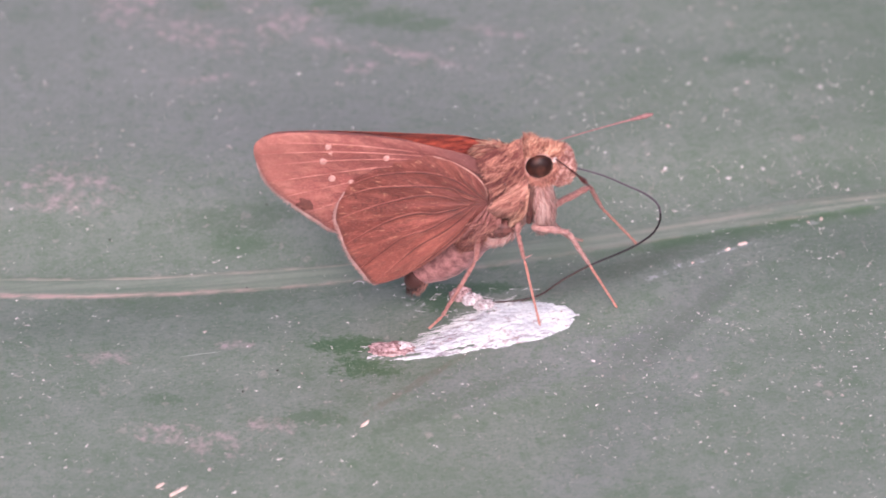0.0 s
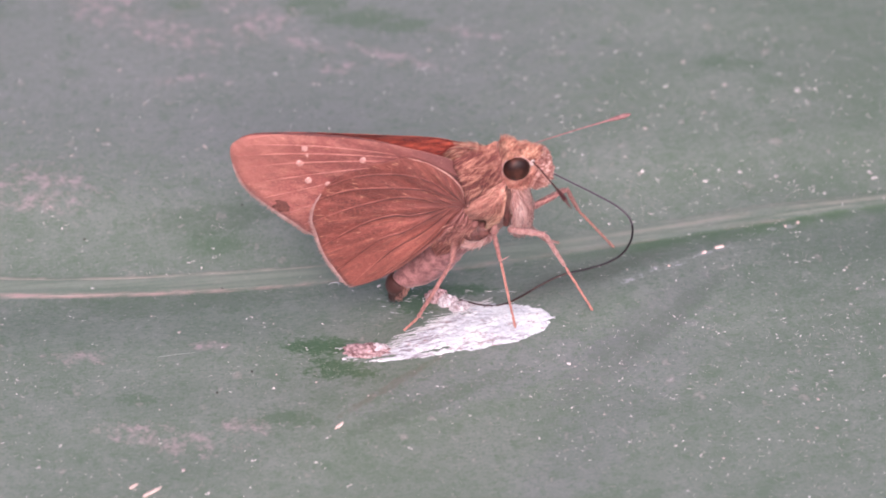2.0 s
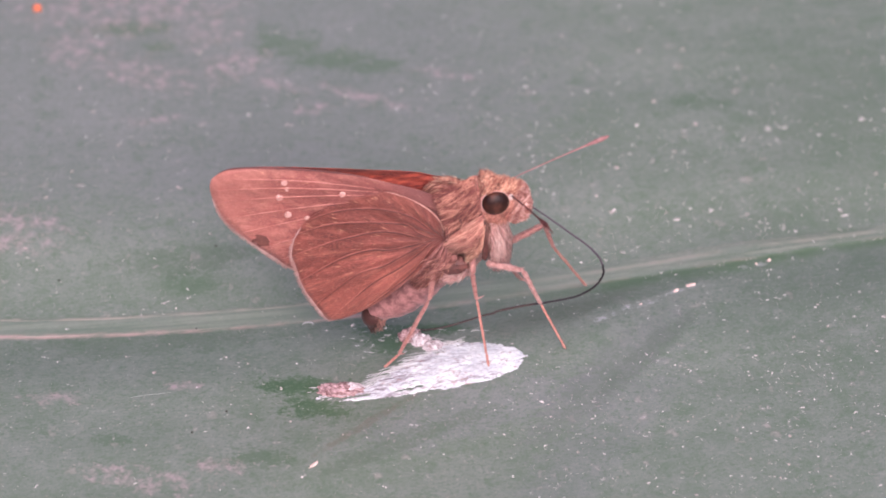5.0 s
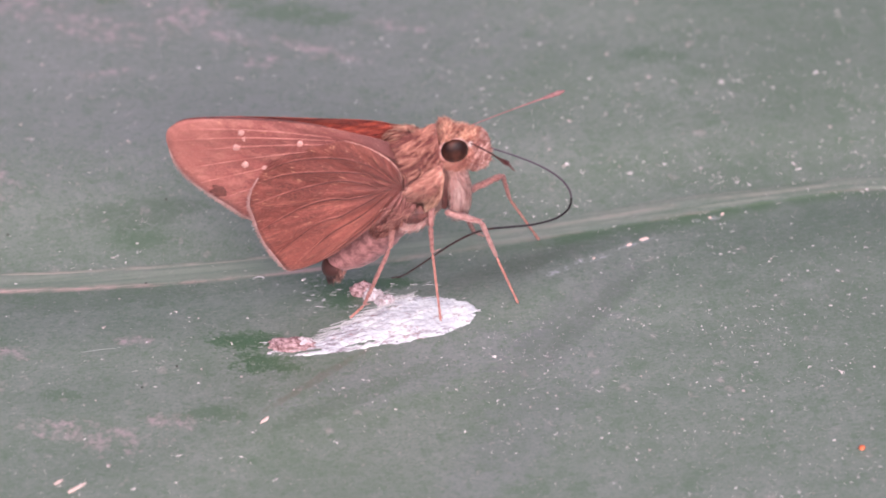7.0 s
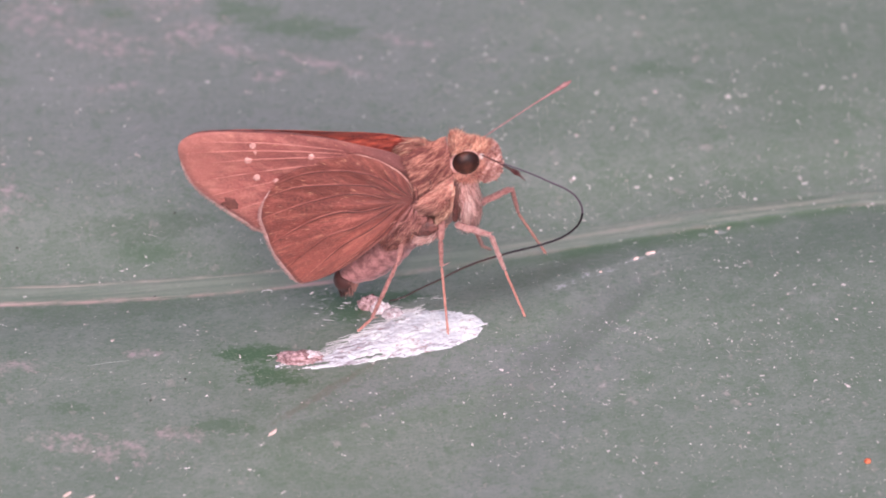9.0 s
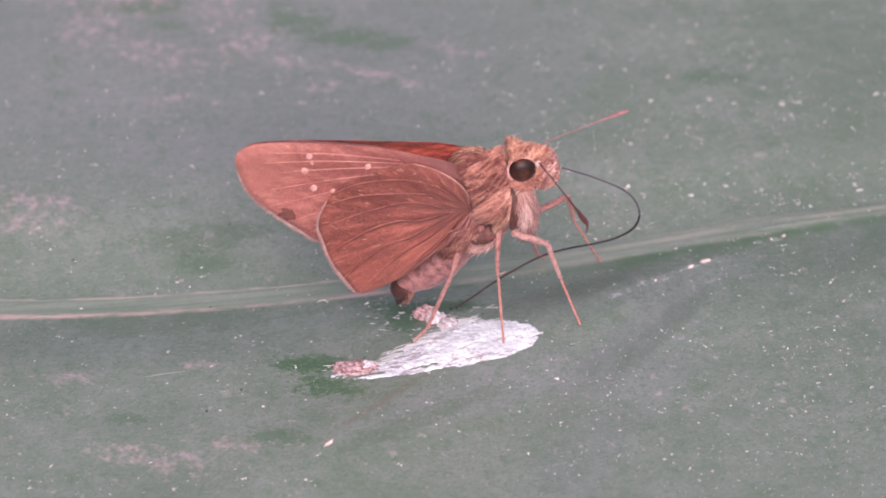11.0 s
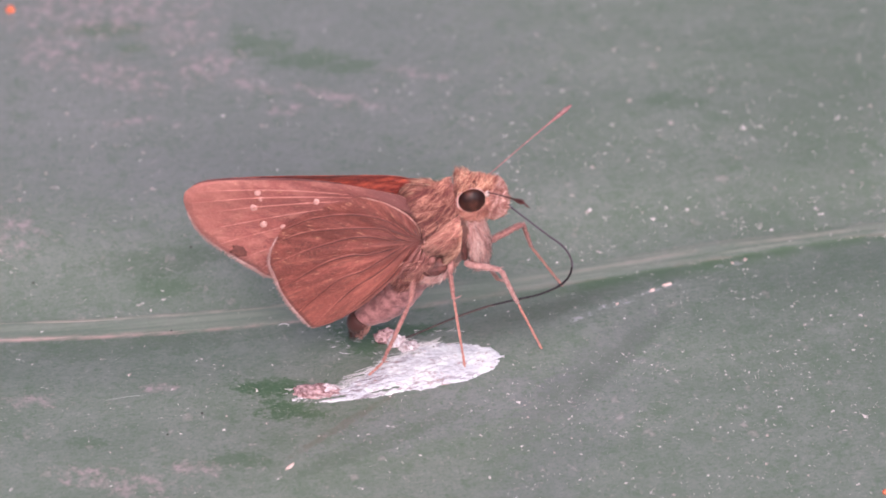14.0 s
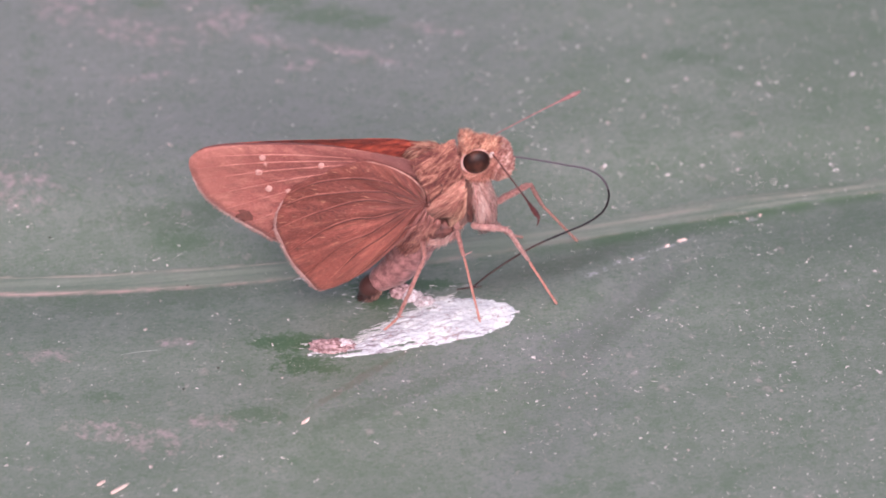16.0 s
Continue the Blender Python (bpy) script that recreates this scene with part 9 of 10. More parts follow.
    walk(proboscis[27], [
        k(0, 6.36, -0.83, 3.09, -115.51, 3, 96.27), k(0.5, 6.81, -0.14, 2.63, -118.69, 0.65, 91.19), k(1, 6.72, -0.08, 2.26, -120.58, 0.4, 90.68),
        k(1.5, 6.85, 0.34, 4.15, -112.94, -1.32, 86.88), k(2, 6.47, -0.32, 2.24, -112.89, 1.17, 92.77),
        k(2.5, 6.64, 1.01, 3.39, -111.61, -3.07, 82.29), k(3, 4.3, 0.94, 1.74, -101.54, -1.51, 82.63),
        k(3.5, 9.24, 2.68, 2.97, -119.37, -10.22, 72.51), k(4, 5.22, 0.46, 2.12, -100.03, -0.9, 84.9),
        k(6.5, 6.17, 0.27, 2.53, -112.79, -0.94, 87.77), k(7, 5.57, 0.92, 4, -111.74, -2.88, 82.81), k(7.5, 5.26, 0.33, 4.49, -112.79, -1.14, 87.29),
        k(8, 5.47, 0.22, 4.07, -108.27, -0.61, 88.16), k(10.5, 5.52, 0.05, 3.03, -110.35, -0.17, 89.55),
        k(11, 5.23, 0.22, 4.35, -110.55, -0.71, 88.1), k(11.5, 6.58, -0.51, 3.84, -116, 2.1, 94.3), k(12, 9.4, 2.35, 4.58, -128.08, -12.88, 74.13),
        k(12.5, 6.34, -1.18, 3.04, -114.82, 5.19, 101.07), k(13, 7.2, -0.55, 3.78, -117.81, 2.23, 94.22),
        k(13.5, 3.98, -0.77, 2.58, -102.85, 1.46, 96.36), k(14, 3.64, -0.42, 2.66, -101.99, 0.77, 93.62),
        k(14.5, 5.1, -0.02, 3.88, -105.9, 0.04, 90.14), k(15, 5.41, 0.14, 2.29, -116.96, -0.49, 89.04),
        k(15.5, 3.67, -2.43, 3.29, -95.17, 2.32, 114.12), k(16, 7.12, -0.24, 4.35, -115.76, 0.74, 91.54),])
    walk(proboscis[28], [
        k(0, 5.82, -0.9, 2.83, -117.5, 3.12, 95.97), k(0.5, 6.29, -0.16, 2.34, -122.11, 0.7, 91.12), k(1, 6.2, -0.09, 1.95, -121.48, 0.4, 90.66),
        k(1.5, 6.3, 0.38, 3.92, -115.65, -1.46, 86.97), k(2, 5.92, -0.35, 2, -117.66, 1.35, 92.58), k(2.5, 6.08, 1.1, 3.17, -114.91, -3.34, 82.84),
        k(3, 3.72, 1.02, 1.62, -104.93, -1.85, 83.1), k(3.5, 8.76, 2.89, 2.68, -119.4, -9.66, 73.42), k(4, 4.63, 0.51, 2.01, -100.67, -0.97, 84.87),
        k(6.5, 5.62, 0.29, 2.3, -116.77, -1.06, 87.9), k(7, 5.02, 1, 3.78, -116.76, -3.34, 83.42), k(7.5, 4.71, 0.36, 4.26, -118.5, -1.35, 87.51),
        k(8, 4.9, 0.24, 3.88, -113.52, -0.75, 88.27), k(10.5, 4.95, 0.06, 2.82, -111.86, -0.18, 89.56),
        k(11, 4.67, 0.25, 4.14, -116.07, -0.87, 88.22), k(11.5, 6.05, -0.56, 3.58, -117.98, 2.22, 94.17),
        k(12, 8.97, 2.56, 4.22, -126.84, -12.49, 73.91), k(12.5, 5.81, -1.31, 2.79, -118.31, 5.83, 100.68),
        k(13, 6.67, -0.6, 3.5, -118.95, 2.26, 94.07), k(13.5, 3.4, -0.83, 2.44, -103.6, 1.49, 96.14), k(14, 3.05, -0.46, 2.54, -104, 0.87, 93.48),
        k(14.5, 4.52, -0.02, 3.71, -107.84, 0.05, 90.14), k(15, 4.87, 0.15, 2.02, -117.62, -0.48, 89.08),
        k(15.5, 3.13, -2.68, 3.24, -98.44, 3.8, 114.06), k(16, 6.58, -0.26, 4.09, -118.22, 0.76, 91.41),])
    walk(proboscis[29], [
        k(0, 5.3, -0.97, 2.55, -119.36, 3.16, 95.6), k(0.5, 5.78, -0.17, 2.02, -123.74, 0.72, 91.07), k(1, 5.69, -0.1, 1.64, -121.69, 0.4, 90.64),
        k(1.5, 5.76, 0.41, 3.66, -116.73, -1.49, 87.04), k(2, 5.39, -0.38, 1.72, -119.6, 1.4, 92.46), k(2.5, 5.55, 1.18, 2.92, -116.89, -3.4, 83.34),
        k(3, 3.14, 1.09, 1.46, -110.92, -2.36, 83.85), k(3.5, 8.27, 3.09, 2.39, -120.68, -9.33, 74.72), k(4, 4.05, 0.57, 1.9, -101.73, -1.06, 84.89),
        k(6.5, 5.08, 0.32, 2.03, -119.15, -1.1, 88.03), k(7, 4.49, 1.08, 3.51, -121.46, -3.65, 84.06),
        k(7.5, 4.19, 0.39, 3.97, -121.83, -1.43, 87.69), k(8, 4.35, 0.26, 3.64, -117.2, -0.83, 88.39), k(10.5, 4.4, 0.06, 2.6, -113.46, -0.19, 89.57),
        k(11, 4.13, 0.27, 3.87, -120.52, -0.96, 88.37), k(11.5, 5.52, -0.61, 3.3, -120.22, 2.32, 93.98),
        k(12, 8.53, 2.77, 3.87, -127.59, -12.41, 74.4), k(12.5, 5.29, -1.44, 2.51, -116.5, 5.45, 100.78),
        k(13, 6.15, -0.65, 3.21, -119.84, 2.24, 93.9), k(13.5, 2.82, -0.9, 2.3, -104.49, 1.52, 95.84), k(14, 2.47, -0.5, 2.39, -105.16, 0.9, 93.32),
        k(14.5, 3.95, -0.02, 3.53, -109.32, 0.05, 90.14), k(15, 4.34, 0.16, 1.74, -118.38, -0.47, 89.14),
        k(15.5, 2.59, -2.93, 3.15, -98.42, 3.73, 113.72), k(16, 6.05, -0.27, 3.81, -120.1, 0.74, 91.28),])
    walk(proboscis[30], [
        k(0, 4.78, -1.04, 2.26, -124.43, 3.39, 94.93), k(0.5, 5.28, -0.19, 1.69, -123.67, 0.69, 91.04), k(1, 5.18, -0.11, 1.32, -121.23, 0.38, 90.63),
        k(1.5, 5.22, 0.45, 3.39, -116.51, -1.45, 87.09), k(2, 4.87, -0.41, 1.43, -123.49, 1.49, 92.25),
        k(2.5, 5.02, 1.26, 2.65, -118.05, -3.31, 83.82), k(3, 2.58, 1.16, 1.25, -115.18, -2.55, 84.6),
        k(3.5, 7.79, 3.27, 2.08, -123.51, -9.05, 76.63), k(4, 3.46, 0.62, 1.78, -103.42, -1.2, 84.97),
        k(6.5, 4.56, 0.34, 1.74, -119.59, -1.07, 88.12), k(7, 3.98, 1.15, 3.19, -126.02, -3.86, 84.71),
        k(7.5, 3.68, 0.42, 3.66, -123.31, -1.43, 87.82), k(8, 3.82, 0.27, 3.37, -119.76, -0.86, 88.5),
        k(10.5, 3.85, 0.07, 2.36, -114.7, -0.19, 89.59), k(11, 3.61, 0.29, 3.57, -122.69, -0.98, 88.48), k(11.5, 5, -0.66, 2.99, -120.98, 2.3, 93.82),
        k(12, 8.09, 2.97, 3.51, -129.84, -12.5, 75.45), k(12.5, 4.77, -1.56, 2.24, -115.94, 5.25, 100.65),
        k(13, 5.63, -0.7, 2.92, -121.08, 2.21, 93.66), k(13.5, 2.24, -0.96, 2.15, -105.48, 1.52, 95.47),
        k(14, 1.89, -0.53, 2.24, -106.51, 0.92, 93.11), k(14.5, 3.38, -0.02, 3.33, -110.82, 0.05, 90.13),
        k(15, 3.81, 0.17, 1.45, -120.31, -0.46, 89.22), k(15.5, 2.05, -3.17, 3.06, -96.04, 2.59, 113.11),
        k(16, 5.53, -0.29, 3.51, -121.52, 0.7, 91.13),])
    walk(proboscis[31], [
        k(0, 4.29, -1.1, 1.92, -127.88, 3.38, 94.34), k(0.5, 4.78, -0.2, 1.36, -122.89, 0.65, 91.01), k(1, 4.66, -0.12, 1.01, -95.35, 2.76, 117.25),
        k(1.5, 4.69, 0.48, 3.12, -115.29, -1.36, 87.12), k(2, 4.37, -0.44, 1.1, -95.07, 3.25, 122.53), k(2.5, 4.49, 1.33, 2.37, -119.92, -3.23, 84.4),
        k(3, 2.04, 1.22, 0.99, -114.9, -2.25, 85.16), k(3.5, 7.31, 3.44, 1.76, -126.22, -8.53, 78.55), k(4, 2.88, 0.67, 1.64, -104.82, -1.3, 85.09),
        k(6.5, 4.04, 0.36, 1.44, -122.19, -1.08, 88.28), k(7, 3.5, 1.22, 2.84, -130.28, -3.87, 85.44), k(7.5, 3.18, 0.44, 3.33, -125.6, -1.43, 88),
        k(8, 3.3, 0.29, 3.07, -121.9, -0.86, 88.62), k(10.5, 3.3, 0.07, 2.11, -115.52, -0.19, 89.61), k(11, 3.11, 0.3, 3.24, -123.03, -0.94, 88.55),
        k(11.5, 4.49, -0.71, 2.69, -120.23, 2.16, 93.7), k(12, 7.67, 3.17, 3.14, -131, -12.28, 76.26),
        k(12.5, 4.24, -1.69, 1.98, -113.81, 4.72, 100.55), k(13, 5.12, -0.74, 2.61, -122.43, 2.16, 93.39),
        k(13.5, 1.66, -1.02, 1.99, -106.29, 1.47, 95.03), k(14, 1.32, -0.57, 2.07, -107.78, 0.92, 92.87),
        k(14.5, 2.82, -0.02, 3.12, -112.5, 0.05, 90.12), k(15, 3.29, 0.18, 1.15, -118.08, -0.4, 89.26), k(15.5, 1.5, -3.41, 3, -95.41, 2.23, 112.36),
        k(16, 5.02, -0.3, 3.19, -122.65, 0.64, 90.99),])
    walk(proboscis[32], [
        k(0, 3.82, -1.16, 1.55, -124.79, 2.93, 94.21), k(0.5, 4.28, -0.21, 1.03, -99.28, 4.79, 117.1), k(1, 4.13, -0.39, 0.96, -86.54, -2.49, 125.69),
        k(1.5, 4.15, 0.51, 2.86, -114.68, -1.29, 87.2), k(2, 3.87, -0.77, 1.04, -86.43, -2.73, 127.33),
        k(2.5, 3.98, 1.4, 2.07, -120.55, -2.96, 85.01), k(3, 1.5, 1.28, 0.74, -109.84, -1.58, 85.63), k(3.5, 6.85, 3.58, 1.41, -126.71, -7.41, 80.18),
        k(4, 2.3, 0.73, 1.49, -105.92, -1.36, 85.25), k(6.5, 3.53, 0.38, 1.12, -123.51, -1.03, 88.44), k(7, 3.04, 1.29, 2.46, -131.21, -3.62, 85.88),
        k(7.5, 2.69, 0.47, 2.98, -127.31, -1.39, 88.18), k(8, 2.79, 0.31, 2.75, -124.79, -0.86, 88.76),
        k(10.5, 2.76, 0.07, 1.85, -116.22, -0.18, 89.63), k(11, 2.61, 0.32, 2.92, -123.96, -0.9, 88.66),
        k(11.5, 3.97, -0.75, 2.38, -119.69, 2.02, 93.54), k(12, 7.25, 3.35, 2.75, -131.33, -11.82, 76.89),
        k(12.5, 3.71, -1.81, 1.74, -111.91, 4.19, 100.29), k(13, 4.62, -0.78, 2.29, -122.96, 2.03, 93.12),
        k(13.5, 1.09, -1.08, 1.83, -106.93, 1.38, 94.53), k(14, 0.75, -0.6, 1.88, -109.21, 0.9, 92.58),
        k(14.5, 2.27, -0.02, 2.89, -114.16, 0.05, 90.11), k(15, 2.76, 0.19, 0.87, -111.16, -0.28, 89.28),
        k(15.5, 0.95, -3.64, 2.95, -97.76, 3.06, 111.38), k(16, 4.51, -0.32, 2.87, -124.24, 0.56, 90.83),])
    walk(proboscis[33], [
        k(0, 3.33, -1.21, 1.21, -107.93, 3.25, 99.95), k(0.5, 3.75, -0.49, 0.94, -86.43, -2.73, 127.28),
        k(1, 3.65, -0.74, 0.99, -86.58, -2.32, 124.08), k(1.5, 3.6, 0.55, 2.61, -114.36, -1.21, 87.33),
        k(2, 3.39, -1.13, 1.08, -86.53, -2.45, 125.21), k(2.5, 3.46, 1.46, 1.76, -119.42, -2.52, 85.54),
        k(3, 0.94, 1.33, 0.54, -106.06, -1.06, 86.33), k(3.5, 6.38, 3.71, 1.05, -124.34, -5.74, 81.67), k(4, 1.73, 0.78, 1.32, -106.49, -1.36, 85.41),
        k(6.5, 3.03, 0.4, 0.79, -120.32, -0.88, 88.49), k(7, 2.59, 1.34, 2.06, -131.35, -3.28, 86.28),
        k(7.5, 2.21, 0.49, 2.62, -128.16, -1.31, 88.33), k(8, 2.29, 0.33, 2.41, -126.14, -0.81, 88.89),
        k(10.5, 2.22, 0.08, 1.59, -117.39, -0.18, 89.66), k(11, 2.11, 0.34, 2.58, -125.23, -0.86, 88.78),
        k(11.5, 3.46, -0.79, 2.09, -119.92, 1.9, 93.29), k(12, 6.83, 3.54, 2.37, -130.97, -11.18, 77.41),
        k(12.5, 3.16, -1.92, 1.52, -109.65, 3.6, 99.99), k(13, 4.11, -0.82, 1.96, -122.58, 1.83, 92.86),
        k(13.5, 0.52, -1.13, 1.65, -107.66, 1.26, 93.95), k(14, 0.18, -0.63, 1.69, -110.99, 0.86, 92.25),
        k(14.5, 1.72, -0.03, 2.64, -115.81, 0.05, 90.1), k(15, 2.21, 0.19, 0.65, -103.42, -0.15, 89.35),
        k(15.5, 0.4, -3.86, 2.86, -103.36, 4.98, 110.08), k(16, 4.02, -0.33, 2.53, -126.21, 0.48, 90.66),])
    walk(proboscis[34], [
        k(0, 2.77, -1.32, 1.02, -91.37, 0.36, 104.58), k(0.5, 3.28, -0.85, 0.97, -86.88, -2.04, 123.23),
        k(1, 3.15, -1.08, 1.03, -87.97, -1.1, 118.53), k(1.5, 3.06, 0.58, 2.37, -114.23, -1.14, 87.47),
        k(2, 2.91, -1.48, 1.12, -87.33, -1.71, 122.54), k(2.5, 2.94, 1.51, 1.47, -118.73, -2.11, 86.16),
        k(3, 0.37, 1.37, 0.37, -103.29, -0.66, 87.22), k(3.5, 5.9, 3.82, 0.71, -121.7, -4, 83.55), k(4, 1.15, 0.83, 1.15, -107.84, -1.4, 85.66),
        k(6.5, 2.51, 0.42, 0.49, -112.83, -0.61, 88.54), k(7, 2.15, 1.39, 1.67, -131.98, -2.91, 86.77),
        k(7.5, 1.74, 0.52, 2.25, -129.05, -1.2, 88.52), k(8, 1.81, 0.34, 2.06, -125.81, -0.73, 88.99),
        k(10.5, 1.69, 0.08, 1.31, -117.62, -0.16, 89.68), k(11, 1.62, 0.36, 2.23, -126.59, -0.81, 88.91),
        k(11.5, 2.94, -0.83, 1.79, -121.03, 1.8, 92.99), k(12, 6.4, 3.71, 1.98, -130.68, -10.46, 78.08),
        k(12.5, 2.61, -2.03, 1.32, -104.81, 2.57, 99.64), k(13, 3.61, -0.86, 1.64, -122.15, 1.6, 92.54),
        k(13.5, -0.05, -1.17, 1.47, -108.55, 1.11, 93.31), k(14, -0.38, -0.65, 1.47, -111.4, 0.75, 91.92),
        k(14.5, 1.18, -0.03, 2.38, -118.12, 0.05, 90.09), k(15, 1.62, 0.2, 0.51, -98.98, -0.09, 89.46),
        k(15.5, -0.15, -4.07, 2.73, -109.01, 6.47, 108.12), k(16, 3.53, -0.33, 2.18, -129.11, 0.37, 90.46),])
    walk(proboscis[35], [
        k(0, 2.18, -1.47, 1.01, -92.76, 0.31, 96.47), k(0.5, 2.78, -1.18, 1.01, -88.51, -0.74, 116.44),
        k(1, 2.63, -1.37, 1.05, -89.18, -0.35, 113.46), k(1.5, 2.51, 0.61, 2.12, -114.55, -1.07, 87.66), k(2, 2.4, -1.8, 1.15, -90.07, 0.02, 109.6),
        k(2.5, 2.42, 1.56, 1.18, -117.78, -1.62, 86.93), k(3, -0.22, 1.4, 0.23, -100.91, -0.34, 88.24), k(3.5, 5.39, 3.9, 0.4, -119.23, -2.24, 86.01),
        k(4, 0.58, 0.88, 0.97, -109.11, -1.41, 85.92), k(6.5, 1.96, 0.44, 0.26, -107.19, -0.41, 88.68), k(7, 1.7, 1.44, 1.26, -131.74, -2.46, 87.24),
        k(7.5, 1.27, 0.54, 1.87, -130.34, -1.09, 88.72), k(8, 1.32, 0.35, 1.7, -124.82, -0.63, 89.1),
        k(10.5, 1.16, 0.09, 1.03, -116.83, -0.15, 89.71), k(11, 1.14, 0.37, 1.88, -128.96, -0.75, 89.07),
        k(11.5, 2.42, -0.87, 1.48, -125.47, 1.79, 92.51), k(12, 5.97, 3.87, 1.59, -130.35, -9.62, 78.87),
        k(12.5, 2.04, -2.14, 1.16, -99.6, 1.54, 99.06), k(13, 3.1, -0.89, 1.32, -122.43, 1.39, 92.18),
        k(13.5, -0.62, -1.21, 1.28, -109.55, 0.93, 92.61), k(14, -0.94, -0.67, 1.25, -110.34, 0.58, 91.57),
        k(14.5, 0.65, -0.03, 2.1, -120.34, 0.05, 90.08), k(15, 1.03, 0.21, 0.42, -97.11, -0.05, 89.6),
        k(15.5, -0.68, -4.27, 2.53, -110.97, 6.36, 106.12), k(16, 3.07, -0.34, 1.8, -131.22, 0.24, 90.28),])
    walk(proboscis[36], [
        k(0, 1.59, -1.54, 0.98, -93.71, 0.08, 91.27), k(0.5, 2.24, -1.45, 1.02, -89.83, -0.06, 110.68), k(1, 2.08, -1.61, 1.06, -90.94, 0.26, 105.26),
        k(1.5, 1.96, 0.63, 1.87, -114.92, -0.99, 87.86), k(2, 1.84, -2, 1.14, -94.37, -0.23, 87.05), k(2.5, 1.89, 1.6, 0.9, -116.38, -1.11, 87.77),
        k(3, -0.81, 1.42, 0.12, -98.7, -0.1, 89.33), k(3.5, 4.87, 3.94, 0.11, -110.63, -1.73, 85.43), k(4, 0.02, 0.92, 0.77, -108.67, -1.29, 86.19),
        k(6.5, 1.39, 0.45, 0.08, -103.33, -0.26, 88.9), k(7, 1.26, 1.48, 0.87, -130.79, -1.94, 87.75),
        k(7.5, 0.82, 0.55, 1.48, -130.71, -0.94, 88.91), k(8, 0.83, 0.36, 1.36, -124.84, -0.53, 89.24),
        k(10.5, 0.62, 0.09, 0.76, -116.86, -0.13, 89.75), k(11, 0.67, 0.38, 1.5, -130.23, -0.66, 89.22),
        k(11.5, 1.94, -0.9, 1.13, -128.95, 1.69, 92.08), k(12, 5.53, 4.02, 1.21, -129.6, -8.58, 79.78),
        k(12.5, 1.45, -2.23, 1.06, -97.73, 1.14, 98.32), k(13, 2.6, -0.92, 1, -120.56, 1.09, 91.85), k(13.5, -1.18, -1.24, 1.08, -110.73, 0.7, 91.85),
        k(14, -1.5, -0.69, 1.04, -109.24, 0.41, 91.17), k(14.5, 0.13, -0.03, 1.79, -121.12, 0.04, 90.07),
        k(15, 0.43, 0.21, 0.34, -94.55, -0.02, 89.73), k(15.5, -1.21, -4.45, 2.32, -108.65, 5.02, 104.52),
        k(16, 2.62, -0.34, 1.4, -131.53, 0.1, 90.11),])
    walk(proboscis[37], [
        k(0, 0.99, -1.55, 0.94, -94.97, -0.51, 84.19), k(0.5, 1.68, -1.66, 1.02, -92.23, 0.35, 98.99), k(1, 1.5, -1.76, 1.05, -93.38, 0.16, 92.79),
        k(1.5, 1.42, 0.66, 1.62, -114.08, -0.86, 88.08), k(2, 1.24, -1.97, 1.1, -96.77, -2.1, 72.85), k(2.5, 1.35, 1.62, 0.63, -114.96, -0.6, 88.72),
        k(3, -1.4, 1.42, 0.03, -93.23, -0.04, 89.32), k(3.5, 4.31, 3.99, -0.1, -94.47, -0.4, 84.85), k(4, -0.55, 0.96, 0.58, -106.42, -1.06, 86.42),
        k(6.5, 0.8, 0.46, -0.06, -101.43, -0.17, 89.16), k(7, 0.8, 1.51, 0.47, -130.11, -1.4, 88.34), k(7.5, 0.36, 0.57, 1.09, -130.19, -0.77, 89.09),
        k(8, 0.34, 0.37, 1.02, -125.91, -0.43, 89.4), k(10.5, 0.09, 0.09, 0.49, -116.17, -0.11, 89.78),
        k(11, 0.21, 0.39, 1.11, -130.02, -0.55, 89.34), k(11.5, 1.47, -0.93, 0.75, -127.14, 1.39, 91.84),
        k(12, 5.09, 4.16, 0.83, -128.51, -7.49, 80.69), k(12.5, 0.87, -2.32, 0.98, -97.12, 0.93, 97.4),
        k(13, 2.08, -0.94, 0.69, -116.26, 0.73, 91.48), k(13.5, -1.74, -1.26, 0.86, -111.74, 0.41, 91.04),
        k(14, -2.07, -0.71, 0.85, -108.96, 0.25, 90.73), k(14.5, -0.38, -0.03, 1.48, -120.44, 0.03, 90.06),
        k(15, -0.16, 0.21, 0.3, -93.78, -0.01, 89.89), k(15.5, -1.76, -4.6, 2.13, -103.04, 2.94, 102.51), k(16, 2.17, -0.35, 1, -93.95, 0.01, 90.21),])
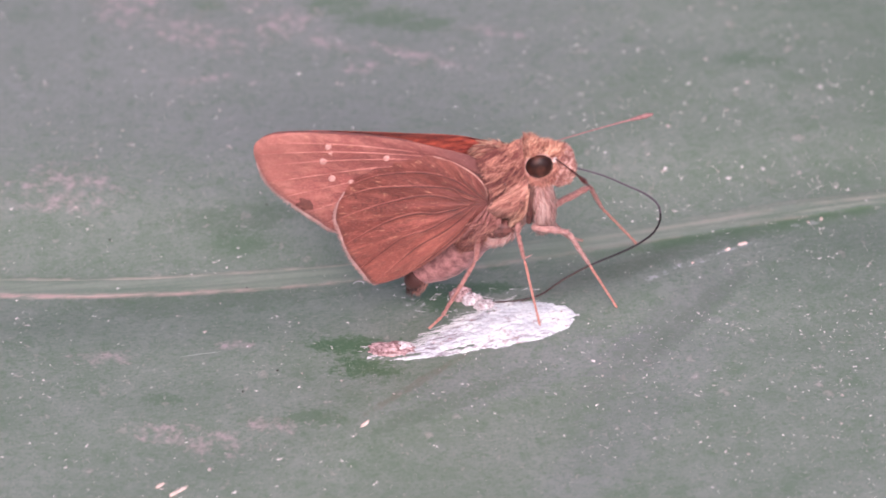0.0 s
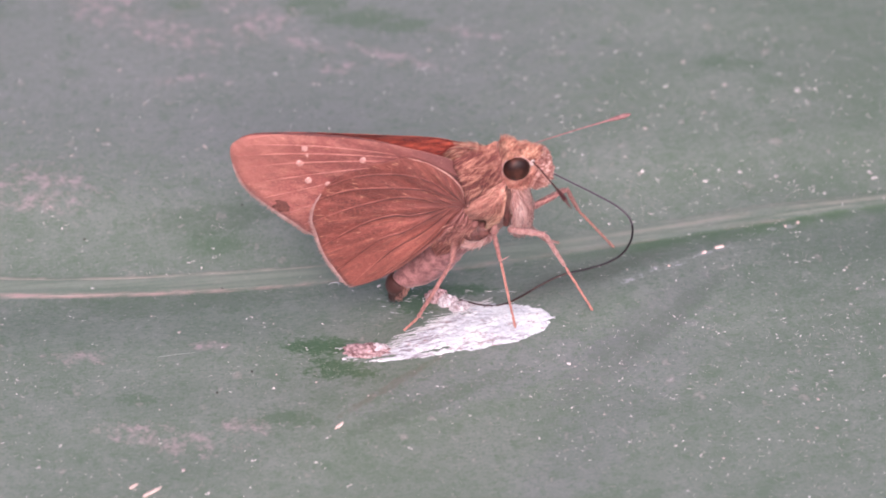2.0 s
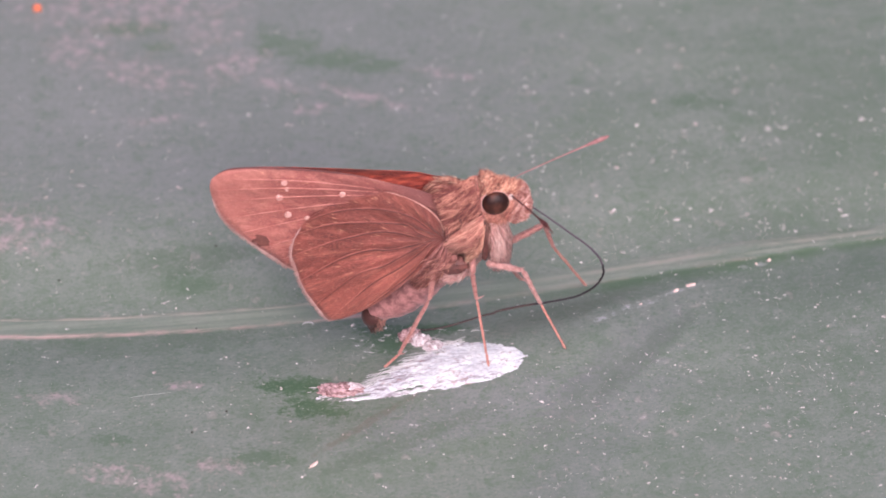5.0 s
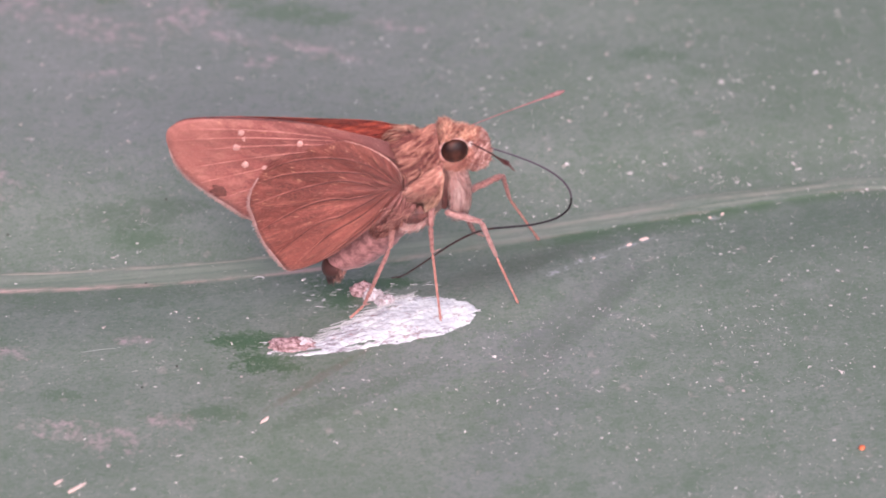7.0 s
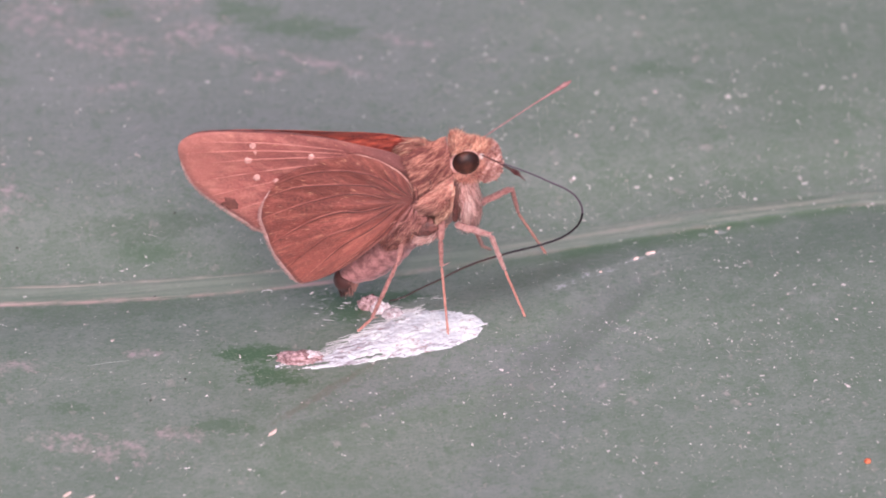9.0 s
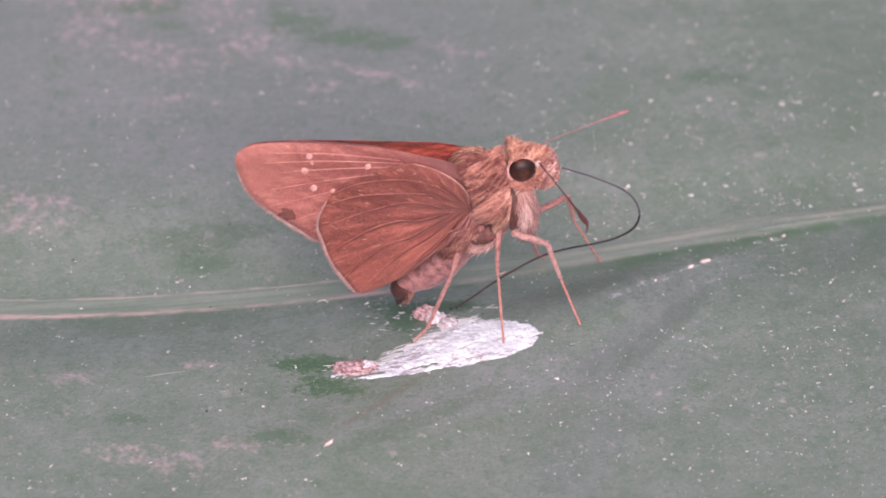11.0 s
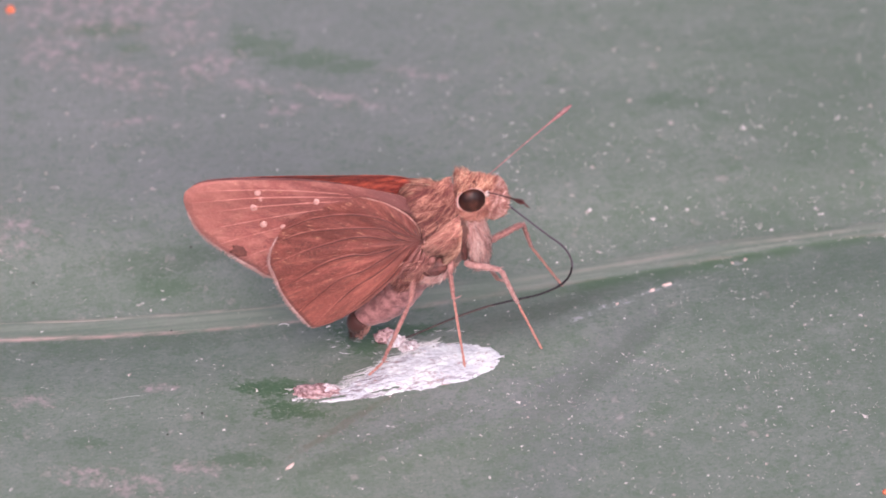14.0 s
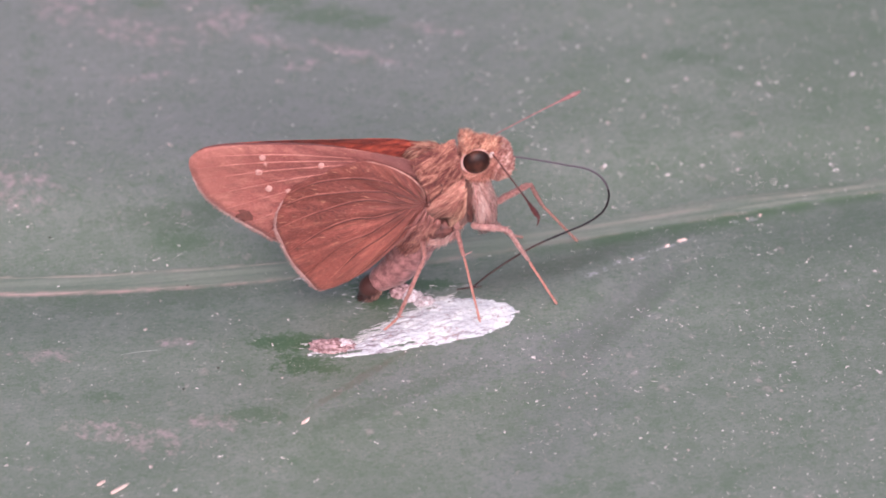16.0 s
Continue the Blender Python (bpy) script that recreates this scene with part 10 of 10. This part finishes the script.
    walk(proboscis[38], [
        k(0, 0.4, -1.49, 0.89, -95.24, -0.72, 82.2), k(0.5, 1.09, -1.76, 1, -94.52, -0.25, 86.78), k(1, 0.9, -1.79, 1.01, -95.58, -0.94, 80.45),
        k(1.5, 0.87, 0.68, 1.37, -112.03, -0.7, 88.28), k(2, 0.67, -1.79, 1.03, -98.08, -3.9, 64.41), k(2.5, 0.81, 1.64, 0.38, -106.71, -0.43, 88.58),
        k(3, -2, 1.43, -0.01, -93.1, -0.04, 89.32), k(3.5, 3.72, 4.05, -0.15, 86.25, -0.47, 82.91), k(4, -1.12, 1, 0.41, -102.87, -0.75, 86.73),
        k(6.5, 0.22, 0.47, -0.18, -98.66, -0.09, 89.43), k(7, 0.34, 1.53, 0.09, -129.44, -0.81, 89.01),
        k(7.5, -0.1, 0.58, 0.7, -129.22, -0.56, 89.31), k(8, -0.15, 0.38, 0.67, -127.78, -0.33, 89.58),
        k(10.5, -0.45, 0.1, 0.23, -113.82, -0.08, 89.82), k(11, -0.25, 0.4, 0.73, -128.31, -0.41, 89.48),
        k(11.5, 0.99, -0.95, 0.39, -119, 0.94, 91.7), k(12, 4.63, 4.29, 0.46, -126.9, -6.14, 81.89), k(12.5, 0.28, -2.4, 0.91, -95.98, 0.68, 96.47),
        k(13, 1.54, -0.96, 0.42, -112.22, 0.41, 90.99), k(13.5, -2.3, -1.27, 0.64, -105.2, 0.3, 91.12),
        k(14, -2.63, -0.71, 0.65, -109.43, 0.1, 90.27), k(14.5, -0.9, -0.03, 1.18, -119.01, 0.02, 90.04), k(15, -0.76, 0.22, 0.26, -91, -0, 89.89),
        k(15.5, -2.33, -4.74, 1.99, -99.76, 1.76, 100.13), k(16, 1.57, -0.35, 0.96, -90.01, 0, 90.21),])
    walk(proboscis[39], [
        k(0, -0.2, -1.41, 0.84, -95.12, -0.7, 82.19), k(0.5, 0.49, -1.72, 0.95, -97.14, -2.43, 71.33), k(1, 0.31, -1.69, 0.95, -98.34, -4.23, 63.28),
        k(1.5, 0.32, 0.7, 1.15, -108.96, -0.5, 88.54), k(2, 0.14, -1.53, 0.94, -99.51, -6.77, 54.86), k(2.5, 0.23, 1.65, 0.21, -93.44, -0.09, 88.46),
        k(3, -2.6, 1.44, -0.04, 86.86, -0.04, 89.32), k(3.5, 4.31, 3.97, -0.11, 86.08, -0.49, 82.92), k(4, -1.71, 1.04, 0.28, -100.47, -0.54, 87.08),
        k(6.5, -0.38, 0.48, -0.27, -97.42, -0.03, 89.76), k(7, -0.12, 1.55, -0.29, -117.3, -0.67, 88.7),
        k(7.5, -0.56, 0.59, 0.32, -128.78, -0.36, 89.55), k(8, -0.62, 0.39, 0.3, -128.91, -0.2, 89.75),
        k(10.5, -1, 0.1, -0.02, -109.15, -0.05, 89.86), k(11, -0.72, 0.41, 0.35, -126.92, -0.27, 89.64),
        k(11.5, 0.47, -0.97, 0.1, -104.64, 0.37, 91.42), k(12, 4.16, 4.39, 0.1, -125.34, -4.75, 83.33),
        k(12.5, -0.32, -2.47, 0.84, -98.16, 0.76, 95.31), k(13, 0.99, -0.97, 0.2, -111.83, 0.18, 90.46),
        k(13.5, -2.88, -1.28, 0.49, -91.11, 0.02, 91.21), k(14, -3.2, -0.72, 0.45, -90.15, 0, 90.31),
        k(14.5, -1.42, -0.03, 0.89, -118.43, 0.02, 90.03), k(15, -1.36, 0.22, 0.25, -90.44, -0, 89.89),
        k(15.5, -2.91, -4.85, 1.89, -99.02, 1.15, 97.19), k(16, 0.97, -0.35, 0.96, 89.97, 0, 90.22),])
    walk(proboscis[40], [
        k(0, -0.79, -1.33, 0.78, -95, -0.69, 82.19), k(0.5, -0.07, -1.53, 0.88, -100.12, -8.32, 50.97),
        k(1, -0.22, -1.42, 0.87, -100.79, -10.71, 45.72), k(1.5, -0.25, 0.71, 0.95, -107.53, -0.37, 88.82),
        k(2, -0.34, -1.18, 0.85, -100.1, -8.22, 51.26), k(2.5, -0.36, 1.67, 0.17, 86.98, -0.11, 87.97), k(3, -2, 1.43, -0, 86.86, -0.04, 89.32),
        k(3.5, 4.9, 3.9, -0.07, 85.83, -0.52, 82.92), k(4, -2.29, 1.07, 0.17, -98.28, -0.36, 87.54), k(6.5, -0.97, 0.48, -0.35, -94.3, -0.02, 89.76),
        k(7, -0.65, 1.56, -0.57, -95.68, -0.16, 88.37), k(7.5, -1.03, 0.6, -0.05, -128.5, -0.15, 89.81),
        k(8, -1.09, 0.39, -0.08, -120.62, -0.18, 89.69), k(10.5, -1.57, 0.1, -0.21, -106.17, -0.03, 89.91),
        k(11, -1.2, 0.41, -0.01, -126.4, -0.13, 89.83), k(11.5, -0.11, -0.99, -0.05, -94.58, 0.07, 90.88),
        k(12, 3.68, 4.48, -0.24, -123.57, -3.28, 85.08), k(12.5, -0.91, -2.52, 0.76, -103.47, 0.97, 94.04),
        k(13, 0.43, -0.97, -0.03, -97.54, 0.07, 90.52), k(13.5, -3.48, -1.29, 0.47, 89.59, 0.01, 91.61), k(14, -3.8, -0.72, 0.45, -90.03, 0, 90.31),
        k(14.5, -1.95, -0.03, 0.6, -118.34, 0.01, 90.01), k(15, -1.96, 0.22, 0.24, 89.52, -0, 89.89), k(15.5, -3.5, -4.92, 1.8, -101.04, 0.84, 94.29),
        k(16, 1.57, -0.35, 0.96, 89.96, 0, 90.22),])
    walk(proboscis[41], [
        k(0, -1.38, -1.24, 0.73, 84.91, -0.72, 81.92), k(0.5, -0.52, -1.14, 0.77, -101.95, -15.75, 37.93),
        k(1, -0.62, -0.99, 0.76, -101.95, -15.52, 38.35), k(1.5, -0.82, 0.73, 0.77, -107.58, -0.26, 89.19),
        k(2, -0.79, -0.8, 0.74, -100.19, -8.28, 51.29), k(2.5, 0.23, 1.65, 0.2, 86.91, -0.11, 87.97), k(3, -1.4, 1.42, 0.03, 86.73, -0.04, 89.32),
        k(3.5, 5.5, 3.83, -0.03, -73.91, 3.08, 79.44), k(4, -2.89, 1.1, 0.08, -96.73, -0.24, 88), k(6.5, -1.57, 0.48, -0.39, -93.2, -0.01, 89.76),
        k(7, -1.25, 1.58, -0.63, 87, -0.11, 87.82), k(7.5, -1.5, 0.6, -0.43, -98.62, -0.05, 89.7), k(8, -1.6, 0.39, -0.38, -96.83, -0.05, 89.59),
        k(10.5, -2.14, 0.1, -0.38, -105.23, -0.02, 89.91), k(11, -1.68, 0.42, -0.36, -104.92, -0.07, 89.75),
        k(11.5, -0.71, -1, -0.1, -93.95, 0.06, 90.88), k(12, 3.18, 4.54, -0.57, -121.52, -1.74, 87.17),
        k(12.5, -1.49, -2.56, 0.62, -107.7, 0.86, 92.68), k(13, -0.16, -0.98, -0.1, -92.49, 0.02, 90.53),
        k(13.5, -2.88, -1.28, 0.48, 89.52, 0.01, 91.61), k(14, -4.4, -0.72, 0.45, 89.92, 0, 90.31), k(14.5, -2.48, -0.03, 0.32, -97.47, 0, 90.02),
        k(15, -1.36, 0.22, 0.25, 89.5, -0, 89.89), k(15.5, -4.08, -4.97, 1.68, -101.38, 0.86, 94.27), k(16, 2.17, -0.35, 0.96, 89.81, 0, 90.22),])


motions()
